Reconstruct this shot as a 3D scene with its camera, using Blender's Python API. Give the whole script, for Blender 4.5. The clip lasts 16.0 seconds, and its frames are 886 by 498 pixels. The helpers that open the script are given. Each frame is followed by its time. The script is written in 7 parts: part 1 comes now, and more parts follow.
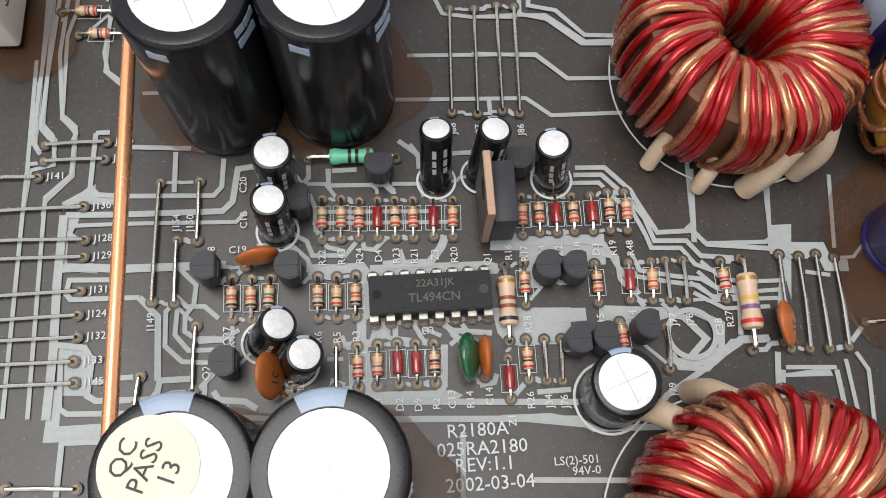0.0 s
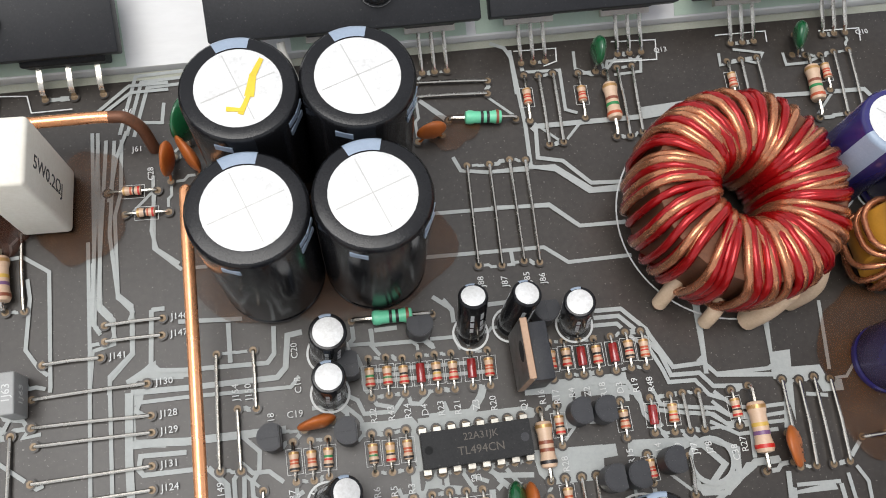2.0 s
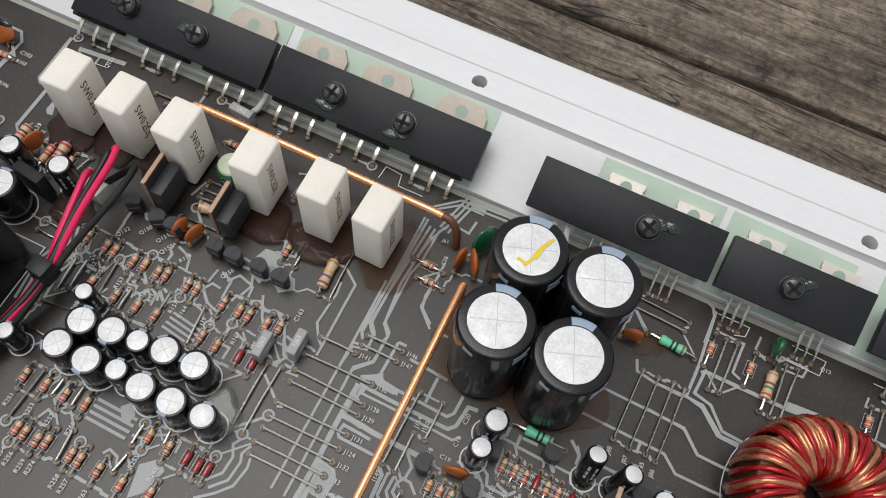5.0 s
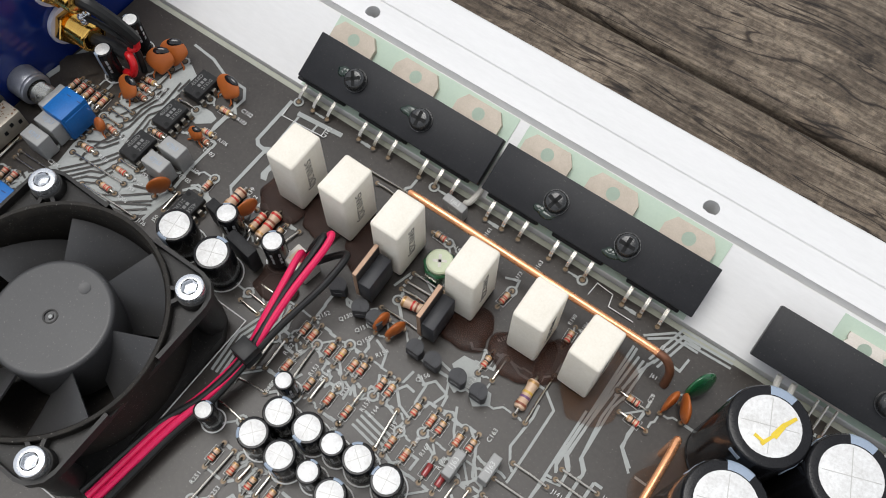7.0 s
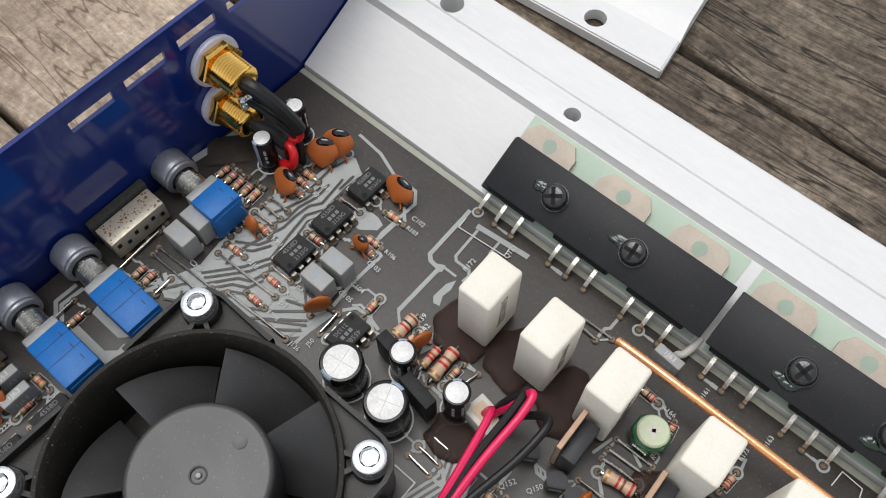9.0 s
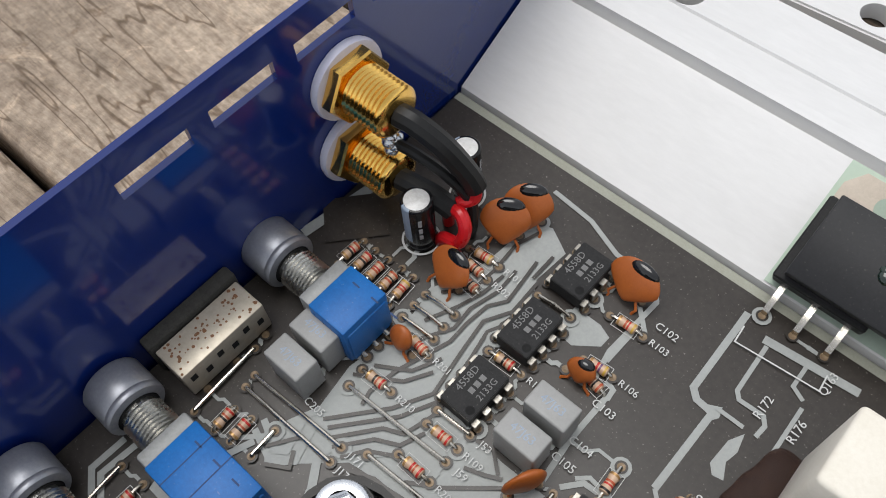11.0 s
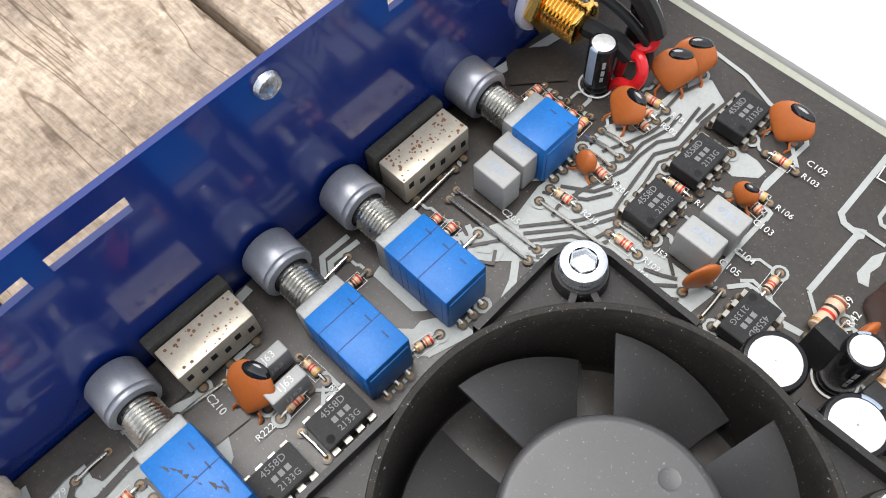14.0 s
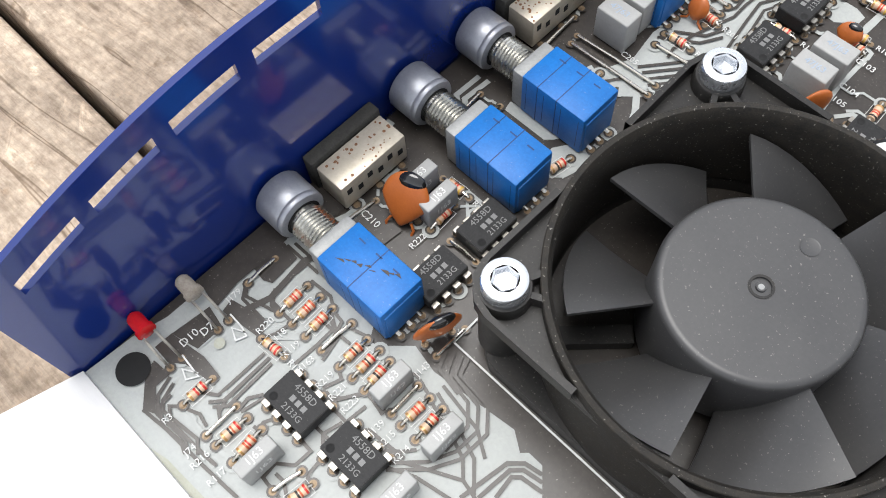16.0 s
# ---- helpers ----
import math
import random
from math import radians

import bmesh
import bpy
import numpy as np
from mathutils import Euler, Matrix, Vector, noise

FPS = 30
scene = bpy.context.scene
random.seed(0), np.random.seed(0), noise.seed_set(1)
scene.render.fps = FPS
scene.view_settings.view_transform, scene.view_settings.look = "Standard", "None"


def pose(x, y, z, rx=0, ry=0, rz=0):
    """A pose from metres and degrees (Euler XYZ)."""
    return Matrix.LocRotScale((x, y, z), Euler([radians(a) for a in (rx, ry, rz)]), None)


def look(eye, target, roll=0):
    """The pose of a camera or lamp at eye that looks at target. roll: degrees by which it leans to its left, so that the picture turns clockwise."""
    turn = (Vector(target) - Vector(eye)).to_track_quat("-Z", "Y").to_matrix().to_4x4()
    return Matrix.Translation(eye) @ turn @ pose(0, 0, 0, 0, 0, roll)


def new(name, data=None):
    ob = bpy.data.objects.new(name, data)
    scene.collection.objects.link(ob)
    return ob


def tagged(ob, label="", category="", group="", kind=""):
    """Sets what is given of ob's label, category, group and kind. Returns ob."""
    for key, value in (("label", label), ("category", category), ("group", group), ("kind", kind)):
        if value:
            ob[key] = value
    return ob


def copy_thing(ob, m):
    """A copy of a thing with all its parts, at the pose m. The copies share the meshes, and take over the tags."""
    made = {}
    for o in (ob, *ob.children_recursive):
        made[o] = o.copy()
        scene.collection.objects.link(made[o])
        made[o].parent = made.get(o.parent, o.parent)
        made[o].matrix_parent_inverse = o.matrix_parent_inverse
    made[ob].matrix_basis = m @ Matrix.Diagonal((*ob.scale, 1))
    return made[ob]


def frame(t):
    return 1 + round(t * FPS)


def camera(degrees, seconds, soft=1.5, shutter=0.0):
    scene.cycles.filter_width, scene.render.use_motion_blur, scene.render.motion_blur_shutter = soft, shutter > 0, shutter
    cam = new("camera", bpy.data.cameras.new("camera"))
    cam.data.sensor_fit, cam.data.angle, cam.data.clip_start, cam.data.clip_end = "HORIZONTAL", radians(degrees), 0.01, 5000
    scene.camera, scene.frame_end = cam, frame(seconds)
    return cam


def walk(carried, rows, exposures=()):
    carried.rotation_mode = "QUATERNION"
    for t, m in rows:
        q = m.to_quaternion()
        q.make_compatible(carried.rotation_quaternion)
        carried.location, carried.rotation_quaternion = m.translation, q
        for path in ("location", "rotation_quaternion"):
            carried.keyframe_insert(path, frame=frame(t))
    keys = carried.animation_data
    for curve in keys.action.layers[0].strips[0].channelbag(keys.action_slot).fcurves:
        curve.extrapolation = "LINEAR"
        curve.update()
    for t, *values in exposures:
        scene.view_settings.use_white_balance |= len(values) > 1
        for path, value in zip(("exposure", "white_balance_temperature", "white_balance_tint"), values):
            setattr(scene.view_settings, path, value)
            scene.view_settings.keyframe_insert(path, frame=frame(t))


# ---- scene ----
SKY, SUN, TABLE, FAN_TURN = 0.17, 1.7, -10.0, 127.5
cam = camera(55.78, 16.0, soft=1.0)
PATH = [
    (0, (-0.00176, -0.00087, 0.12956), (0.00899, 0.05929, -0.06087), 6.53),
    (0.5, (-0.00320, 0.00486, 0.12779), (0.00928, 0.06436, -0.06275), 7.55),
    (1, (-0.00807, 0.00964, 0.12905), (0.00653, 0.06916, -0.06133), 8.83),
    (1.5, (-0.00883, 0.01426, 0.13407), (0.00862, 0.07323, -0.05624), 10.42),
    (2, (-0.01422, 0.02005, 0.14875), (0.00721, 0.08173, -0.04030), 11.38),
    (2.5, (-0.01257, 0.03421, 0.15783), (0.00979, 0.09973, -0.02981), 12.11),
    (3, (-0.00564, 0.03637, 0.17464), (0.01238, 0.10722, -0.01152), 14.03),
    (3.5, (0.00359, 0.02763, 0.18337), (0.00887, 0.10453, -0.00118), 10.89),
    (4, (0.00997, 0.01788, 0.19909), (0.00194, 0.10099, 0.01735), 7.90),
    (4.5, (0.00077, 0.00193, 0.20413), (-0.01578, 0.08532, 0.02311), 9.15),
    (5, (-0.02044, -0.00125, 0.20852), (-0.04782, 0.08059, 0.02810), 7.23),
    (5.2, (-0.02466, -0.00199, 0.20824), (-0.05550, 0.08006, 0.02847), 6.67),
    (7.3, (-0.06526, 0.01704, 0.20922), (-0.11703, 0.08626, 0.02886), -0.17),
    (7.5, (-0.06767, 0.02042, 0.20930), (-0.12138, 0.08899, 0.02926), -0.79),
    (8, (-0.07937, 0.02227, 0.21051), (-0.13511, 0.09047, 0.03095), -0.53),
    (8.5, (-0.09360, 0.02299, 0.20824), (-0.15122, 0.09094, 0.02918), -0.41),
    (9, (-0.11663, 0.02009, 0.18809), (-0.17766, 0.08983, 0.01085), -0.36),
    (9.5, (-0.14166, 0.02554, 0.15690), (-0.21514, 0.10067, -0.01326), -3.70),
    (9.7, (-0.15280, 0.02981, 0.14092), (-0.23177, 0.10547, -0.02653), -5.77),
    (11.8, (-0.17739, 0.03440, 0.12301), (-0.24772, 0.10072, -0.05208), -4.64),
    (12, (-0.17684, 0.03275, 0.12338), (-0.24709, 0.09885, -0.05182), -4.47),
    (12.5, (-0.17492, 0.02509, 0.12739), (-0.24584, 0.08703, -0.04906), -5.76),
    (13, (-0.17411, 0.01496, 0.13078), (-0.24550, 0.07619, -0.04573), -5.92),
    (13.5, (-0.17776, 0.00323, 0.13093), (-0.24858, 0.06342, -0.04616), -5.76),
    (14, (-0.17771, -0.00804, 0.13233), (-0.24714, 0.05240, -0.04523), -4.90),
    (14.5, (-0.17666, -0.01838, 0.12851), (-0.24497, 0.03990, -0.05020), -5.32),
    (15, (-0.17691, -0.02902, 0.12783), (-0.24454, 0.02757, -0.05168), -5.75),
    (15.5, (-0.17499, -0.03697, 0.13008), (-0.24181, 0.01903, -0.04992), -5.69),
    (16, (-0.17382, -0.04538, 0.13310), (-0.23992, 0.01038, -0.04724), -5.74),
]
EXPOSURES = [(0, 0.42), (1.5, 0.4), (2, 0.38), (2.5, 0.18), (3, -0.14), (3.5, -0.2), (4, -0.14), (5, -0.08), (7.5, 0.14), (8.5, 0.14), (9.5, 0.06), (12, 0.15), (12.5, 0.36), (13, 0.62), (14, 0.95), (14.5, 1.1), (15.2, 1.1), (16, 0.95)]
walk(cam, [(t, look(eye, target, roll)) for t, eye, target, roll in PATH], EXPOSURES)

# ---- light ----
world = bpy.data.worlds.new("sky")
scene.world = world
world.use_nodes = True
wn, wl = world.node_tree.nodes, world.node_tree.links
sky = wn.new("ShaderNodeTexSky")
sky.sky_type, sky.sun_disc = "NISHITA", False
sky.sun_elevation, sky.sun_rotation = radians(78), radians(278)
grey = wn.new("ShaderNodeHueSaturation")
grey.inputs["Saturation"].default_value = 0.22
wl.new(sky.outputs[0], grey.inputs["Color"])
wl.new(grey.outputs[0], wn["Background"].inputs[0])
wn["Background"].inputs[1].default_value = SKY
sun = new("sun", bpy.data.lights.new("sun", "SUN"))
sun.data.energy, sun.data.angle, sun.data.color = SUN, radians(40), (1.0, 0.98, 0.95)
sun.matrix_world = look((0, 0, 1), (0.20, 0.03, 0))

# ---- materials ----
MATS = {}


def mat(name, c1, c2=None, rough=0.5, metal=0.0, scale=400, fine=2500, bump=0.0, spec=0.5, mix=0.5, stretch=None, coat=0.0, trans=0.0, alpha=1.0, dust=0.0):
    if name in MATS:
        return MATS[name]
    m = bpy.data.materials.new(name)
    m.use_nodes = True
    n, l = m.node_tree.nodes, m.node_tree.links
    b = n["Principled BSDF"]
    b.inputs["Metallic"].default_value, b.inputs["Roughness"].default_value = metal, rough
    b.inputs["Specular IOR Level"].default_value, b.inputs["Coat Weight"].default_value = spec, coat
    b.inputs["Transmission Weight"].default_value, b.inputs["Alpha"].default_value = trans, alpha
    b.inputs["Base Color"].default_value = (*c1, 1)
    geo = n.new("ShaderNodeNewGeometry")
    vec = geo.outputs["Position"]
    if stretch:
        mp = n.new("ShaderNodeMapping")
        mp.inputs["Scale"].default_value = stretch
        l.new(vec, mp.inputs["Vector"])
        vec = mp.outputs[0]
    big, small = n.new("ShaderNodeTexNoise"), n.new("ShaderNodeTexNoise")
    for tex, s in ((big, scale), (small, fine)):
        tex.inputs["Scale"].default_value = s
        tex.inputs["Detail"].default_value = 6
        tex.inputs["Roughness"].default_value = 0.65
        l.new(vec, tex.inputs["Vector"])
    both = n.new("ShaderNodeMath")
    both.operation = "MULTIPLY_ADD"
    both.inputs[1].default_value = 0.5
    l.new(big.outputs[0], both.inputs[0])
    half = n.new("ShaderNodeMath")
    half.operation = "MULTIPLY"
    half.inputs[1].default_value = 0.5
    l.new(small.outputs[0], half.inputs[0])
    l.new(half.outputs[0], both.inputs[2])
    ramp = n.new("ShaderNodeMapRange")
    ramp.inputs[1].default_value, ramp.inputs[2].default_value = 0.5 - mix * 0.35, 0.5 + mix * 0.35
    l.new(both.outputs[0], ramp.inputs[0])
    last = None
    if c2:
        cm = n.new("ShaderNodeMix")
        cm.data_type = "RGBA"
        cm.inputs[6].default_value, cm.inputs[7].default_value = (*c1, 1), (*c2, 1)
        l.new(ramp.outputs[0], cm.inputs[0])
        last = cm.outputs[2]
    if dust:
        sp = n.new("ShaderNodeTexNoise")
        sp.inputs["Scale"].default_value, sp.inputs["Detail"].default_value = 2200, 3
        l.new(geo.outputs["Position"], sp.inputs["Vector"])
        cut = n.new("ShaderNodeMapRange")
        cut.inputs[1].default_value, cut.inputs[2].default_value = 0.66, 0.74
        cut.inputs[4].default_value = dust
        l.new(sp.outputs[0], cut.inputs[0])
        dm = n.new("ShaderNodeMix")
        dm.data_type = "RGBA"
        dm.inputs[6].default_value, dm.inputs[7].default_value = (*c1, 1), (0.38, 0.36, 0.32, 1)
        if last:
            l.new(last, dm.inputs[6])
        l.new(cut.outputs[0], dm.inputs[0])
        last = dm.outputs[2]
    if last:
        l.new(last, b.inputs["Base Color"])
    rr = n.new("ShaderNodeMapRange")
    rr.inputs[3].default_value, rr.inputs[4].default_value = max(0.02, rough - 0.12), min(1, rough + 0.12)
    l.new(big.outputs[0], rr.inputs[0])
    l.new(rr.outputs[0], b.inputs["Roughness"])
    if bump:
        bp = n.new("ShaderNodeBump")
        bp.inputs["Strength"].default_value, bp.inputs["Distance"].default_value = bump, 0.0004
        l.new(both.outputs[0], bp.inputs["Height"])
        l.new(bp.outputs[0], b.inputs["Normal"])
    MATS[name] = m
    return m


M_BOARD = mat("solder_mask_dark", (0.024, 0.020, 0.017), (0.048, 0.041, 0.035), 0.34, spec=0.42, scale=60, fine=900, bump=0.05, dust=0.5)
M_EDGE = mat("board_laminate", (0.36, 0.37, 0.31), (0.28, 0.28, 0.22), 0.6, scale=200)
M_TRACE = mat("solder_mask_over_copper", (0.295, 0.31, 0.30), (0.375, 0.39, 0.375), 0.45, spec=0.3, scale=90, fine=1500, bump=0.03, dust=0.3)
M_PAD = mat("bare_pad_rim", (0.10, 0.065, 0.035), (0.24, 0.17, 0.10), 0.4, 0.3, scale=900)
M_SILK = mat("white_print", (0.62, 0.63, 0.62), (0.5, 0.5, 0.48), 0.6, scale=600)
M_PIN = mat("dull_tinned_pin", (0.40, 0.38, 0.34), (0.26, 0.245, 0.21), 0.34, 0.9, scale=700)
M_DUSTED = mat("dust_coated_black_plastic", (0.010, 0.0095, 0.009), (0.028, 0.024, 0.019), 0.6, spec=0.2, scale=500, fine=3500, bump=0.15, dust=0.6, mix=0.35)
M_TIN = mat("tinned_wire", (0.62, 0.59, 0.53), (0.45, 0.42, 0.36), 0.25, 1.0, scale=700)
M_ALU = mat("brushed_aluminium", (0.86, 0.86, 0.86), (0.80, 0.80, 0.79), 0.30, 0.55, scale=50, fine=1200, bump=0.02, stretch=(0.06, 1, 1))
M_ALU_PAINT = mat("white_anodised_aluminium", (0.72, 0.715, 0.705), (0.65, 0.645, 0.635), 0.52, 0.10, spec=0.2, scale=50, fine=900, bump=0.04, stretch=(0.25, 1, 1))
M_BLUE = mat("glossy_blue_paint", (0.004, 0.017, 0.125), (0.005, 0.021, 0.15), 0.13, 0.0, scale=30, spec=0.55, coat=0.4)
M_BLUE_EDGE = mat("blue_paint_edge", (0.03, 0.07, 0.45), (0.04, 0.09, 0.5), 0.3)
M_BLACK_BAR = mat("black_anodised_bar", (0.013, 0.0135, 0.015), (0.022, 0.0225, 0.025), 0.45, 0.0, spec=0.22, scale=120, fine=2000, bump=0.06, dust=0.10)
M_SCREW = mat("black_oxide_screw", (0.012, 0.012, 0.012), (0.026, 0.026, 0.026), 0.24, 0.0, spec=0.7, scale=900)
M_PAINTDOT = mat("green_black_lacquer", (0.006, 0.012, 0.008), (0.012, 0.03, 0.018), 0.15, coat=0.6)
M_SHEET = mat("pale_green_insulator", (0.47, 0.57, 0.46), (0.42, 0.52, 0.42), 0.55, scale=120, fine=1500)
M_TAB = mat("dull_tan_metal_tab", (0.52, 0.45, 0.37), (0.42, 0.36, 0.29), 0.5, 0.15, scale=300)
# the sheet's green, darkened to paint the shade inside the tab holes
M_SHADE = mat("pale_green_insulator_shaded", (0.36, 0.44, 0.35), (0.30, 0.37, 0.30), rough=0.6, scale=300)
# tab faces, darker than the tab's edge
M_TABDARK = mat("dark_metal_tab", (0.10, 0.085, 0.075), (0.06, 0.05, 0.045), 0.35, 0.6)
M_TABEDGE = mat("cut_copper_edge", (0.42, 0.27, 0.18), (0.32, 0.2, 0.13), 0.45, 0.3)
M_DIM = mat("faded_chip_print", (0.19, 0.19, 0.185), (0.13, 0.13, 0.13), 0.6)
M_TABSIL = mat("bright_tin_tab", (0.74, 0.69, 0.62), (0.60, 0.55, 0.48), 0.4, 0.4, scale=300)
M_EPOXY = mat("black_epoxy", (0.016, 0.016, 0.017), (0.032, 0.032, 0.032), 0.5, spec=0.14, scale=500, bump=0.08, dust=0.12)
M_EPOXY2 = mat("grey_black_epoxy", (0.026, 0.027, 0.030), (0.044, 0.044, 0.048), 0.42, spec=0.25, scale=500, bump=0.05, dust=0.1)
M_SLEEVE = mat("black_shrink_sleeve", (0.006, 0.006, 0.007), (0.011, 0.011, 0.012), 0.20, scale=150, spec=0.32, bump=0.03)
M_NAVY = mat("navy_shrink_sleeve", (0.022, 0.018, 0.10), (0.028, 0.024, 0.13), 0.22, scale=150, spec=0.6)
M_CAPTOP = mat("bare_aluminium_can_top", (0.76, 0.76, 0.75), (0.56, 0.55, 0.53), 0.48, 0.12, scale=260, fine=1500, bump=0.10, mix=0.35)
# pressed vent lines are flat strips, the groove's shade put into their colour
M_CROSS = mat("vent_groove_shade", (0.55, 0.54, 0.52), (0.42, 0.41, 0.39), 0.5, 0.4)
M_STRIPE = mat("pale_blue_print", (0.30, 0.36, 0.45), (0.24, 0.30, 0.38), 0.35)
M_PRINT = mat("grey_print", (0.42, 0.43, 0.43), (0.34, 0.34, 0.34), 0.5)
M_TAN = mat("tan_resistor_lacquer", (0.62, 0.44, 0.31), (0.52, 0.35, 0.23), 0.38, scale=700, bump=0.03)
M_GREENR = mat("mint_green_lacquer", (0.17, 0.62, 0.38), (0.13, 0.52, 0.30), 0.35, scale=600)
M_BAND = {
    "r": mat("red_band", (0.50, 0.022, 0.014), rough=0.4), "k": mat("black_band", (0.015, 0.012, 0.012), rough=0.4),
    "o": mat("orange_band", (0.44, 0.075, 0.025), rough=0.4), "y": mat("yellow_band", (0.55, 0.35, 0.06), rough=0.4),
    "g": mat("green_band", (0.02, 0.20, 0.06), rough=0.4), "n": mat("brown_band", (0.22, 0.06, 0.03), rough=0.4),
    "v": mat("violet_band", (0.16, 0.07, 0.17), rough=0.4), "z": mat("gold_band", (0.45, 0.26, 0.10), rough=0.3, metal=0.5),
}
M_DIODE = mat("red_glass_diode", (0.34, 0.03, 0.028), (0.18, 0.010, 0.010), 0.12, scale=800, coat=0.8)
M_ORANGE = mat("orange_brown_ceramic", (0.42, 0.115, 0.022), (0.34, 0.085, 0.016), 0.42, scale=500, bump=0.06)
M_DIP = mat("black_wax_tip", (0.006, 0.006, 0.006), (0.012, 0.012, 0.012), 0.12, coat=0.5)
M_GREENC = mat("dark_green_dipped_coat", (0.014, 0.105, 0.036), (0.009, 0.07, 0.026), 0.22, scale=300, coat=0.6)
M_FILM = mat("grey_film_case", (0.33, 0.33, 0.32), (0.28, 0.28, 0.27), 0.5, scale=400, bump=0.04)
M_CEMENT = mat("white_cement_body", (0.80, 0.76, 0.67), (0.70, 0.65, 0.55), 0.72, scale=160, fine=1500, bump=0.12)
M_GLUE = mat("brown_cured_glue", (0.018, 0.006, 0.003), (0.060, 0.019, 0.008), 0.35, spec=0.2, scale=220, fine=900, bump=0.6, alpha=0.68)
M_GLUE2 = mat("dark_dried_glue", (0.022, 0.012, 0.010), (0.055, 0.030, 0.022), 0.5, spec=0.15, scale=250, fine=900, bump=0.6, alpha=0.88)
M_AMBER = mat("amber_flux_stain", (0.045, 0.016, 0.004), (0.17, 0.065, 0.015), 0.3, spec=0.25, scale=130, fine=900, bump=0.3, alpha=0.34)
M_COPPER = mat("bright_copper", (0.95, 0.48, 0.25), (0.88, 0.38, 0.17), 0.26, 0.75, scale=150, fine=1200)
M_COPPER_OLD = mat("burnt_copper_end", (0.10, 0.045, 0.025), (0.20, 0.08, 0.04), 0.5, 0.4, scale=600)
M_WRED = mat("red_enamelled_wire", (0.42, 0.006, 0.008), (0.22, 0.003, 0.004), 0.24, 0.5, scale=300, coat=0.2)
M_WCOP = mat("copper_enamelled_wire", (0.60, 0.26, 0.13), (0.34, 0.12, 0.06), 0.26, 0.75, scale=300, coat=0.15)
M_WDARK = mat("green_enamelled_wire", (0.02, 0.12, 0.06), rough=0.25)
M_CREAM = mat("cream_sleeving", (0.62, 0.48, 0.34), (0.45, 0.32, 0.21), 0.55, scale=300)
M_YCORE = mat("mustard_core_coating", (0.48, 0.24, 0.03), (0.38, 0.18, 0.02), 0.4, scale=300)
M_PLASTIC = mat("matt_black_plastic", (0.011, 0.0108, 0.0105), (0.024, 0.022, 0.020), 0.42, spec=0.3, scale=160, fine=2200, bump=0.08, dust=0.35, mix=0.4)
M_BLADE = mat("charcoal_fan_plastic", (0.036, 0.036, 0.037), (0.048, 0.047, 0.047), 0.38, spec=0.5, scale=90, fine=1500, bump=0.03, dust=0.3)
M_ZINC = mat("zinc_plated_steel", (0.72, 0.74, 0.76), (0.60, 0.62, 0.65), 0.26, 0.9, scale=250)
M_KNOB = mat("grey_metal_paint", (0.36, 0.37, 0.40), (0.26, 0.27, 0.30), 0.36, 0.6, scale=350, fine=1800, bump=0.10)
M_PLATE = mat("dull_cast_zinc", (0.34, 0.345, 0.34), (0.24, 0.245, 0.24), 0.55, 0.35, spec=0.3, scale=300, fine=1800, bump=0.08, dust=0.3)
M_THREAD = mat("nickel_thread", (0.62, 0.61, 0.57), (0.48, 0.47, 0.43), 0.28, 1.0, scale=300)
M_POT = mat("sky_blue_plastic", (0.009, 0.15, 0.47), (0.007, 0.10, 0.33), 0.42, spec=0.3, scale=200, fine=1800, bump=0.06, dust=0.2)
M_POTDIRT = mat("dark_rubbed_dirt", (0.035, 0.030, 0.028), (0.07, 0.06, 0.055), 0.7, scale=900)
# dark case seams, and painted shade for the flush clip slots and side grooves
M_POTLINE = mat("seam_and_slot_shade", (0.006, 0.04, 0.14), rough=0.6)
M_STEEL = mat("speckled_nickel_can", (0.56, 0.51, 0.42), (0.42, 0.37, 0.29), 0.36, 0.4, scale=400, fine=1100)
M_RUST = mat("rust_spot", (0.14, 0.06, 0.025), (0.22, 0.10, 0.04), 0.7, scale=900)
# near-black that paints the shade of holes and recesses onto flat patches
M_HOLE = mat("hole_shade_black", (0.006, 0.006, 0.006), rough=0.9)
M_FOAM = mat("black_foam", (0.018, 0.017, 0.015), (0.05, 0.048, 0.042), 0.9, scale=900, fine=2500, bump=0.6)
M_GOLD = mat("gold_plate", (0.95, 0.62, 0.18), (0.80, 0.46, 0.10), 0.16, 1.0, scale=250)
M_WASHER = mat("milky_nylon_washer", (0.62, 0.62, 0.72), (0.55, 0.55, 0.66), 0.4)
M_RUBBER = mat("black_rubber", (0.009, 0.009, 0.009), (0.018, 0.018, 0.018), 0.42, spec=0.3, scale=300, bump=0.05)
M_REDW = mat("red_insulation", (0.65, 0.012, 0.018), (0.55, 0.01, 0.014), 0.3)
M_PINK = mat("magenta_red_insulation", (0.75, 0.012, 0.10), (0.62, 0.01, 0.08), 0.36)
M_NYLON = mat("off_white_nylon", (0.62, 0.60, 0.54), (0.52, 0.5, 0.45), 0.5)
M_LEDR = mat("red_lens", (0.55, 0.008, 0.010), (0.4, 0.006, 0.008), 0.12, coat=0.5)
M_LEDC = mat("clear_lens", (0.66, 0.60, 0.52), (0.4, 0.34, 0.27), 0.12, scale=700, trans=0.45)
M_TRIM = mat("pale_green_plastic_rotor", (0.55, 0.60, 0.42), (0.48, 0.53, 0.36), 0.45)
M_CLEAR = mat("clear_grey_glue", (0.30, 0.32, 0.30), (0.22, 0.23, 0.2), 0.1, coat=0.5, alpha=0.45)
M_YMARK = mat("yellow_marker_ink", (0.75, 0.55, 0.03), (0.6, 0.42, 0.02), 0.5)
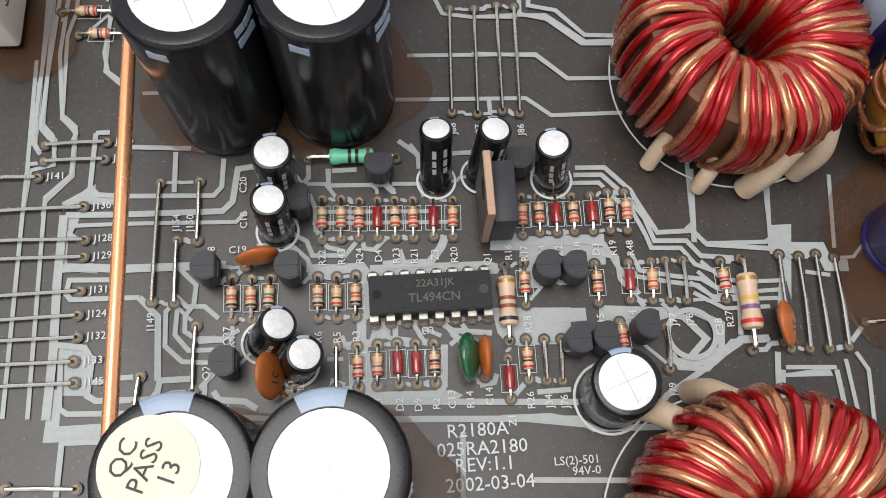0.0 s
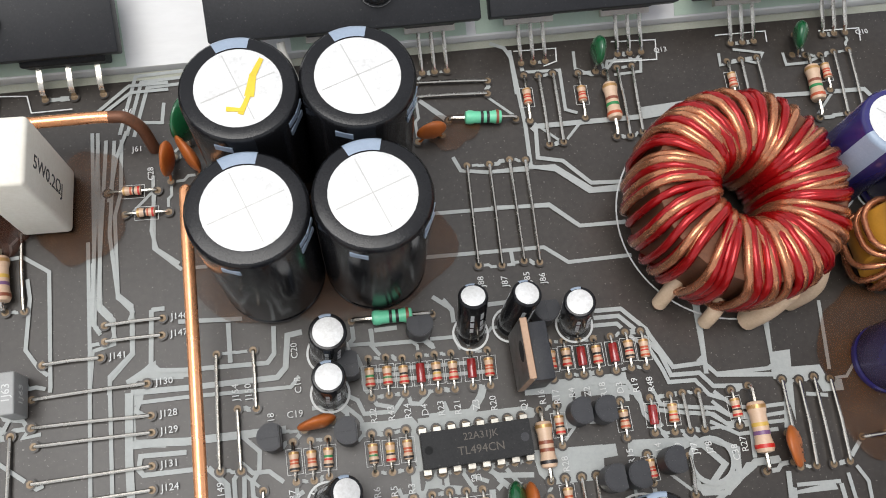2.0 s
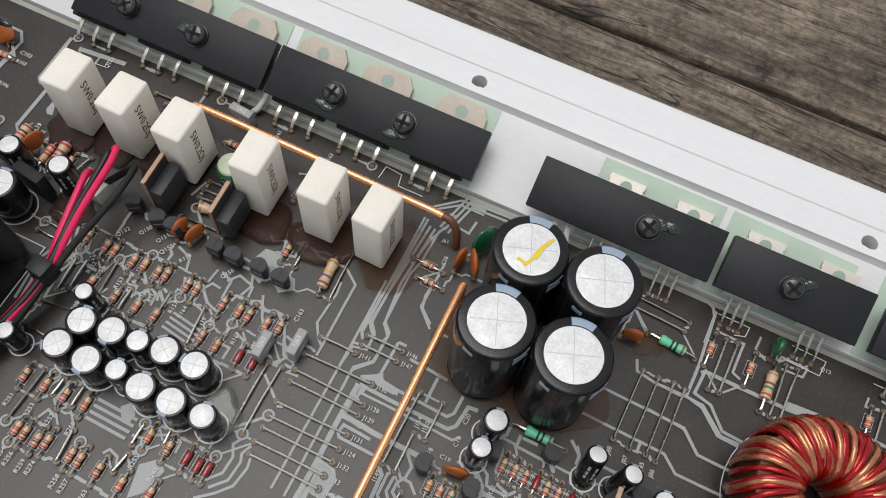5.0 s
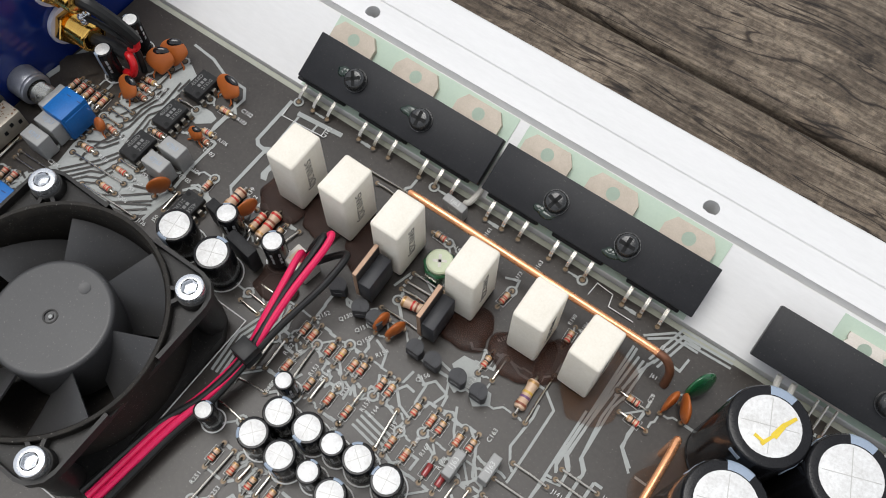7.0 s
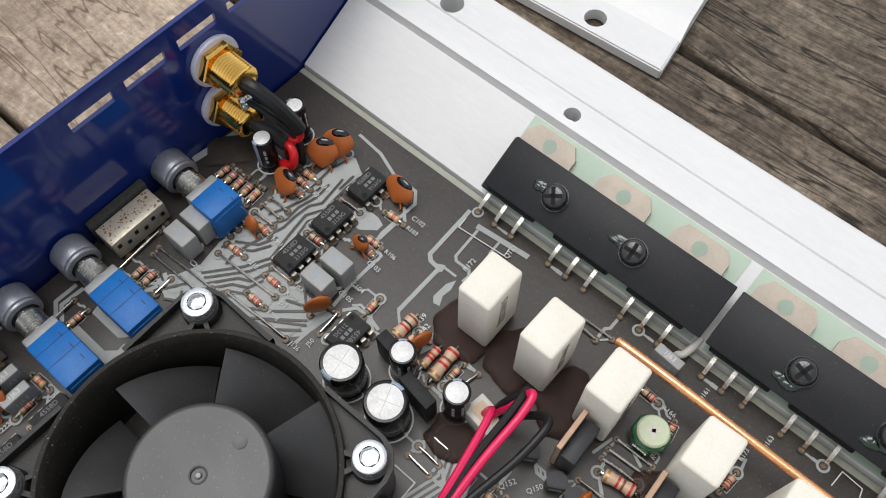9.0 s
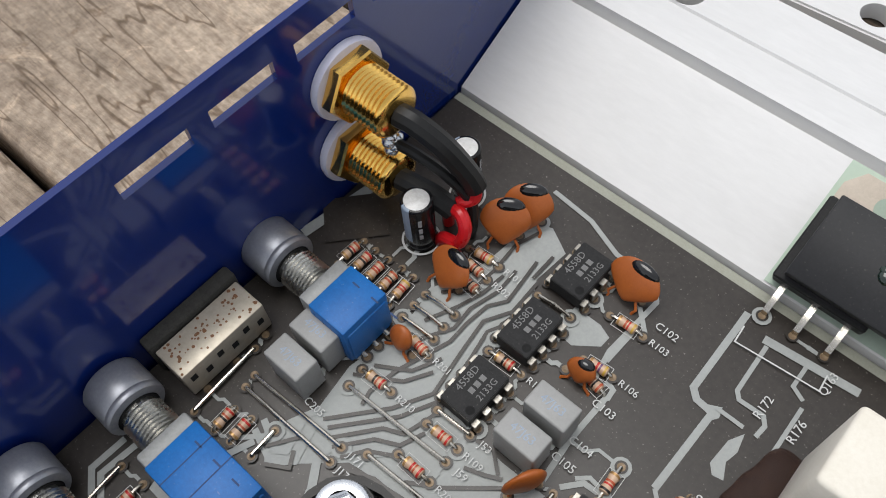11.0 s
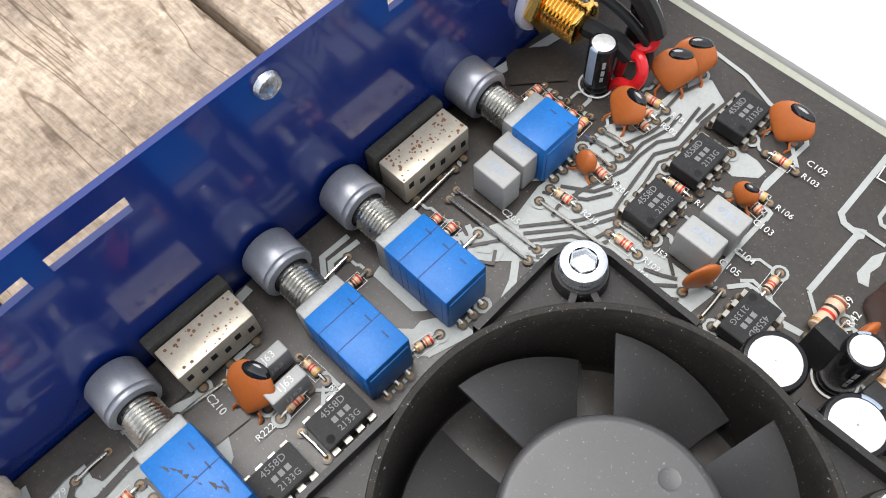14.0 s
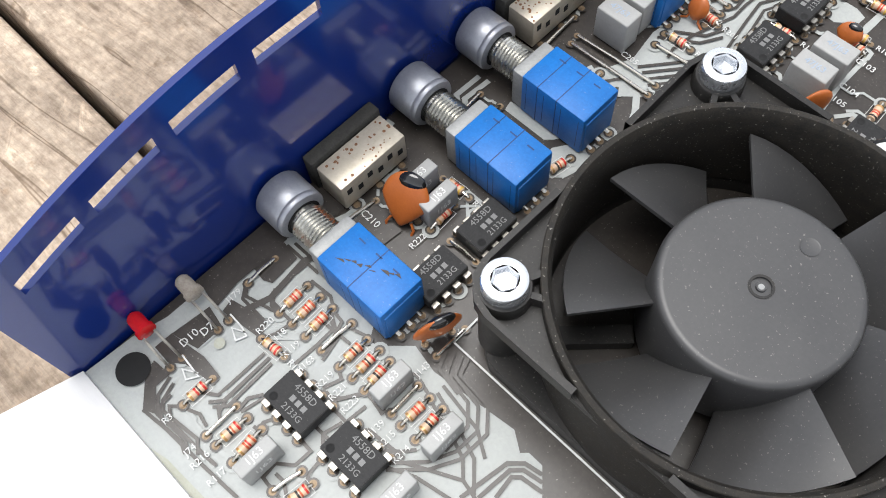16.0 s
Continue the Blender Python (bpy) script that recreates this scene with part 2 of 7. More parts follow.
M_PAPER = mat("cream_paper_sticker", (0.75, 0.66, 0.52), (0.68, 0.58, 0.44), 0.7, scale=300)
M_INK = mat("black_ink", (0.03, 0.03, 0.03), rough=0.6)
M_DARKINK = mat("brown_laser_mark", (0.10, 0.085, 0.07), rough=0.6)


def wood_material(name, k):
    m = bpy.data.materials.new(name)
    m.use_nodes = True
    n, l = m.node_tree.nodes, m.node_tree.links
    b = n["Principled BSDF"]
    geo, info = n.new("ShaderNodeNewGeometry"), n.new("ShaderNodeObjectInfo")
    shift = n.new("ShaderNodeVectorMath")
    shift.operation = "MULTIPLY_ADD"
    shift.inputs[1].default_value = (1, 1, 1)
    off = n.new("ShaderNodeVectorMath")
    off.operation = "SCALE"
    off.inputs[0].default_value = (3.1, 0.7, 0.2)
    l.new(info.outputs["Random"], off.inputs["Scale"])
    l.new(geo.outputs["Position"], shift.inputs[0])
    l.new(off.outputs[0], shift.inputs[2])
    mp = n.new("ShaderNodeMapping")
    mp.inputs["Scale"].default_value = (0.11, 1, 1) if k < 1 else (0.13, 1, 1)
    l.new(shift.outputs[0], mp.inputs["Vector"])
    def tex(scale, src, detail=8, dist=0.0):
        t = n.new("ShaderNodeTexNoise")
        t.inputs["Scale"].default_value, t.inputs["Detail"].default_value, t.inputs["Distortion"].default_value = scale, detail, dist
        t.inputs["Roughness"].default_value = 0.7
        l.new(src, t.inputs["Vector"])
        return t.outputs[0]
    bend = n.new("ShaderNodeTexNoise")
    bend.inputs["Scale"].default_value, bend.inputs["Detail"].default_value = 9, 2
    l.new(shift.outputs[0], bend.inputs["Vector"])
    wave = n.new("ShaderNodeVectorMath")
    wave.operation = "MULTIPLY_ADD"
    wave.inputs[1].default_value = (0, 0.016, 0)
    l.new(bend.outputs["Color"], wave.inputs[0])
    l.new(mp.outputs[0], wave.inputs[2])
    grain, fibre, patch = tex(230, wave.outputs[0], dist=0.8), tex(1100, wave.outputs[0]), tex(22, shift.outputs[0], 5)
    def ramp(src, stops):
        r = n.new("ShaderNodeValToRGB")
        e = r.color_ramp.elements
        for k, (pos, col) in enumerate(stops):
            el = e[k] if k < 2 else e.new(pos)
            el.position, el.color = pos, (*col, 1)
        l.new(src, r.inputs[0])
        return r.outputs[0]
    stops = ((0.30, (0.046, 0.035, 0.025)), (0.42, (0.14, 0.112, 0.085)), (0.56, (0.25, 0.21, 0.165)), (0.75, (0.44, 0.39, 0.32)))
    pale = ((0.26, (0.34, 0.265, 0.205)), (0.40, (0.47, 0.39, 0.315)), (0.56, (0.54, 0.455, 0.37)), (0.75, (0.63, 0.55, 0.46)))
    base = ramp(grain, pale if k > 1 else stops)
    fine = ramp(fibre, [(0.34, (0.46, 0.44, 0.42) if k < 1 else (0.70, 0.67, 0.64)), (0.56, (1, 1, 1))])
    crack = tex(34, wave.outputs[0], 4, 0.5)
    split = ramp(crack, [(0.0, (1, 1, 1)), (0.490, (1, 1, 1)), (0.4975, (0.45, 0.40, 0.35) if k > 1 else (0.12, 0.09, 0.07)), (0.5025, (0.45, 0.40, 0.35) if k > 1 else (0.12, 0.09, 0.07)), (0.51, (1, 1, 1))])
    spots = ramp(tex(90, shift.outputs[0], 4), [(0.30, (0.62, 0.56, 0.50) if k > 1 else (0.30, 0.26, 0.22)), (0.40, (1, 1, 1))])
    mottle = ramp(tex(420, shift.outputs[0], 9), [(0.36, (0.74, 0.72, 0.70) if k > 1 else (0.52, 0.50, 0.48)), (0.52, (1, 1, 1)), (0.70, (1.35, 1.32, 1.28))])
    scuff = ramp(tex(60, shift.outputs[0], 10, 1.5), [(0.60, (1, 1, 1)), (0.70, (1.7, 1.68, 1.65))])
    age = ramp(patch, [(0.35, (0.50, 0.46, 0.42)), (0.62, (1.05, 1.0, 0.94))])
    def mul(a, c):
        x = n.new("ShaderNodeMix")
        x.data_type, x.blend_type = "RGBA", "MULTIPLY"
        x.inputs[0].default_value = 1
        l.new(a, x.inputs[6])
        l.new(c, x.inputs[7])
        return x.outputs[2]
    l.new(mul(mul(mul(mul(mul(mul(base, fine), age), split), spots), mottle), scuff), b.inputs["Base Color"])
    b.inputs["Roughness"].default_value = 0.8
    add = n.new("ShaderNodeMath")
    add.operation = "MULTIPLY_ADD"
    add.inputs[1].default_value = 0.4
    l.new(fibre, add.inputs[0])
    l.new(grain, add.inputs[2])
    bp = n.new("ShaderNodeBump")
    bp.inputs["Strength"].default_value, bp.inputs["Distance"].default_value = 0.8, 0.0015
    l.new(add.outputs[0], bp.inputs["Height"])
    l.new(bp.outputs[0], b.inputs["Normal"])
    return m


M_WOOD = wood_material("weathered_plank", 0.95)
M_WOOD_PALE = wood_material("bleached_plank", 2.5)

# ---- mesh tools: all lengths in millimetres ----
MM = 0.001


def done(bm, name, material):
    me = bpy.data.meshes.new(name)
    bmesh.ops.scale(bm, vec=(MM, MM, MM), verts=bm.verts)
    bm.to_mesh(me)
    bm.free()
    me.materials.append(material)
    return me


def smooth(me, angle=35):
    me.shade_smooth()
    me.set_sharp_from_angle(angle=radians(angle))
    return me


def thing(name, label, category, group="", kind="", at=(0, 0, 0), turn=0):
    ob = new(name)
    ob.empty_display_size = 0.003
    ob.matrix_basis = pose(at[0] * MM, at[1] * MM, at[2] * MM, 0, 0, turn)
    return tagged(ob, label, category, group, kind)


def part(name, bm, material, parent=None, label="", angle=35):
    me = bm if isinstance(bm, bpy.types.Mesh) else smooth(done(bm, name, material), angle)
    ob = new(name, me)
    if parent:
        ob.parent = parent
    return tagged(ob, label)


def box(x0, x1, y0, y1, z0, z1, bevel=0.0, seg=2, bm=None):
    bm = bm or bmesh.new()
    m = Matrix.Translation(((x0 + x1) / 2, (y0 + y1) / 2, (z0 + z1) / 2)) @ Matrix.Diagonal((x1 - x0, y1 - y0, z1 - z0, 1))
    vs = bmesh.ops.create_cube(bm, size=1, matrix=m)["verts"]
    if bevel:
        es = list({e for v in vs for e in v.link_edges})
        bmesh.ops.bevel(bm, geom=es, offset=bevel, segments=seg, affect="EDGES", profile=0.5)
    return bm


def ring(bm, centre, u, v, r, seg, phase=0.0):
    return [bm.verts.new(centre + u * (r * math.cos(phase + 2 * math.pi * k / seg)) + v * (r * math.sin(phase + 2 * math.pi * k / seg))) for k in range(seg)]


def bridge(bm, a, b):
    k = len(a)
    for i in range(k):
        bm.faces.new((a[i], a[(i + 1) % k], b[(i + 1) % k], b[i]))


def lathe(profile, seg=24, axis="z", at=(0, 0, 0), bm=None, cap=True, phase=0.0):
    """Turns rows of (radius, height) round an axis."""
    bm = bm or bmesh.new()
    ax = {"x": Vector((1, 0, 0)), "y": Vector((0, 1, 0)), "z": Vector((0, 0, 1))}[axis]
    u = {"x": Vector((0, 1, 0)), "y": Vector((0, 0, 1)), "z": Vector((1, 0, 0))}[axis]
    v = ax.cross(u)
    rows = [ring(bm, Vector(at) + ax * h, u, v, max(r, 1e-4), seg, phase) for r, h in profile]
    for a, b in zip(rows, rows[1:]):
        bridge(bm, a, b)
    if cap:
        bm.faces.new(rows[0][::-1])
        bm.faces.new(rows[-1])
    return bm


def tube(points, r, seg=8, bm=None, closed=False, ends=None):
    """A round wire along points."""
    bm = bm or bmesh.new()
    pts = [Vector(p) for p in points]
    k = len(pts)
    rows, side = [], None
    for i, p in enumerate(pts):
        a = pts[i - 1] if (i or closed) else pts[0]
        b = pts[(i + 1) % k] if (i < k - 1 or closed) else pts[-1]
        d = (b - a).normalized()
        if side is None:
            side = d.orthogonal().normalized()
        side = (side - d * side.dot(d))
        side = side.normalized() if side.length > 1e-6 else d.orthogonal().normalized()
        rr = r if not ends else r * ends[i]
        rows.append(ring(bm, p, side, d.cross(side), rr, seg))
    for a, b in zip(rows, rows[1:]):
        bridge(bm, a, b)
    if closed:
        bridge(bm, rows[-1], rows[0])
    else:
        bm.faces.new(rows[0][::-1])
        bm.faces.new(rows[-1])
    return bm


def prism(outline, z0, z1, bm=None):
    """A flat outline raised from z0 to z1."""
    bm = bm or bmesh.new()
    lo = [bm.verts.new((x, y, z0)) for x, y in outline]
    hi = [bm.verts.new((x, y, z1)) for x, y in outline]
    bridge(bm, lo, hi)
    bm.faces.new(lo[::-1])
    bm.faces.new(hi)
    bmesh.ops.recalc_face_normals(bm, faces=bm.faces)
    return bm


def arc(cx, cy, r, a0, a1, k):
    return [(cx + r * math.cos(radians(a0 + (a1 - a0) * i / k)), cy + r * math.sin(radians(a0 + (a1 - a0) * i / k))) for i in range(k + 1)]


def curve_points(ctrl, steps=8):
    """A smooth line through the given places."""
    p = [Vector(c) for c in ctrl]
    p = [2 * p[0] - p[1]] + p + [2 * p[-1] - p[-2]]
    out = []
    for i in range(1, len(p) - 2):
        for s in range(steps):
            t = s / steps
            a, b, c, d = p[i - 1], p[i], p[i + 1], p[i + 2]
            out.append(0.5 * (2 * b + (c - a) * t + (2 * a - 5 * b + 4 * c - d) * t * t + (3 * b - a - 3 * c + d) * t ** 3))
    return out + [p[-2]]


def text_mesh(body, size, material, lift=0.03):
    cu = bpy.data.curves.new("writing", "FONT")
    cu.body, cu.size, cu.align_x, cu.align_y = body, size * MM, "CENTER", "CENTER"
    cu.extrude = lift * MM
    cu.resolution_u = 2
    ob = new("writing", cu)
    bpy.context.view_layer.update()
    me = bpy.data.meshes.new_from_object(ob.evaluated_get(bpy.context.evaluated_depsgraph_get()))
    bpy.data.objects.remove(ob)
    me.materials.clear()
    me.materials.append(material)
    return me


TEXTS = {}


def writing(body, size, material, parent, m, name="printed_text"):
    key = (body, size, material.name)
    if key not in TEXTS:
        TEXTS[key] = text_mesh(body, size, material)
    ob = new(name, TEXTS[key])
    ob.parent = parent
    ob.matrix_basis = m
    return ob


def at_mm(x, y, z, rx=0, ry=0, rz=0):
    return pose(x * MM, y * MM, z * MM, rx, ry, rz)


PADS = []
rng = random.Random(7)

# ---- table ----
table = tagged(new("ground"), "weathered grey wooden table of wide planks", "table", kind="structure")
for k in range(-9, 10):
    y0 = -27 + 75 * k
    bm = box(-1500, 1500, y0 + 1.2, y0 + 73.8, -40, TABLE + rng.uniform(-0.5, 0.5), 2.0, 3)
    part("plank", bm, M_WOOD if y0 > 100 else M_WOOD_PALE, table)
# added black sheet, paints the darkness below the open plank joints
part("underside", box(-1500, 1500, -750, 750, -60, -41), M_HOLE, table)
# unseen sheet, added only for glossy parts to reflect
part("far_ground", box(-40000, 40000, -40000, 40000, -90, -62), M_WOOD_PALE, table)

# ---- chassis ----
SL = radians(27)
CU, SU = math.cos(SL), math.sin(SL)


def on_slope(x, u, w):
    """A place on the sloping ledge: u up the slope, w off it."""
    return (x, 113 + u * CU - w * SU, 1 + u * SU + w * CU)


def slope_pose(x, u, w):
    p = on_slope(x, u, w)
    return Matrix.Translation(Vector(p) * MM) @ Matrix.Rotation(SL, 4, "X")


RAIL = [(112.2, -6), (113, 1), (134.6, 12.0), (135.0, 10.2), (136.0, 10.2), (136.4, 13.0), (138.6, 13.2), (139.0, 12.5), (145.3, 12.5), (145.6, 12.2), (145.9, 12.7), (157.6, 12.7), (158.4, 12.0), (158.4, -9.8), (112.2, -9.8)]


def rail_mesh(x0, x1):
    bm = bmesh.new()
    a = [bm.verts.new((x0, y, z)) for y, z in RAIL]
    b = [bm.verts.new((x1, y, z)) for y, z in RAIL]
    bridge(bm, a, b)
    bm.faces.new(a[::-1])
    bm.faces.new(b)
    bmesh.ops.recalc_face_normals(bm, faces=bm.faces)
    return bm


def drill(ob, holes):
    """Cuts round holes down into a mesh."""
    bm = bmesh.new()
    for x, y, r, z0 in holes:
        lathe([(r, z0), (r, 40)], 28, at=(x, y, 0), bm=bm)
    cut = new("drill", done(bm, "drill", M_HOLE))
    md = ob.modifiers.new("holes", "BOOLEAN")
    md.object, md.solver, md.operation = cut, "EXACT", "DIFFERENCE"
    bpy.context.view_layer.update()
    me = bpy.data.meshes.new_from_object(ob.evaluated_get(bpy.context.evaluated_depsgraph_get()))
    ob.modifiers.clear()
    ob.data = me
    bpy.data.objects.remove(cut)
    smooth(me, 30)


chassis = thing("chassis", "white extruded aluminium amplifier chassis with screw holes along its rim", "amplifier case", kind="structure")
north = part("heat_sink_rail", rail_mesh(-250, 140), M_ALU_PAINT, chassis)
drill(north, [(-177.4, 140.6, 2.3, 2), (-63.3, 140.6, 2.3, 2), (51.9, 140.6, 2.3, 2), (100.4, 149.5, 3.4, 2), (-225.7, 149.3, 3.4, 2)])
south = part("heat_sink_rail", rail_mesh(-250, 140), M_ALU_PAINT, chassis)
south.matrix_basis = Matrix.Translation((-110 * MM, 51 * MM, 0)) @ Matrix.Rotation(math.pi, 4, "Z")
part("chassis_floor", box(-249, 139, -61.5, 112.5, -9.8, -4), M_ALU_PAINT, chassis)

# end plate on the table beside the case
plate = thing("end_plate", "loose white aluminium bracket with a hole, on the table", "bracket")
bm = prism([(-173.4, 182.8), (-176.0, 199), (-262, 193.6), (-262, 177.4)], -9.9, -5.8)
bmesh.ops.bevel(bm, geom=list(bm.edges), offset=0.5, segments=2, affect="EDGES")
slab = part("slab", bm, M_ALU_PAINT, plate)
drill(slab, [(-200.2, 187.0, 3.5, -40)])
bm = bmesh.new()
lo = [bm.verts.new(p) for p in ((-175.3, 195.6, -6.0), (-175.9, 198.6, -4.6), (-176.8, 203, -3.6), (-180.5, 226, -3.2), (-262, 221, -3.2), (-262, 198, -3.6), (-262, 193.4, -4.6), (-262, 190.4, -6.0))]
hi = [bm.verts.new(p) for p in ((-175.3, 195.6, -9.8), (-175.9, 198.6, -9.8), (-176.8, 203, -9.8), (-180.5, 226, -9.8), (-262, 221, -9.8), (-262, 198, -9.8), (-262, 193.4, -9.8), (-262, 190.4, -9.8))]
bridge(bm, lo, hi)
for i in range(3):
    bm.faces.new((lo[i], lo[i + 1], lo[6 - i], lo[7 - i]))
bm.faces.new(hi[::-1])
bmesh.ops.recalc_face_normals(bm, faces=bm.faces)
part("raised_lip", bm, M_ALU_PAINT, plate)

# blue end panel with slots
panel = thing("end_panel", "glossy blue painted sheet metal end panel with slots", "panel", kind="structure")


def panel_sheet():
    """The sheet, built of strips that leave the slots open."""
    slots = [(-58, -46), (-43.3, -31.3), (-28.2, -15.8), (-12.6, 0.3), (48.5, 60.4), (64.0, 75.6), (79.6, 91.2), (95.0, 106)]
    bm = bmesh.new()
    cuts = sorted({-64.0, 114.0, 118.0, 130.0, 144.0, 158.4, *(-64 + 4 * k for k in range(45)), *(v for s in slots for v in s)})
    def top(y):
        return 43.6 - 0.0055 * max(0.0, -10 - y) ** 1.9
    def drop(y):
        return top(y) - 43.6
    for y0, y1 in zip(cuts, cuts[1:]):
        mid = (y0 + y1) / 2
        inside = [s for s in slots if s[0] < mid < s[1]]
        spans = [(-20, None)] if not inside else [(-20, 35.2), (38.6, None)]
        for z0, z1 in spans:
            vs = []
            for x in (-251.7, -250.5):
                for y in (y0, y1):
                    vs.append([bm.verts.new((x, y, (z0 + drop(y)) if z0 > 0 else z0)), bm.verts.new((x, y, top(y) if z1 is None else z1 + drop(y)))])
            a0, a1, b0, b1 = vs
            for f in ((a0[0], a1[0], a1[1], a0[1]), (b0[0], b0[1], b1[1], b1[0]), (a0[1], a1[1], b1[1], b0[1]), (a0[0], b0[0], b1[0], a1[0]), (a0[0], a0[1], b0[1], b0[0]), (a1[0], b1[0], b1[1], a1[1])):
                bm.faces.new(f)
    bmesh.ops.remove_doubles(bm, verts=bm.verts, dist=0.01)
    inner = [f for f in bm.faces if all(len(e.link_faces) > 2 for e in f.edges)]
    bmesh.ops.delete(bm, geom=inner, context="FACES_ONLY")
    bmesh.ops.recalc_face_normals(bm, faces=bm.faces)
    return bm


part("sheet", panel_sheet(), M_BLUE, panel, angle=1)
bm = lathe([(0.5, -250.5), (2.3, -250.4), (2.0, -249.4), (0.9, -249.0)], 20, "x", (0, 25, 39.5))
part("rivet", bm, M_ZINC, panel, "bright round rivet")

# ---- circuit board ----
board = tagged(part("circuit_board", bmesh.new(), M_BOARD), "dark grey circuit board with pale copper traces and white print", "circuit board", kind="structure")
bm = prism([(-249.8, -61.8), (128, -61.8), (128, 112.2), (-249.8, 112.2)], -1.6, 0)
board.data = done(bm, "circuit_board", M_BOARD)
bm = box(-249.9, 128.1, 110.6, 112.3, -1.5, 0.02)
part("bare_border", bm, M_EDGE, board)
bm = box(-249.9, 128.1, -61.9, -60.2, -1.5, 0.02)
part("bare_border", bm, M_EDGE, board)

# ---- small electronic parts ----
TEMPLATES = {}


def put(key, build, m):
    """The first of a kind is built, the others are copies of it."""
    if key not in TEMPLATES:
        TEMPLATES[key] = build()
        TEMPLATES[key].matrix_basis = m
        return TEMPLATES[key]
    return copy_thing(TEMPLATES[key], m)


def label(text, x, y, turn, size=1.7):
    writing(text, size, M_SILK, board, at_mm(x, y, 0.58, 0, 0, turn), "silk_print")


def lead_pair(root, half, r, z, seg=6):
    for s in (-1, 1):
        pts = [(0, s * 0.5, z), (0, s * (half - 0.7), z), (0, s * (half - 0.2), z - 0.25), (0, s * half, z - 0.8), (0, s * half, -1.0)]
        part("lead", tube(pts, r, seg), M_TIN, root)


def between(x0, y0, x1, y1):
    a = math.degrees(math.atan2(y1 - y0, x1 - x0)) - 90
    return at_mm((x0 + x1) / 2, (y0 + y1) / 2, 0, 0, 0, a), math.hypot(x1 - x0, y1 - y0)


def axial(name, span, r, length, material, bands, lab, cat, z, bone=True, wire=0.3):
    root = thing(name, lab, cat)
    h = length / 2
    if bone:
        prof = [(r * 0.3, -h), (r * 0.85, -h + 0.12 * r), (r, -h + 0.5 * r), (r, -h + 0.9 * r), (r * 0.86, -h + 1.5 * r), (r * 0.86, h - 1.5 * r), (r, h - 0.9 * r), (r, h - 0.5 * r), (r * 0.85, h - 0.12 * r), (r * 0.3, h)]
    else:
        prof = [(r * 0.4, -h), (r * 0.9, -h + 0.1), (r, -h + 0.3), (r, h - 0.3), (r * 0.9, h - 0.1), (r * 0.4, h)]
    part("body", lathe(prof, 14, "y", (0, 0, z)), material, root)
    places = (0.74, 0.24, -0.08, -0.76) if bone else (-0.55,)
    for k, (c, f) in enumerate(zip(bands, places)):
        rr = (r if abs(f) > 0.6 else r * 0.87) * (1.02 if bone else 1.01)
        w = (0.105 if length < 7 else 0.075) * length / 2
        part("band", lathe([(rr - 0.1, f * h - w), (rr, f * h - w), (rr, f * h + w), (rr - 0.1, f * h + w)], 14, "y", (0, 0, z), cap=False), M_BAND[c], root)
    lead_pair(root, span / 2, wire, z)
    return root


WORDS = {"r": "red", "k": "black", "o": "orange", "y": "yellow", "g": "green", "n": "brown", "v": "violet"}


def resistor(x0, y0, x1, y1, bands, text=""):
    m, span = between(x0, y0, x1, y1)
    span = max(5.0, round(span * 2) / 2)
    lab = "small tan resistor with " + ", ".join(WORDS[b] for b in dict.fromkeys(bands)) + " bands on the circuit board"
    put(("r", span, bands), lambda: axial("resistor", span, 0.88, 3.5, M_TAN, bands + "z", lab, "resistor", 1.0), m)
    outline(m)
    PADS.extend([(x0, y0), (x1, y1)])
    if text:
        name_beside(text, x0, y0, x1, y1)


def outline(m):
    """The printed box under an axial part."""
    if "outline" not in TEXTS:
        bm = box(-1.35, -1.27, -2.1, 2.1, 0.54, 0.56)
        for q in ((1.27, 1.35, -2.1, 2.1), (-1.35, 1.35, 2.1, 2.18), (-1.35, 1.35, -2.18, -2.1)):
            box(*q, 0.54, 0.56, bm=bm)
        TEXTS["outline"] = done(bm, "silk_outline", M_SILK)
    ob = new("silk_outline", TEXTS["outline"])
    ob.parent = board
    ob.matrix_basis = m


def name_beside(text, x0, y0, x1, y1):
    if abs(y1 - y0) > abs(x1 - x0):
        lo = min((y0, x0), (y1, x1))
        label(text, lo[1], lo[0] - 3.2, 90)
    else:
        hi = max((x0, y0), (x1, y1))
        label(text, hi[0] + 3.0, hi[1], 0)


def diode(x0, y0, x1, y1, text=""):
    m, span = between(x0, y0, x1, y1)
    span = max(5.0, round(span * 2) / 2)
    put(("d", span), lambda: axial("diode", span, 0.85, 3.6, M_DIODE, "k", "red glass diode with a black band on the circuit board", "diode", 0.95, False), m)
    outline(m)
    PADS.extend([(x0, y0), (x1, y1)])
    if text:
        name_beside(text, x0, y0, x1, y1)


def power_resistor(x0, y0, x1, y1, bands, dia):
    m, span = between(x0, y0, x1, y1)
    span = round(span * 2) / 2
    lab = "large tan power resistor with " + ", ".join(WORDS[b] for b in dict.fromkeys(bands)) + " bands"
    put(("b", span, bands, dia), lambda: axial("power_resistor", span, dia / 2, min(span - 2.4, dia * 2.7), M_TAN, bands + "z", lab, "resistor", dia / 2 + 0.2, True, 0.4), m)
    PADS.extend([(x0, y0), (x1, y1)])


def green_resistor(x0, y0, x1, y1):
    m, span = between(x0, y0, x1, y1)
    put(("g", round(span)), lambda: axial("power_resistor", span, 1.4, 7.4, M_GREENR, "nkk", "mint green power resistor with dark bands beside the large capacitors", "resistor", 1.6, True, 0.4), m)
    PADS.extend([(x0, y0), (x1, y1)])


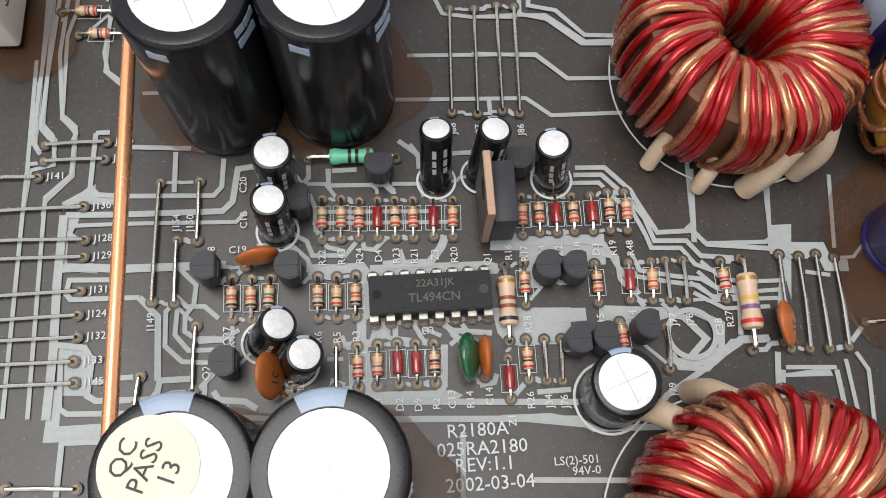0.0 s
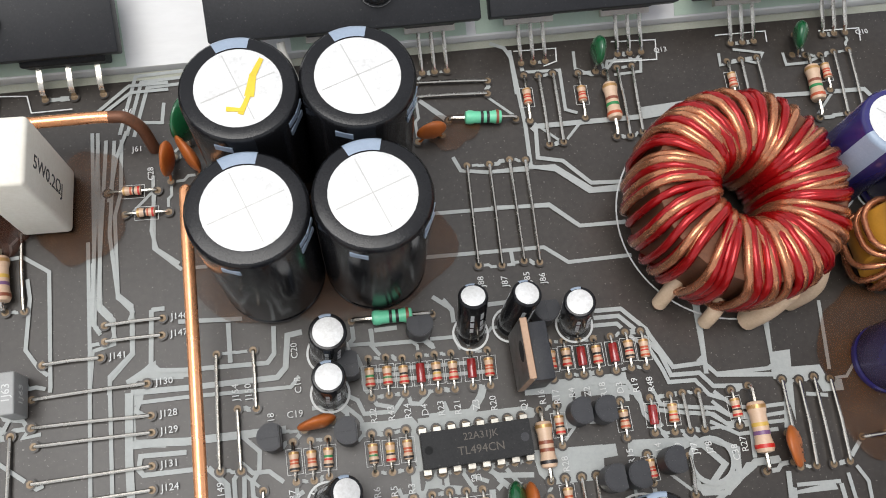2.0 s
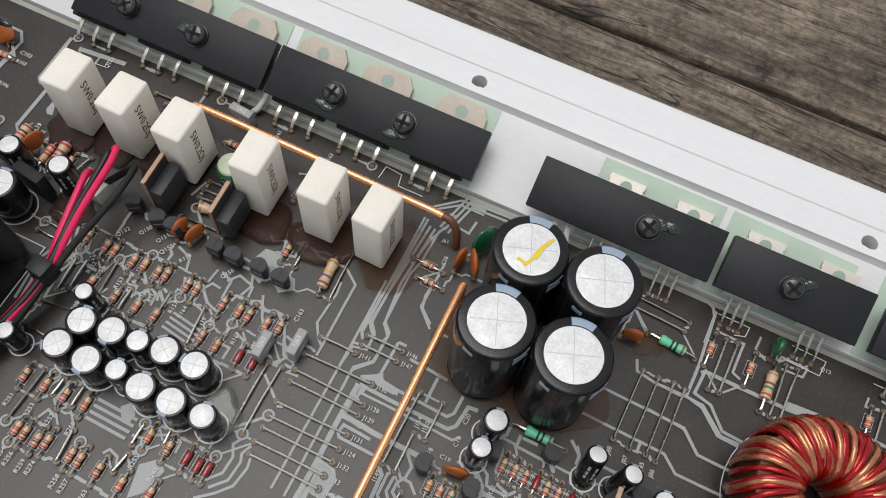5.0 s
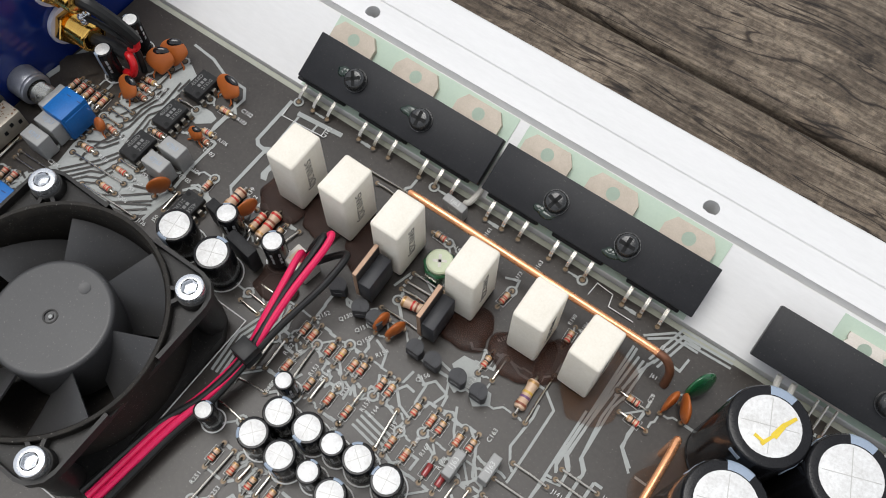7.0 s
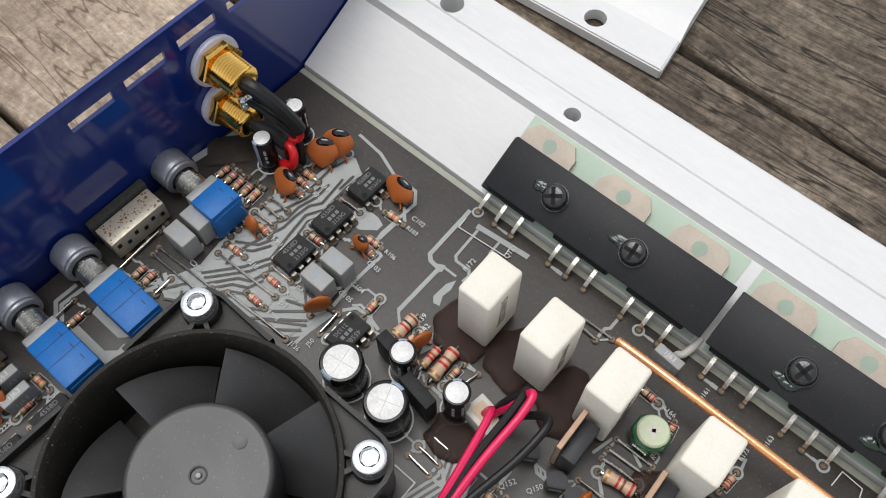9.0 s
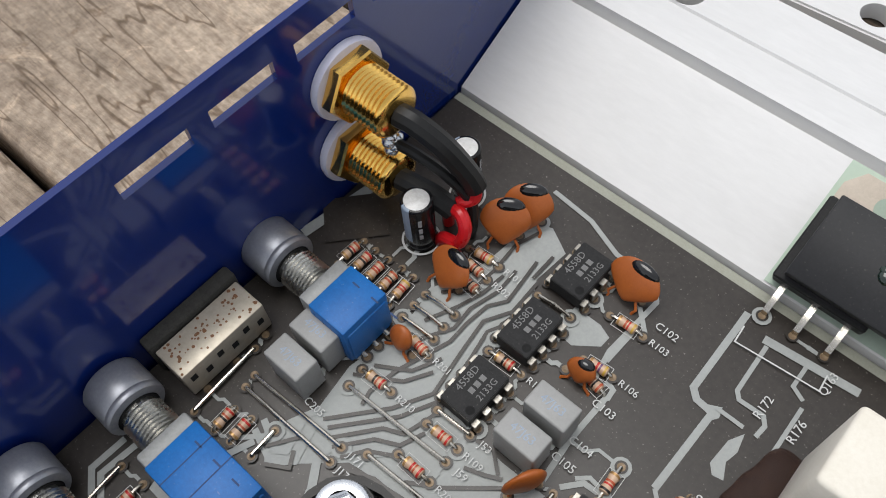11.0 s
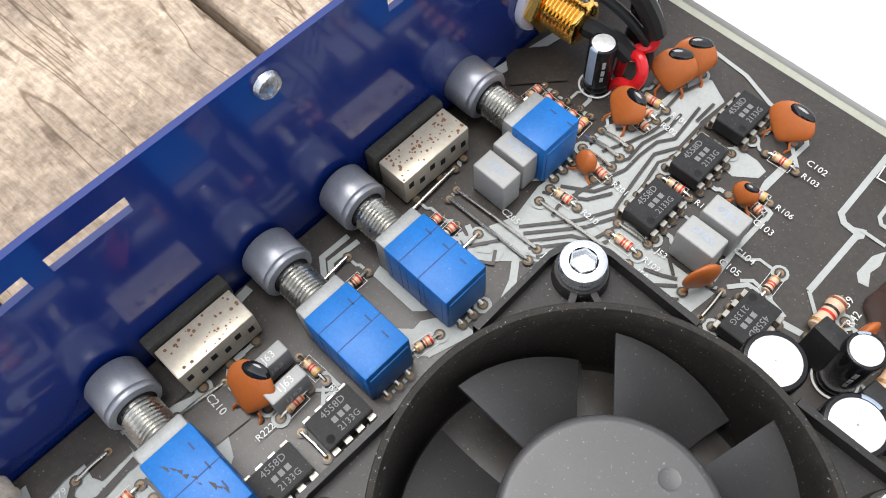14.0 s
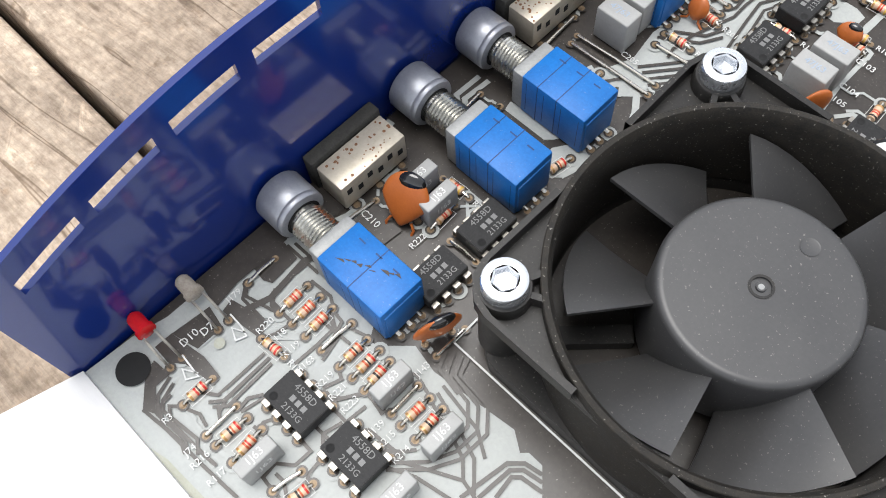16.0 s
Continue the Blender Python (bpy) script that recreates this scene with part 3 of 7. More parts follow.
def jumper(x0, y0, x1, y1, text=""):
    m, span = between(x0, y0, x1, y1)
    def build():
        root = thing("jumper_wire", "bare tinned jumper wire soldered across the circuit board", "wire")
        h = span / 2
        bow = rng.uniform(-0.12, 0.12)
        pts = [(0, -h, -1), (0, -h, 0.35), (0.02, -h + 0.25, 0.75), (bow, 0, 0.95), (0.02, h - 0.25, 0.75), (0, h, 0.35), (0, h, -1)]
        part("wire", tube(pts, 0.34, 8), M_TIN, root)
        return root
    build().matrix_basis = m
    PADS.extend([(x0, y0), (x1, y1)])
    if text:
        name_beside(text, x0, y0, x1, y1)


def electrolytic(x, y, h, d, sleeve=None, cat_label="", tilt=(0, 0), grey_band=True):
    sleeve = sleeve or M_SLEEVE
    def build():
        lab = cat_label or ("small" if d < 7 else "medium") + " black sleeved electrolytic capacitor with a bare aluminium top"
        root = thing("electrolytic_capacitor", lab, "capacitor")
        r, e = d / 2, min(1.1, d * 0.075)
        q = 0.73 if d > 15 else 0.80
        prof = [(r * 0.86, 0.3), (r, 0.5), (r, 1.5), (r * 0.955, 1.9), (r * 0.955, 2.2), (r, 2.7), (r, h - e), (r - 0.12 * e, h - 0.45 * e), (r - 0.5 * e, h - 0.08 * e), (r - e, h), (r * (q + 0.01), h + 0.02), (r * (q - 0.01), h - 0.2)]
        part("sleeve", lathe(prof, 36), sleeve, root)
        part("can_top", lathe([(r * q, h - 0.3), (r * q, h - 0.06), (r * (q - 0.04), h + 0.0), (0.01, h + 0.03)], 36, cap=False), M_CAPTOP, root)
        if d > 7:
            for a in (20, 110):
                bm = box(-r * 0.66, r * 0.66, -0.10, 0.10, h - 0.01, h + 0.06)
                bmesh.ops.rotate(bm, verts=bm.verts, matrix=Matrix.Rotation(radians(a), 3, "Z"))
                part("vent_line", bm, M_CROSS, root)
        if grey_band:
            bm = bmesh.new()
            rows = []
            for z, rr in ((3.0, r + 0.03), (h - e, r + 0.03), (h - 0.45 * e, r - 0.12 * e + 0.03), (h - 0.08 * e, r - 0.5 * e + 0.03), (h + 0.03, r - e), (h + 0.05, r * (q + 0.02))):
                rows.append([bm.verts.new((rr * math.cos(radians(75 + 5 * k)), rr * math.sin(radians(75 + 5 * k)), z)) for k in range(9)])
            for a, b in zip(rows, rows[1:]):
                for k in range(8):
                    bm.faces.new((a[k], a[k + 1], b[k + 1], b[k]))
            part("printed_stripe", bm, M_STRIPE, root)
        if d > 15:
            for a, z, hw in ((-20, h - 2.6, 1.3), (-35, h - 2.6, 0.9), (-28, h - 5.0, 2.0), (150, h - 2.6, 1.2), (164, h - 2.6, 0.8), (156, h - 5.4, 1.8), (250, h - 2.8, 1.4)):
                bm = box(r - 0.15, r + 0.06, -hw, hw, z - 0.75, z + 0.75)
                bmesh.ops.rotate(bm, verts=bm.verts, matrix=Matrix.Rotation(radians(a), 3, "Z"))
                part("printed_mark", bm, M_STRIPE, root)
        if d < 7:
            for a in (-100, -60, 150):
                for z, hz in ((h - 3.4, 0.9), (h - 5.6, 0.7), (h - 7.4, 0.6)):
                    bm = box(r - 0.12, r + 0.035, -0.32, 0.32, z - hz, z + hz)
                    bmesh.ops.rotate(bm, verts=bm.verts, matrix=Matrix.Rotation(radians(a), 3, "Z"))
                    part("printed_mark", bm, M_PRINT, root)
        for s in (-1, 1):
            part("lead", lathe([(0.3, -1), (0.3, 0.6)], 8, at=(s * d * 0.2, 0, 0)), M_TIN, root)
        return root
    turn = rng.choice((0, 35, 80, 120, 170))
    put(("e", h, d, sleeve.name, cat_label, grey_band), build, at_mm(x, y, 0.2, tilt[0], tilt[1], turn if d < 15 and tilt == (0, 0) else 0))
    PADS.extend([(x - d * 0.2, y), (x + d * 0.2, y)])
    if d < 13:
        part("silk_ring", lathe([(d / 2 + 0.35, 0.56), (d / 2 + 0.75, 0.56)], 32, at=(x, y, 0), cap=False), M_SILK, board)


def leaning_capacitor(x0, y0, x1, y1, h, d):
    """A capacitor pushed aside, from its foot to its top."""
    tilt = (-math.degrees(math.atan2(y1 - y0, h)), math.degrees(math.atan2(x1 - x0, h)))
    electrolytic(x0, y0, h, d, tilt=tilt)


def transistor(x, y, turn):
    def build():
        root = thing("transistor", "small black half-round transistor on three legs", "transistor")
        prof = arc(0, 0, 2.35, 52, 308, 18)
        bm = prism(prof, 1.6, 6.4)
        bmesh.ops.bevel(bm, geom=[e for e in bm.edges if abs(e.verts[0].co.z - e.verts[1].co.z) < 0.01], offset=0.18, segments=2, affect="EDGES")
        part("case", bm, M_EPOXY2, root)
        part("face_mark", box(1.40, 1.50, -1.3, 1.3, 3.9, 4.05), M_PRINT, root)
        part("moulding_ridge", box(-2.0, 1.46, -0.16, 0.16, 6.34, 6.5), M_EPOXY2, root)
        for k in (-1, 0, 1):
            part("leg", tube([(0, k * 0.7, 1.8), (0, k * 0.9, 1.0), (0, k * 1.27, 0.3), (0, k * 1.27, -1)], 0.24, 6), M_TIN, root)
        return root
    put("t", build, at_mm(x, y, 0, 0, 0, turn))
    PADS.extend([(x, y - 1.27), (x, y + 1.27)] if turn in (0, 180) else [(x - 1.27, y), (x + 1.27, y)])


def disc_capacitor(x, y, z, w, h, turn, look_, lean=0):
    def build():
        green = look_ == "green"
        lab = {"green": "dark green dipped film capacitor standing on edge", "black": "orange-brown ceramic disc capacitor with a black tip", "orange104": "orange-brown ceramic disc capacitor printed 104", "orange": "orange-brown ceramic disc capacitor standing on edge"}[look_]
        root = thing("disc_capacitor", lab, "capacitor")
        bm = bmesh.new()
        bmesh.ops.create_uvsphere(bm, u_segments=24, v_segments=14, radius=0.5)
        t = 2.9 if green else 2.1
        zc = h / 2 + 1.0
        for v in bm.verts:
            u = v.co.copy()
            pinch = 1 - (0.62 if look_ == "black" else 0.28) * max(0, -u.z * 2) ** (1.3 if look_ == "black" else 2)
            v.co = Vector((u.x * w * pinch, u.y * t * (1 + 0.15 * math.sin(7 * u.x)), u.z * h + zc))
        part("coated_disc", bm, M_GREENC if green else M_ORANGE, root)
        if look_ == "black":
            bm = bmesh.new()
            bmesh.ops.create_uvsphere(bm, u_segments=20, v_segments=10, radius=0.5)
            for v in bm.verts:
                v.co = Vector((v.co.x * w * 0.60 + 0.06 * w, v.co.y * (t + 0.25) * 0.86, v.co.z * h * 0.34 + zc + h * 0.34))
            part("black_tip", bm, M_DIP, root)
        if look_ == "orange104":
            writing("104", 2.4, M_INK, root, at_mm(0, -t / 2 + 0.02, zc, 90, 0, 0))
            writing("104", 2.4, M_INK, root, at_mm(0, t / 2 - 0.02, zc, 90, 0, 180))
        for s in (-1, 1):
            part("lead", tube([(s * w * 0.22, 0, 2.2), (s * w * 0.3, 0, 0.9), (s * 2.5, 0, 0.2), (s * 2.5, 0, -1)], 0.26, 6), M_ORANGE if not green else M_TIN, root)
        return root
    put(("c", w, h, look_), build, at_mm(x + math.sin(radians(lean)) * -z * math.sin(radians(turn)), y + math.sin(radians(lean)) * z * math.cos(radians(turn)), 0, lean, 0, turn))
    c, s = math.cos(radians(turn)) * 2.5, math.sin(radians(turn)) * 2.5
    PADS.extend([(x - c, y - s), (x + c, y + s)])


def film_capacitor(x, y):
    def build():
        root = thing("film_capacitor", "grey rectangular film capacitor standing on the circuit board", "capacitor")
        part("case", box(-3.7, 3.7, -2.3, 2.3, 0.3, 8.2, 0.35, 3), M_FILM, root)
        writing("47J63", 1.9, M_STRIPE, root, at_mm(0, 0, 8.22))
        for s in (-1, 1):
            part("lead", lathe([(0.3, -1), (0.3, 0.6)], 8, at=(s * 2.5, 0, 0)), M_TIN, root)
        return root
    put("f", build, at_mm(x, y, 0, 0, 0, 0))
    PADS.extend([(x - 2.5, y), (x + 2.5, y)])


def flat_film_capacitor(x, y, turn):
    def build():
        root = thing("film_capacitor", "thin grey film capacitor with printed code", "capacitor")
        bm = box(-3.6, 3.6, -1.3, 1.3, 0.3, 6.4, 0.3, 3)
        part("case", bm, M_FILM, root)
        writing("1J63", 2.1, M_SILK, root, at_mm(0, -1.32, 3.6, 90, 0, 0))
        writing("1J63", 1.9, M_SILK, root, at_mm(0, 0, 6.42, 0, 0, 0))
        for s in (-1, 1):
            part("lead", lathe([(0.3, -1), (0.3, 0.6)], 8, at=(s * 2.5, 0, 0)), M_TIN, root)
        return root
    put("ff", build, at_mm(x, y, 0, 0, 0, turn + 70))


def dip_chip(x, y, turn, pins, lines, lab):
    def build():
        root = thing("integrated_circuit", lab, "chip")
        L = pins / 2 * 2.54 - 0.7
        bm = box(-L / 2, L / 2, -3.15, 3.15, 0.9, 4.0)
        for v in bm.verts:
            k = 1 - 0.03 if abs(v.co.z - 2.4) > 1 else 1
            v.co.x *= k
            v.co.y *= 0.97
        bmesh.ops.bevel(bm, geom=list(bm.edges), offset=0.15, segments=2, affect="EDGES")
        part("case", bm, M_EPOXY, root)
        part("index_dot", lathe([(0.75, 4.0), (0.75, 4.03), (0.55, 4.03), (0.5, 4.01), (0.01, 4.01)], 20, at=(-L / 2 + 1.5, -1.9 if pins < 10 else 0, 0), cap=False), M_HOLE, root)
        if pins > 10:
            part("index_dot", lathe([(0.75, 4.0), (0.75, 4.03), (0.01, 4.02)], 20, at=(L / 2 - 1.5, 0, 0), cap=False), M_EPOXY2, root)
        for k in range(pins // 2):
            px = (k - (pins / 2 - 1) / 2) * 2.54
            for s in (-1, 1):
                bm = box(px - 0.7, px + 0.7, *sorted((s * 3.0, s * 3.95)), 2.2, 2.5, 0.06, 1)
                box(px - 0.7, px + 0.7, *sorted((s * 3.7, s * 3.98)), 0.7, 2.45, 0.05, 1, bm)
                box(px - 0.3, px + 0.3, *sorted((s * 3.7, s * 3.96)), -1.0, 0.8, 0.04, 1, bm)
                part("pin", bm, M_PIN, root)
        for body, size, dx, dy in lines:
            if body == "#":
                [part("maker_mark", box(dx + q - 0.45, dx + q + 0.45, dy - 0.5, dy + 0.5, 4.0, 4.02), M_DIM, root) for q in (-1.3, 0, 1.3)]
            else:
                writing(body, size, M_DIM if pins < 10 else M_DARKINK, root, at_mm(dx, dy, 4.02))
        return root
    put(("ic", pins), build, at_mm(x, y, 0, 0, 0, turn))
    c, s = math.cos(radians(turn)), math.sin(radians(turn))
    for k in range(pins // 2):
        px = (k - (pins / 2 - 1) / 2) * 2.54
        for q in (-3.81, 3.81):
            PADS.append((x + px * c - q * s, y + px * s + q * c))


EIGHT = [("4558D", 1.75, 0.4, 1.75), ("#", 0, 0.6, 0.0), ("2133G", 1.55, 0.9, -1.7)]

# ---- power transistors clamped to the ledge ----


def slope_part(name, bm, material, root, lab=""):
    return part(name, bm, material, root, lab)


def clamp_bar(x0, x1, screws, lab, lacquer, lift=5.8):
    root = thing("clamp_bar", lab, "clamp bar")
    root.matrix_basis = slope_pose((x0 + x1) / 2, 9.4, lift)
    h = (x1 - x0) / 2
    part("bar", box(-h, h, -7.2, 7.2, 0, 3.5, 0.3, 2), M_BLACK_BAR, root)
    for sx in screws:
        px = sx - (x0 + x1) / 2
        s = thing("clamp_screw", "black cross-head screw with washer in the clamp bar", "screw", "clamp screws")
        s.matrix_basis = slope_pose(sx, 9.4, lift + 3.5)
        part("washer", lathe([(3.5, 0), (3.5, 0.5), (1.5, 0.5)], 28), M_SCREW, s)
        bm = lathe([(3.1, 0.5), (3.2, 1.4), (3.0, 2.2), (2.6, 2.7), (2.2, 2.9), (1.2, 3.0), (0.01, 3.0)], 28, cap=False)
        part("head", bm, M_SCREW, s)
        bm = box(-2.2, 2.2, -0.5, 0.5, 2.2, 3.03)
        box(-0.5, 0.5, -2.2, 2.2, 2.2, 3.03, bm=bm)
        a = rng.uniform(0, 1.5)
        bmesh.ops.rotate(bm, verts=bm.verts, matrix=Matrix.Rotation(a, 3, "Z"))
        part("cross_recess", bm, M_HOLE, s)
        if lacquer:
            dx, dy = lacquer
            bm = bmesh.new()
            for k in range(9):
                q = Vector((px + dx + rng.uniform(-2.0, 2.0), dy + rng.uniform(-0.8, 0.8), 3.5))
                bmesh.ops.create_icosphere(bm, subdivisions=2, radius=1, matrix=Matrix.Translation(q) @ Matrix.Diagonal((rng.uniform(1.0, 2.3), rng.uniform(0.7, 1.4), 0.45, 1)))
            part("thread_lacquer", bm, M_PAINTDOT, root, "dark glossy thread lacquer")


def insulator(x0, x1, u1, skew=0.0):
    s = thing("insulator_sheet", "pale green insulating sheet under the power transistors", "insulator")
    s.matrix_basis = slope_pose(0, 0, 0.06)
    part("sheet", prism([(x0, 0.4), (x1, 0.4), (x1, u1 + skew), (x0, u1)], 0, 0.2), M_SHEET, s)


def big_transistor(x):
    def build():
        t = thing("power_transistor", "large black power transistor with a tan notched tab", "transistor", "output transistors")
        bm = box(-7.8, 7.8, 1.2, 16.5, 0.3, 5.8, 0.3, 1)
        part("case", bm, M_EPOXY, t)
        out = [(-7.6, 1.5), (7.6, 1.5), (7.6, 20.0), (5.4, 23.0), (1.9, 23.0)] + arc(0, 18.6, 1.9, 0, -180, 10)[0:0] + [(-1.9, 23.0), (-5.4, 23.0), (-7.6, 20.0)]
        bm = prism(out, 0.28, 2.0)
        tab = part("tab", bm, M_TAB, t)
        part("tab_hole", lathe([(1.9, 2.0), (1.9, 2.03), (0.01, 2.03)], 24, at=(0, 19.4, 0), cap=False), M_SHADE, t)
        for k in (-1, 0, 1):
            lx = k * 5.45
            pts = [(lx, 1.4, 2.6), (lx, -0.8, 2.7), (lx, -2.6, 2.8), (lx, -3.9, 2.3), (lx, -4.7, 1.0), (lx, -5.6, -0.8)]
            bm = bmesh.new()
            rows = []
            for (a, b, c) in pts:
                wd = 0.5
                rows.append([bm.verts.new((a - wd, b, c - 0.25)), bm.verts.new((a + wd, b, c - 0.25)), bm.verts.new((a + wd, b, c + 0.25)), bm.verts.new((a - wd, b, c + 0.25))])
            for p, q in zip(rows, rows[1:]):
                bridge(bm, p, q)
            part("leg", bm, M_TIN, t)
        return t
    put("tr", build, slope_pose(x, 0, 0))
    for k in (-1, 0, 1):
        PADS.append((x + k * 5.45, 108.0))


def small_transistor(x):
    def build():
        t = thing("power_transistor", "black power transistor with a bright slotted tab", "transistor", "supply transistors")
        part("case", box(-5.1, 5.1, 2.5, 15.0, 0.3, 6.9, 0.3, 1), M_EPOXY, t)
        bm = prism([(-5.1, 1.5), (5.1, 1.5), (5.1, 17.6), (4.7, 18.2), (5.1, 18.8), (5.1, 20.2), (-5.1, 20.2), (-5.1, 18.8), (-4.7, 18.2), (-5.1, 17.6)], 0.28, 1.7)
        part("tab", bm, M_TABSIL, t)
        part("tab_hole", lathe([(1.75, 1.7), (1.75, 1.73), (0.01, 1.73)], 24, at=(0, 17.7, 0), cap=False), M_SHADE, t)
        for k in (-1, 0, 1):
            lx = k * 2.54
            part("leg", tube([(lx, 1.4, 2.6), (lx, -1.2, 2.6), (lx, -4.8, 2.8), (lx, -6.4, 2.2), (lx, -7.2, 0.8), (lx, -7.9, -0.6)], 0.42, 6), M_TIN, t)
        return t
    put("ts", build, slope_pose(x, 0, 0))
    for k in (-1, 0, 1):
        PADS.append((x + k * 2.54, 106.0))


clamp_bar(-182.3, -118.9, (-165.2, -142.2), "long black clamp bar over the output transistors", (-3.8, 0.6))
clamp_bar(-117.4, -52.6, (-97.6, -75.8), "long black clamp bar over the output transistors", (-1.5, -3.6))
clamp_bar(-36.2, 15.6, (-4.0,), "black clamp bar over two supply transistors", (4.0, 2.2), 6.9)
clamp_bar(17.4, 55.4, (35.3,), "short black clamp bar over two supply transistors", (3.0, 2.4), 6.9)
clamp_bar(59.2, 96.4, (78.6,), "short black clamp bar with a cable lug under its screw", None, 6.9)
insulator(-184.6, -120.2, 24.2)
insulator(-117.0, -53.6, 24.2)
insulator(-21.5, 14.0, 23.6)
insulator(16.0, 51.2, 23.6, -1.0)
insulator(58.4, 91.5, 24.2, -2.2)
for x in (-176.0, -153.2, -131.2, -108.0, -87.0, -63.8):
    big_transistor(x)
for x in (-13.3, 6.4, 26.8, 47.2, 71.8, 92.4):
    small_transistor(x)

# sleeved lead between the two long bars
lead = thing("sleeved_lead", "off-white sleeved lead coming out between the long clamp bars", "wire")
part("sleeving", tube(curve_points([on_slope(-118.6, 2.5, 3.0), on_slope(-118.8, 0, 3.0), on_slope(-119.6, -3.0, 2.8), (-120.6, 108.6, 1.2), (-120.9, 108.0, -1)]), 0.9, 10), M_NYLON, lead)

# cable with a crimped lug under the last screw
cable = thing("ground_cable", "black cable with a crimped metal ring lug", "cable")
lug = [Vector(on_slope(80.5, 9.2, 11.0)), Vector(on_slope(86, 8.2, 11.6)), Vector(on_slope(90, 7.6, 12.2))]
part("lug", tube(lug, 1.3, 10, ends=(0.7, 1.0, 1.25)), M_THREAD, cable, "crimped tin-plated lug")
part("crimp", tube([lug[1] + (lug[2] - lug[1]) * 0.2, lug[1] + (lug[2] - lug[1]) * 0.55], 1.75, 12), M_PIN, cable)
pts = curve_points([lug[2], on_slope(97, 5.0, 12.6), (104, 112, 13), (110, 102, 11), (113, 88, 7), (113, 70, 3.5), (112, 40, 2.5)])
part("insulation", tube(pts, 1.75, 12), M_RUBBER, cable)

# ---- large capacitors ----
BIG = "large black sleeved electrolytic capacitor with a scored aluminium top"
for x, y in ((-28.5, 87.0), (-10.2, 87.2), (-28.7, 67.3), (-10.2, 67.4), (-27.8, 5.2), (-10.6, 4.6)):
    electrolytic(x, y, 34, 18.4, None, BIG)
NAVY = "navy blue sleeved electrolytic capacitor with an aluminium top"
for x, y in ((79.4, 72.8), (92.6, 70.8)):
    electrolytic(x, y, 27, 12.6, M_NAVY, NAVY)
electrolytic(81.0, 36.8, 27, 13.0, M_NAVY, "navy sleeved capacitor in a stained corner of the board", (0, 0), False)
sticker = thing("inspection_sticker", "round cream paper sticker printed QC PASS 13", "sticker")
part("paper", lathe([(0.01, 34.32), (5.6, 34.32), (5.6, 34.36), (0.01, 34.36)], 36, at=(-30.2, 6.2, 0), cap=False), M_PAPER, sticker)
for body, dy in (("QC", 3.0), ("PASS", 0.3), ("13", -2.6)):
    writing(body, 2.9, M_INK, sticker, at_mm(-30.2 - dy * 0.9, 6.2 + dy * 0.35, 34.40, 0, 0, 68))
ink = thing("marker_stroke", "yellow marker line across a capacitor top", "ink mark")
for k, (u0, v0, u1, v1, w) in enumerate(((-0.3, -5.0, 0.2, -1.2, 0.45), (0.25, -1.8, -0.1, 2.0, 0.75), (-0.1, 1.6, 0.5, 5.0, 0.5), (-2.6, -4.6, 0.2, -4.2, 0.4))):
    d = Vector((u1 - u0, v1 - v0, 0)).normalized() * w
    part("stroke", prism([(u0 + d.y, v0 - d.x), (u1 + d.y * 0.7, v1 - d.x * 0.7), (u1 - d.y * 0.7, v1 + d.x * 0.7), (u0 - d.y, v0 + d.x)], 34.3, 34.34 + 0.02 * k), M_YMARK, ink)
ink.matrix_basis = at_mm(-26.6, 87.0, 0, 0, 0, -18)

# ---- wound coils ----


def wound_ring(x, y, zc, r_in, r_out, half, turns, lab, wires, r, tilt=(0, 0, 0), core=None, layer=0.8, arc_deg=360):
    root = thing("toroid_coil", lab, "coil")
    root.matrix_basis = at_mm(x, y, zc, *tilt)
    ci, co = r_in + 1.6, r_out - 1.6
    prof = [(ci, -half + 1.5), (ci, half - 1.5), (ci + 0.6, half - 1.0), (co - 0.6, half - 1.0), (co, half - 1.5), (co, -half + 1.5), (co - 0.6, -half + 1.0), (ci + 0.6, -half + 1.0), (ci, -half + 1.5)]
    part("core", lathe(prof, 48, cap=False), core or M_COPPER_OLD, root)
    for k in range(turns):
        bunch = 1.9 * math.sin(k * 1.27) + 1.2 * math.sin(k * 0.41 + 1) if turns > 50 else 0
        a0 = radians(arc_deg * k / turns + rng.uniform(-0.8, 0.8) + bunch + 200)
        skew = radians(arc_deg / turns * (rng.uniform(1.2, 3.2) + (2.2 * math.sin(k * 0.23) + rng.choice((0, 0, 1.6)) if turns > 50 else 0)))
        lift = layer * (k % 2)
        deep = layer * 1.6 * (k % 3)
        mid, wid = (r_in + r_out) / 2, (r_out - r_in) / 2
        bm_pts = []
        for s in range(20):
            q = 2 * math.pi * s / 20
            c, d = math.cos(q), math.sin(q)
            cc = math.copysign(abs(c) ** 0.72, c)
            dd = math.copysign(abs(d) ** 0.72, d)
            rad = mid + wid * cc + (lift * 0.6 if c > 0 else -deep * -0.35)
            hgt = (half + lift * 0.5) * dd
            ang = a0 + skew * (1 + c) / 2
            bm_pts.append((rad * math.cos(ang), rad * math.sin(ang), hgt))
        part("winding_turn", tube(bm_pts, r, 7, closed=True), wires[0 if k % 4 < 2 or rng.random() < 0.12 else -1], root, angle=80)
    return root


def sleeved_leads(root_label, leads):
    for a, b, c, r in leads:
        s = thing("coil_lead", root_label, "wire")
        part("sleeving", tube(curve_points([a, b, c], 6), r, 12), M_CREAM, s)
        part("wire_end", tube([c, (c[0], c[1], -1)], 0.9, 8), M_COPPER_OLD, s)


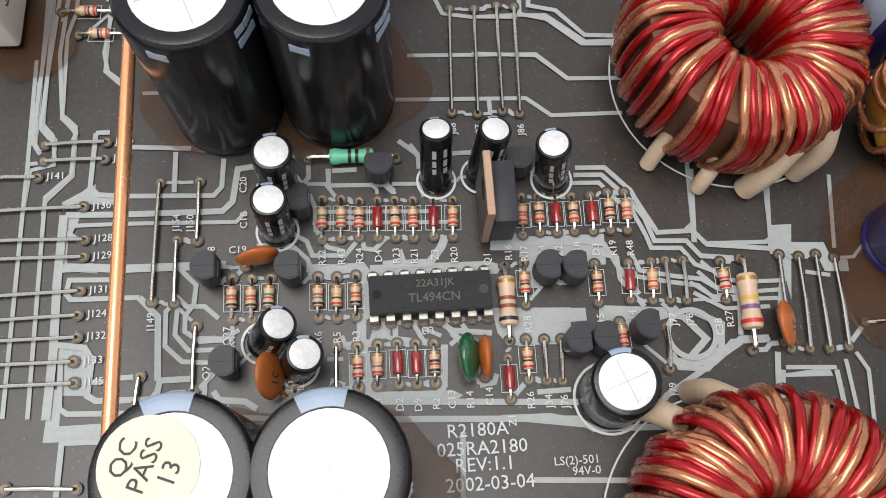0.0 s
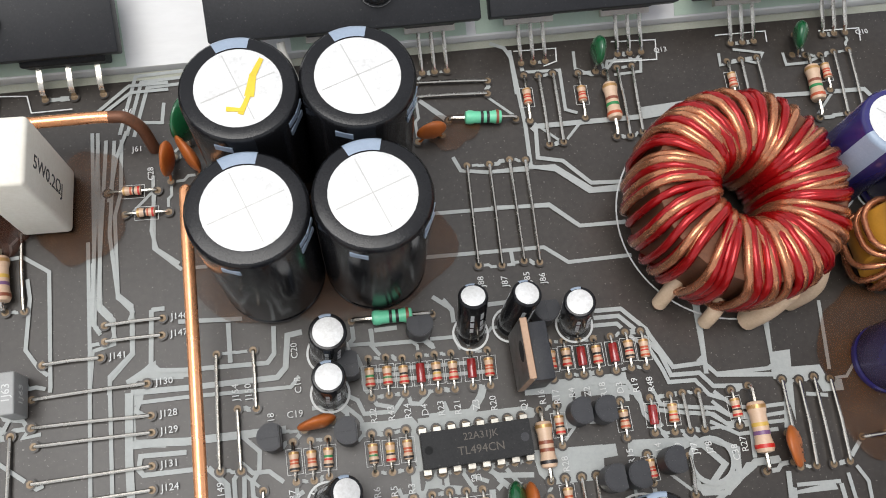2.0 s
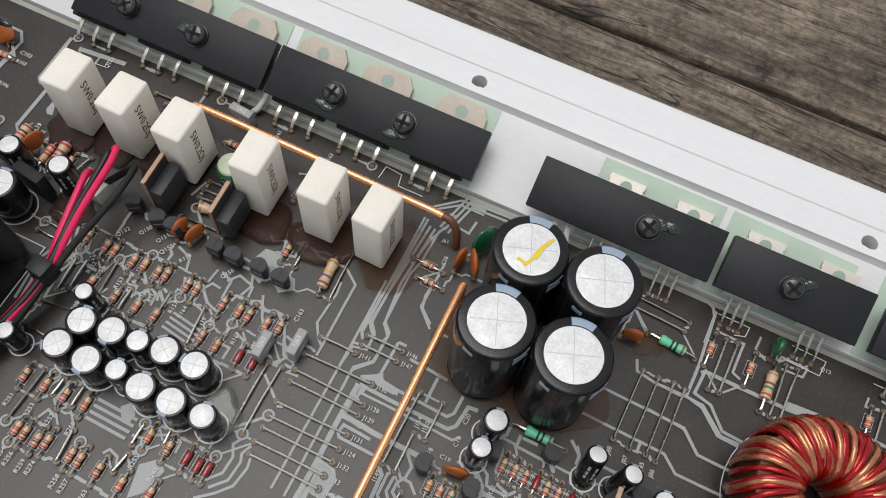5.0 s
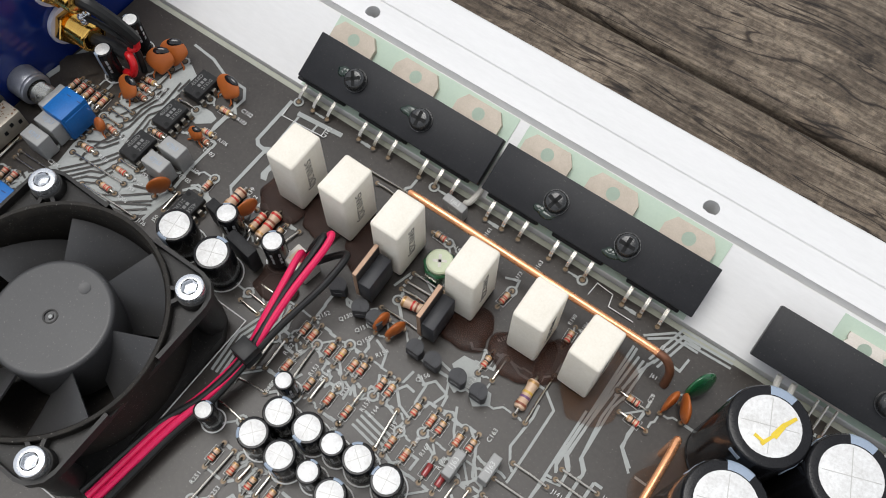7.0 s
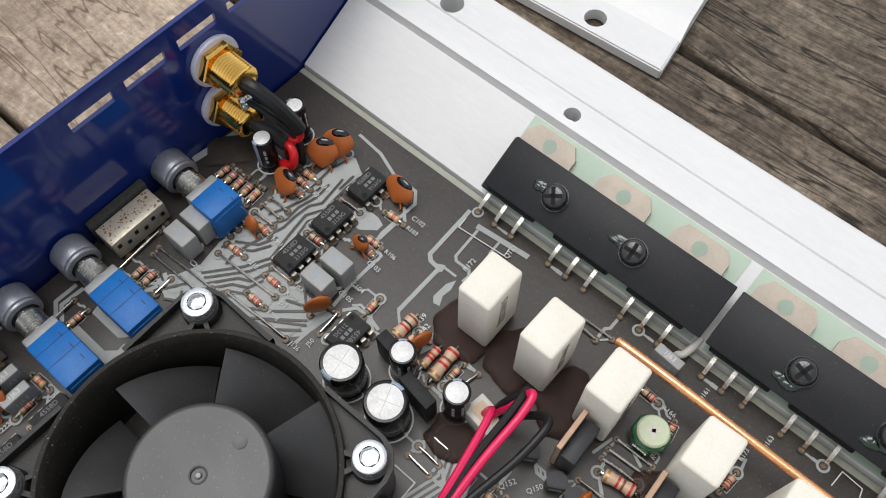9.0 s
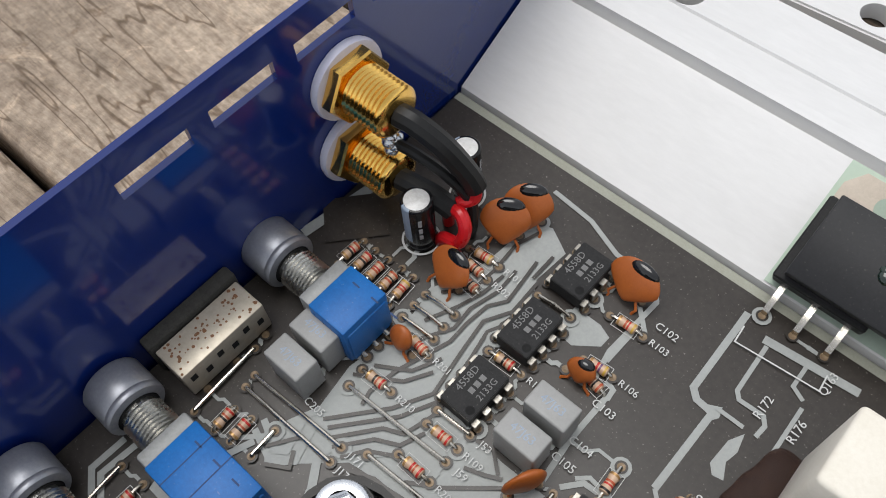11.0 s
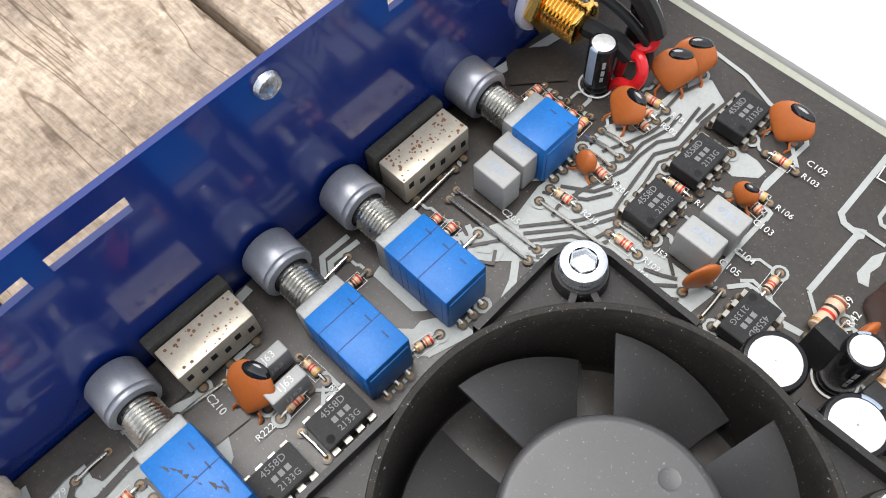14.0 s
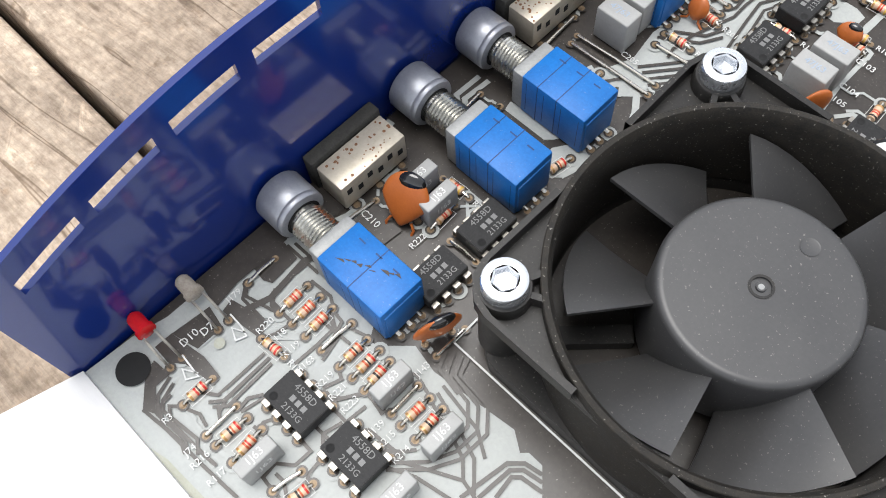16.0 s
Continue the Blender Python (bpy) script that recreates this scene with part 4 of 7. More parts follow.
wound_ring(54.6, 67.2, 12.5, 5.0, 18.8, 9.2, 94, "large toroid coil wound with red and copper enamelled wire", (M_WRED, M_WCOP), 0.8, (4, 3, 10))
sleeved_leads("cream sleeved coil lead soldered into the board", [((44, 56, 8), (42, 54, 5), (40.8, 52.6, 1), 1.4), ((51, 51, 6), (49.2, 48.8, 4), (48.6, 48.0, 1), 1.4), ((60, 49.5, 13), (58.5, 48.0, 7), (56.5, 47.4, 1), 2.0), ((66, 53, 14), (66.8, 50.6, 8), (65.5, 50.0, 1), 2.0)])
wound_ring(46.5, -6.5, 12.5, 5.0, 18.8, 9.2, 94, "large toroid coil wound with red and copper enamelled wire", (M_WRED, M_WCOP), 0.8, (-3, 4, 140))
sleeved_leads("cream sleeved coil lead soldered into the board", [((36, 9, 13), (33.5, 11.5, 8), (32.8, 12.6, 1), 1.9), ((44, 11, 14), (42.5, 13.5, 8), (42, 14.4, 1), 1.9)])
wound_ring(87.0, 56.0, 12.0, 5.0, 12.8, 5.2, 22, "small mustard coated toroid coil with copper turns", (M_WCOP,), 0.6, (80, 0, -4), M_YCORE, 0.3, 330)

disc_capacitor(-41.8, 98.0, 5.5, 9.5, 10.0, 62, "green", -12)
for x0, x1 in ((-27.0, -24.4), (-23.2, -21.2)):
    s = thing("coil_lead", "off-white sleeved lead from a supply transistor", "wire")
    part("sleeving", tube(curve_points([(x0, 111.5, 7.5), (x0 + 0.4, 109.5, 5.8), (x1, 105.5, 2.0), (x1, 104.4, 0.4)], 6), 0.85, 10), M_NYLON, s)
electrolytic(84.5, 9.0, 27, 13.0, M_NAVY, "navy sleeved capacitor in a stained corner of the board", (0, 0), False)

# ---- cement resistors ----


def cement_resistor(x, y, turn=0, tall=24.0):
    def build():
        root = thing("cement_resistor", "white cement power resistor printed 5W0.2, glued upright", "resistor", "cement resistors")
        part("body", box(-4.4, 4.4, -6.1, 6.1, 1.6, tall, 0.8, 3), M_CEMENT, root)
        writing("5W0.2ΩJ", 3.5, M_INK, root, at_mm(4.43, -0.6, 14.2, 90, 90, 90))
        part("foot", box(-4.1, 4.1, -5.6, 5.6, 0.2, 1.9, 0.4, 2), M_GLUE, root, "brown glue foot")
        for s in (-1, 1):
            part("lead", tube([(0, s * 3.5, 1.6), (0, s * 3.5, -1)], 0.4, 6), M_TIN, root)
        return root
    put(("w", tall), build, at_mm(x, y, 0, 0, 0, turn))


for x, y, turn in ((-160.4, 85.8, 1), (-143.4, 85.9, -1), (-126.2, 85.6, 0), (-103.5, 85.8, 1), (-84.0, 86.3, 1), (-68.0, 85.8, -2)):
    cement_resistor(x, y, turn)

# ---- copper bus rods ----
rod = thing("copper_rod", "bare copper bus rod raised above the circuit board", "copper rod")
part("rod", tube(curve_points([(-41.0, 79.6, -1), (-41.0, 79.4, 12.5), (-40.9, 76.5, 15.6), (-40.9, 50, 15.7), (-41.0, 20, 15.6), (-41.1, -3, 15.4), (-41.1, -5.8, 12.5), (-41.1, -6, -1)]), 1.05, 14), M_COPPER, rod)
rod = thing("copper_rod", "bent copper bus rod behind the cement resistors, burnt at its end", "copper rod")
pts = curve_points([(-131.2, 98.7, -1), (-131.1, 98.7, 7.2), (-128.6, 98.6, 9.5), (-90, 98.4, 9.4), (-60, 98.3, 9.2), (-54.8, 98.2, 9.0)])
part("rod", tube(pts, 1.1, 14), M_COPPER, rod)
part("burnt_end", tube(curve_points([(-55.0, 98.2, 9.0), (-52.2, 97.9, 8.7), (-50.0, 96.8, 6.2), (-49.3, 95.6, 1.5), (-49.2, 95.4, -1)]), 1.14, 14), M_COPPER_OLD, rod)

# ---- cooling fan ----
FX, FY, FZ = -178.4, 15.2, 24.0
HUB = Vector((0.75, 0.9, 0))


def fan_frame(z0, z1):
    """A square flange with rounded corners and a round bore."""
    bm = bmesh.new()
    k = 96
    rows = []
    for r_or_sq, z in (("s", z0), ("s", z1), ("c2", z1), ("c", z1 - 1.2), ("c", z0)):
        row = []
        for i in range(k):
            a = 2 * math.pi * i / k
            c, s = math.cos(a), math.sin(a)
            if r_or_sq == "s":
                q = 30.0 / max(abs(c), abs(s))
                q = min(q, 38.2)
            else:
                q = 29.3 if r_or_sq == "c2" else 28.6
            row.append(bm.verts.new((q * c, q * s, z)))
        rows.append(row)
    for a, b in zip(rows, rows[1:]):
        bridge(bm, a, b)
    bridge(bm, rows[-1], rows[0])
    bmesh.ops.recalc_face_normals(bm, faces=bm.faces)
    return bm


fan = thing("cooling_fan", "dusty black square cooling fan mounted over the circuit board", "fan", at=(FX, FY, 0))
part("frame", fan_frame(FZ - 4, FZ - 2.6), M_PLASTIC, fan)
part("frame", fan_frame(0.1, 4), M_PLASTIC, fan)
part("duct", lathe([(30.2, 3.8), (30.2, FZ - 3.0), (28.6, FZ - 3.0), (28.6, 3.8), (30.2, 3.8)], 72, cap=False), M_DUSTED, fan)
part("bore_rim", lathe([(30.3, FZ - 3.2), (30.3, FZ - 0.15), (30.15, FZ), (29.3, FZ - 0.1), (28.6, FZ - 1.4), (28.6, FZ - 3.2), (30.3, FZ - 3.2)], 96, cap=False), M_DUSTED, fan, "dust-coated black rim")
CORNER = [(30.3, 8.0), (30.3, 24.0), (29.6, 26.6), (28.2, 28.2), (26.6, 29.6), (24.0, 30.3), (8.0, 30.3)]
for sx in (-1, 1):
    for sy in (-1, 1):
        part("corner_post", lathe([(3.9, 4), (3.9, FZ - 4)], 20, at=(sx * 25, sy * 25, 0)), M_PLASTIC, fan)
        part("screw_boss", lathe([(4.2, FZ - 2.8), (4.1, FZ - 0.3), (3.9, FZ), (0.01, FZ)], 28, at=(sx * 25, sy * 25, 0), cap=False), M_PLASTIC, fan)
        wall = bmesh.new()
        pts = [(sx * x, sy * y) for x, y in CORNER]
        rows = []
        for i, (x, y) in enumerate(pts):
            d = Vector((-x, -y)).normalized() * 1.1 if 0 < i < 6 else Vector((-sx * 1.1, 0) if i == 0 else (0, -sy * 1.1))
            rows.append([wall.verts.new((x + u, y + v, z)) for u, v, z in ((0, 0, FZ - 3), (0, 0, FZ - 0.02), (d.x, d.y, FZ - 0.02), (d.x, d.y, FZ - 3))])
        for p, q in zip(rows, rows[1:]):
            bridge(wall, p, q)
        bmesh.ops.recalc_face_normals(wall, faces=wall.faces)
        part("corner_wall", wall, M_PLASTIC, fan)
        for tx, ty in ((22.4, 19.4), (19.4, 22.4)):
            rib = box(-0.5, 0.5, 0, 5.5, FZ - 2.8, FZ - 0.1)
            bmesh.ops.rotate(rib, verts=rib.verts, matrix=Matrix.Rotation(math.atan2(sy * (25 - ty), sx * (25 - tx)) - math.pi / 2, 3, "Z"))
            bmesh.ops.translate(rib, verts=rib.verts, vec=(sx * tx, sy * ty, 0))
            part("rib", rib, M_PLASTIC, fan)
hub = part("hub", lathe([(15.1, 4), (15.1, 20.3), (14.95, 20.8), (14.7, 21.2), (14.3, 21.42), (13.9, 21.5), (13.7, 21.5), (2.2, 21.5), (1.6, 21.5), (1.5, 21.2), (0.8, 21.2), (0.7, 21.5), (0.01, 21.5)], 64, at=HUB), M_BLADE, fan)
part("ejector_mark", lathe([(1.45, 21.49), (1.5, 21.6), (1.3, 21.56), (0.01, 21.55)], 28, at=HUB + Vector((1.4, 9.9, 0)), cap=False), M_BLADE, hub)
part("hub_ring", lathe([(1.9, 21.5), (1.9, 21.62), (1.5, 21.62), (1.5, 21.5)], 28, at=HUB, cap=False), M_PLASTIC, hub)
part("shaft_end", lathe([(0.5, 21.3), (0.45, 21.54), (0.01, 21.55)], 20, at=HUB, cap=False), M_PLATE, hub, "bare steel shaft end")


def blade(a0):
    bm = bmesh.new()
    k, m = 10, 8
    top, low = [], []
    for i in range(k + 1):
        r = 14.6 + (27.6 - 14.6) * i / k
        rt, rb = [], []
        for j in range(m + 1):
            s = j / m
            sweep = radians(-38 * s) - radians(5) * ((r - 14.6) / 13) * s
            z = 19.6 - 12.5 * s ** 1.15 - 0.6 * ((r - 14.6) / 13) * (1 - s)
            a = a0 + sweep
            rt.append(bm.verts.new((r * math.cos(a), r * math.sin(a), z)))
            rb.append(bm.verts.new((r * math.cos(a), r * math.sin(a), z - 0.9)))
        top.append(rt)
        low.append(rb)
    for i in range(k):
        for j in range(m):
            bm.faces.new((top[i][j], top[i + 1][j], top[i + 1][j + 1], top[i][j + 1]))
            bm.faces.new((low[i][j], low[i][j + 1], low[i + 1][j + 1], low[i + 1][j]))
    for i in range(k):
        for j in (0, m):
            bm.faces.new((top[i][j], low[i][j], low[i + 1][j], top[i + 1][j]))
    for j in range(m):
        for i in (0, k):
            bm.faces.new((top[i][j], top[i][j + 1], low[i][j + 1], low[i][j]))
    bmesh.ops.recalc_face_normals(bm, faces=bm.faces)
    return bm


for k in range(7):
    part("blade", blade(radians(FAN_TURN + 360 / 7 * k)), M_BLADE, fan).location = HUB * MM
for a in (45, 135, 225, 315):
    bm = box(14, 29, -1.6, 1.6, 0.4, 3)
    bmesh.ops.rotate(bm, verts=bm.verts, matrix=Matrix.Rotation(radians(a), 3, "Z"))
    part("strut", bm, M_PLASTIC, fan)
for sx in (-1, 1):
    for sy in (-1, 1):
        s = thing("fan_screw", "zinc plated hex socket screw in a corner of the fan", "screw", "fan screws", at=(FX + sx * 25, FY + sy * 25, FZ))
        prof = [(3.4, 0), (3.5, 0.3), (3.5, 2.2), (3.35, 2.55), (3.0, 2.7), (2.1, 2.7)]
        bm = lathe(prof, 36, cap=False)
        part("head", bm, M_ZINC, s)
        bm = lathe([(2.1, 2.7), (1.85, 2.5), (1.8, 1.2), (0.01, 1.0)], 6, cap=False)
        part("hex_socket", bm, M_ZINC, s, angle=20)

# ---- controls behind the blue panel ----


def pot(y, x0, x1, w, lab, seams):
    root = thing("potentiometer", lab, "potentiometer", "potentiometers")
    root.matrix_basis = at_mm(0, y, 0)
    part("case", box(x0, x1, -w / 2, w / 2, 0.4, 10.6, 0.35, 2), M_POT, root)
    for sx in seams:
        part("seam", box(sx - 0.10, sx + 0.10, -w / 2 - 0.02, w / 2 + 0.02, 0.5, 10.63), M_POTLINE, root)
    for k in range(3):
        part("clip_slot", box(x0 + 2.5 + 4 * k, x0 + 4.0 + 4 * k, w / 2 - 2.2, w / 2 - 1.9, 10.55, 10.63), M_POTLINE, root)
    part("front_plate", box(x0 - 2.6, x0 + 0.05, -w / 2 + 0.2, w / 2 - 0.2, 0.3, 10.0, 0.5, 2), M_PLATE, root, "dull grey cast front plate")
    prof = []
    xa = x0 - 2.6
    n = 9
    for k in range(n):
        xx = xa - 6.4 * (n - k) / n
        prof += [(3.1, xx), (3.5, xx + 0.36)]
    prof.append((3.1, xa))
    part("threaded_bush", lathe(prof, 28, "x", (0, 0, 5.6)), M_THREAD, root)
    prof = []
    part("splined_shaft", lathe([(2.9, xa - 8.0), (2.9, xa - 6.2)], 18, "x", (0, 0, 5.6)), M_THREAD, root, angle=5)
    kx = xa - 7.6
    part("knob", lathe([(3.6, kx + 0.4), (4.75, kx + 0.1), (4.95, kx - 0.3), (4.95, kx - 1.0), (4.88, kx - 1.1), (4.95, kx - 1.2), (4.95, kx - 6.4), (4.7, kx - 6.8), (3.0, kx - 7.0)][::-1], 36, "x", (0, 0, 5.6)), M_KNOB, root, "grey metallic knob barrel")
    part("knob_bore", lathe([(3.4, kx - 0.5), (3.4, kx + 0.42), (3.6, kx + 0.42)], 28, "x", (0, 0, 5.6)), M_HOLE, root)
    for k in (-1, 0, 1):
        part("leg", tube([(x1 - 1.5, k * 2.5, 1), (x1 + 1.0, k * 2.5, 0.6), (x1 + 1.2, k * 2.5, -1)], 0.4, 6), M_TIN, root)
        PADS.append((x1 + 1.2, y + k * 2.5))
    for k in range(4):
        part("side_groove", box(x0 + 1.2 + k * (x1 - x0 - 2.4) / 3 - 0.07, x0 + 1.2 + k * (x1 - x0 - 2.4) / 3 + 0.07, -w / 2 - 0.02, -w / 2 + 0.2, 1.5, 9.4), M_POTLINE, root)
    part("moulded_ledge", box(x1 - 1.6, x1 + 0.25, -w / 2 + 0.6, w / 2 - 0.6, 0.6, 9.0, 0.2, 2), M_POT, root)
    return root


DUAL = "blue double potentiometer with a threaded silver bush and grey knob"
pot(63.8, -233.6, -225.8, 9.4, "blue potentiometer with a threaded silver bush and grey knob", ())
pot(31.4, -232.6, -218.0, 9.4, DUAL, (-228.9, -224.5))
pot(13.9, -232.6, -218.0, 9.4, DUAL, (-228.9, -224.5))
worn = pot(-18.2, -232.6, -217.4, 9.4, DUAL, (-225.0,))
r3 = random.Random(5)
for k in range(9):
    u, v = -230.4 + 1.15 * k, -2.6 + 0.55 * k + r3.uniform(-0.5, 0.5)
    part("scuff", prism([(u, v), (u + r3.uniform(1.0, 2.2), v + r3.uniform(-0.1, 0.6)), (u + r3.uniform(0.5, 1.2), v + r3.uniform(0.5, 0.8))], 10.5, 10.65 + 0.01 * k), M_POTDIRT, worn, "dark scuff on the blue case")


def slide_switch(y0, y1, spots):
    root = thing("slide_switch", "rust-speckled metal slide switch against a black foam pad", "switch")
    part("can", box(-247, -240.4, y0, y1, 0.8, 7.8, 0.3, 2), M_STEEL, root)
    for k in range(6):
        yy = y0 + 1.6 + (y1 - y0 - 3.2) * k / 5
        part("vent_hole", box(-240.42, -240.3, yy - 0.55, yy + 0.55, 4.8 - (k % 2) * 1.2, 6.2 - (k % 2) * 1.2), M_HOLE, root)
    bm = bmesh.new()
    r2 = random.Random(int(y0 * 10))
    for k in range(spots):
        lathe([(0.01, 7.82), (r2.uniform(0.12, 0.34), 7.82), (0.05, 7.84)], 7, at=(r2.uniform(-246.5, -240.9), r2.uniform(y0 + 0.5, y1 - 0.5), 0), bm=bm, cap=False)
    tagged(part("rust_speckle", bm, M_RUST, root), kind="stuff")
    part("terminal_block", box(-246.2, -240.8, y0 + 0.1, y1 - 0.1, 0.05, 1.0), M_GLUE, root)
    foam = thing("foam_pad", "crumbling black foam strip between switch and blue panel", "foam")
    part("strip", box(-250.2, -247.4, y0 - 0.5, y1 + 0.6, 0.1, 8.6, 0.5, 2), M_FOAM, foam)
    for yy in (y0 + 2, (y0 + y1) / 2, y1 - 2):
        PADS.append((-240, yy))


slide_switch(-10.8, 4.6, 40)
slide_switch(38.8, 55.2, 70)


def rca_socket(y, z):
    root = thing("phono_socket", "gold plated phono socket with hex nut on the blue panel", "socket", "phono sockets")
    root.matrix_basis = at_mm(0, y, z)
    part("washer", lathe([(3.0, -250.4), (7.0, -250.4), (7.2, -249.6), (7.0, -248.9), (3.0, -248.9)], 36, "x"), M_WASHER, root, "milky insulating washer")
    part("hex_nut", lathe([(3, -248.9), (6.3, -248.9), (6.5, -248.5), (6.5, -246.9), (6.2, -246.5), (3, -246.5)], 6, "x"), M_GOLD, root, angle=15)
    prof = []
    for k in range(9):
        xx = -246.6 + 0.85 * k
        prof += [(4.1, xx), (4.55, xx + 0.42)]
    prof += [(4.2, -238.9), (3.4, -238.6), (1.6, -238.5)]
    part("threaded_barrel", lathe(prof, 30, "x"), M_GOLD, root)
    part("solder_pin", lathe([(1.3, -239), (1.3, -236), (0.4, -235.6)], 12, "x"), M_GOLD, root)


rca_socket(86.8, 26.0)
rca_socket(85.2, 11.2)
for pts, r, m, lab in (
    (((-238.6, 86.8, 26.0), (-235.5, 87.2, 25.8), (-231.5, 88.6, 22.5), (-228.5, 90.2, 17), (-227.2, 91, 13)), 2.0, M_RUBBER, "black sleeved signal wire from a phono socket"),
    (((-238.6, 85.2, 11.2), (-236, 85.6, 11.2), (-232.5, 86.6, 10.2), (-229.5, 87.6, 8)), 2.0, M_RUBBER, "black sleeved signal wire from a phono socket"),
    (((-239.5, 86.4, 18.5), (-236, 87.0, 18.2), (-231.5, 88.6, 15), (-227.6, 90, 10), (-226.8, 89.6, 5), (-227.5, 89.4, -1)), 1.0, M_RUBBER, "thin black wire between the phono sockets"),
    (((-227.4, 91.2, 13.5), (-227.0, 90.4, 10.5), (-229, 88.8, 9), (-231, 88.6, 6.5), (-232, 89, -1)), 1.1, M_REDW, "red insulated signal wire"),
    (((-229.8, 87.6, 8.2), (-227.2, 87.2, 9.4), (-225.4, 86.2, 7.4), (-226.0, 85.0, 4.2), (-229.2, 84.8, 2.8), (-230.6, 85.2, -1)), 1.15, M_REDW, "looped red insulated signal wire"),
):
    w = thing("signal_wire", lab, "wire")
    part("insulation", tube(curve_points(pts), r, 10), m, w)
bm = bmesh.new()
for k in range(9):
    bmesh.ops.create_icosphere(bm, subdivisions=2, radius=rng.uniform(0.7, 1.3), matrix=Matrix.Translation((-239.8 + rng.uniform(-1.5, 1.0), 86.3 + rng.uniform(-0.9, 0.9), 18.5 + rng.uniform(-1.6, 1.6))))
blob = thing("solder_blob", "lumpy solder joint between the phono sockets", "solder")
part("solder", bm, M_ZINC, blob)

# indicator lamps
for x, y, m, lab in ((-247.3, -50.2, M_LEDR, "red indicator lamp with bent legs"), (-246.8, -40.4, M_LEDC, "clear indicator lamp with bent legs")):
    led = thing("indicator_lamp", lab, "lamp", "indicator lamps", at=(x, y, 0))
    part("lens", lathe([(0.01, -3.2), (1.0, -3.0), (1.45, -2.4), (1.5, -1.5), (1.5, 0.4), (1.8, 0.45), (1.8, 1.2), (1.4, 1.35), (0.01, 1.4)], 24, "x", (0, 0, 4.0), cap=False), m, led)
    for s in (-1, 1):
        part("leg", tube([(1.8, s * 1.1, 4.0), (4.5, s * 1.15, 3.9), (6.6, s * 1.2, 2.4), (7.3, s * 1.2, 0.5), (7.3, s * 1.2, -1)], 0.25, 6), M_PIN, led)
        PADS.append((x + 7.3, y + s * 1.2))

# ---- chips ----
dip_chip(2.9, 32.0, 0, 16, [("TL494CN", 2.0, 0.6, -0.9), ("22A31JK", 1.7, 0.8, 1.4)], "black sixteen-pin chip marked TL494CN")
for x, y, turn in ((-207.3, 94.3, 90), (-207.4, 81.0, 90), (-207.4, 67.7, 90), (-182.5, 61.2, 270), (-219.1, 3.2, 90), (-218.8, -9.4, 90), (-219.3, -40.6, 0), (-206.6, -39.8, 0)):
    dip_chip(x, y, turn, 8, EIGHT, "black eight-pin amplifier chip marked 4558D")


def tab_transistor(x, y, turn, lean=0):
    def build():
        root = thing("tab_transistor", "upright black transistor with a copper-edged metal tab", "transistor")
        part("case", box(-5.0, 5.0, -4.4, -0.6, 3.2, 12.4, 0.3, 2), M_EPOXY2, root)
        part("tab", box(-5.0, 5.0, -0.6, 0.8, 3.1, 16.0, 0.1, 1), M_TABDARK, root)
        part("tab_edge", box(-5.1, 5.1, -0.5, 0.7, 3.0, 16.1, 0.1, 1), M_TABEDGE, root, "copper-coloured cut edge of the tab")
        part("tab_hole", lathe([(1.8, 0.8), (1.8, 0.83), (0.01, 0.83)], 20, "y", (0, 0, 13.6), cap=False), M_HOLE, root)
        for k in (-1, 0, 1):
            part("leg", lathe([(0.4, -1), (0.4, 3.4)], 8, at=(k * 2.54, -2.2, 0)), M_TIN, root)
        return root
    put("tab", build, at_mm(x, y, 0, lean, 0, turn))


tab_transistor(12.2, 44.9, 90)
tab_transistor(-127.6, 73.4, 92)
tab_transistor(-107.8, 73.8, 92)
for x, y in ((-169.8, 63.7), (-159.0, 59.8)):
    root = thing("regulator", "slim black regulator standing on edge", "regulator", at=(x, y, 0), turn=-8)
    part("case", box(-4.6, 4.6, -1.6, 1.6, 1.0, 11.0, 0.3, 2), M_EPOXY, root)
    for k in (-1, 0, 1):
        part("leg", lathe([(0.35, -1), (0.35, 1.2)], 8, at=(k * 2.54, 0, 0)), M_TIN, root)

# trimmer
trim = thing("trimmer", "green trimmer with a pale slotted rotor", "trimmer", at=(-114.6, 87.6, 0))
part("body", lathe([(4.4, 0.2), (4.6, 0.8), (4.6, 5.0), (4.2, 5.4)], 8, phase=0.39), M_GREENC, trim)
part("rotor", lathe([(3.6, 5.3), (3.7, 6.6), (3.3, 7.0), (0.01, 7.0)], 32, cap=False), M_TRIM, trim)
for a in (30, 120):
    bm = box(-1.9, 1.9, -0.4, 0.4, 6.9, 7.05)
    bmesh.ops.rotate(bm, verts=bm.verts, matrix=Matrix.Rotation(radians(a), 3, "Z"))
    part("cross_slot", bm, M_NYLON, trim)

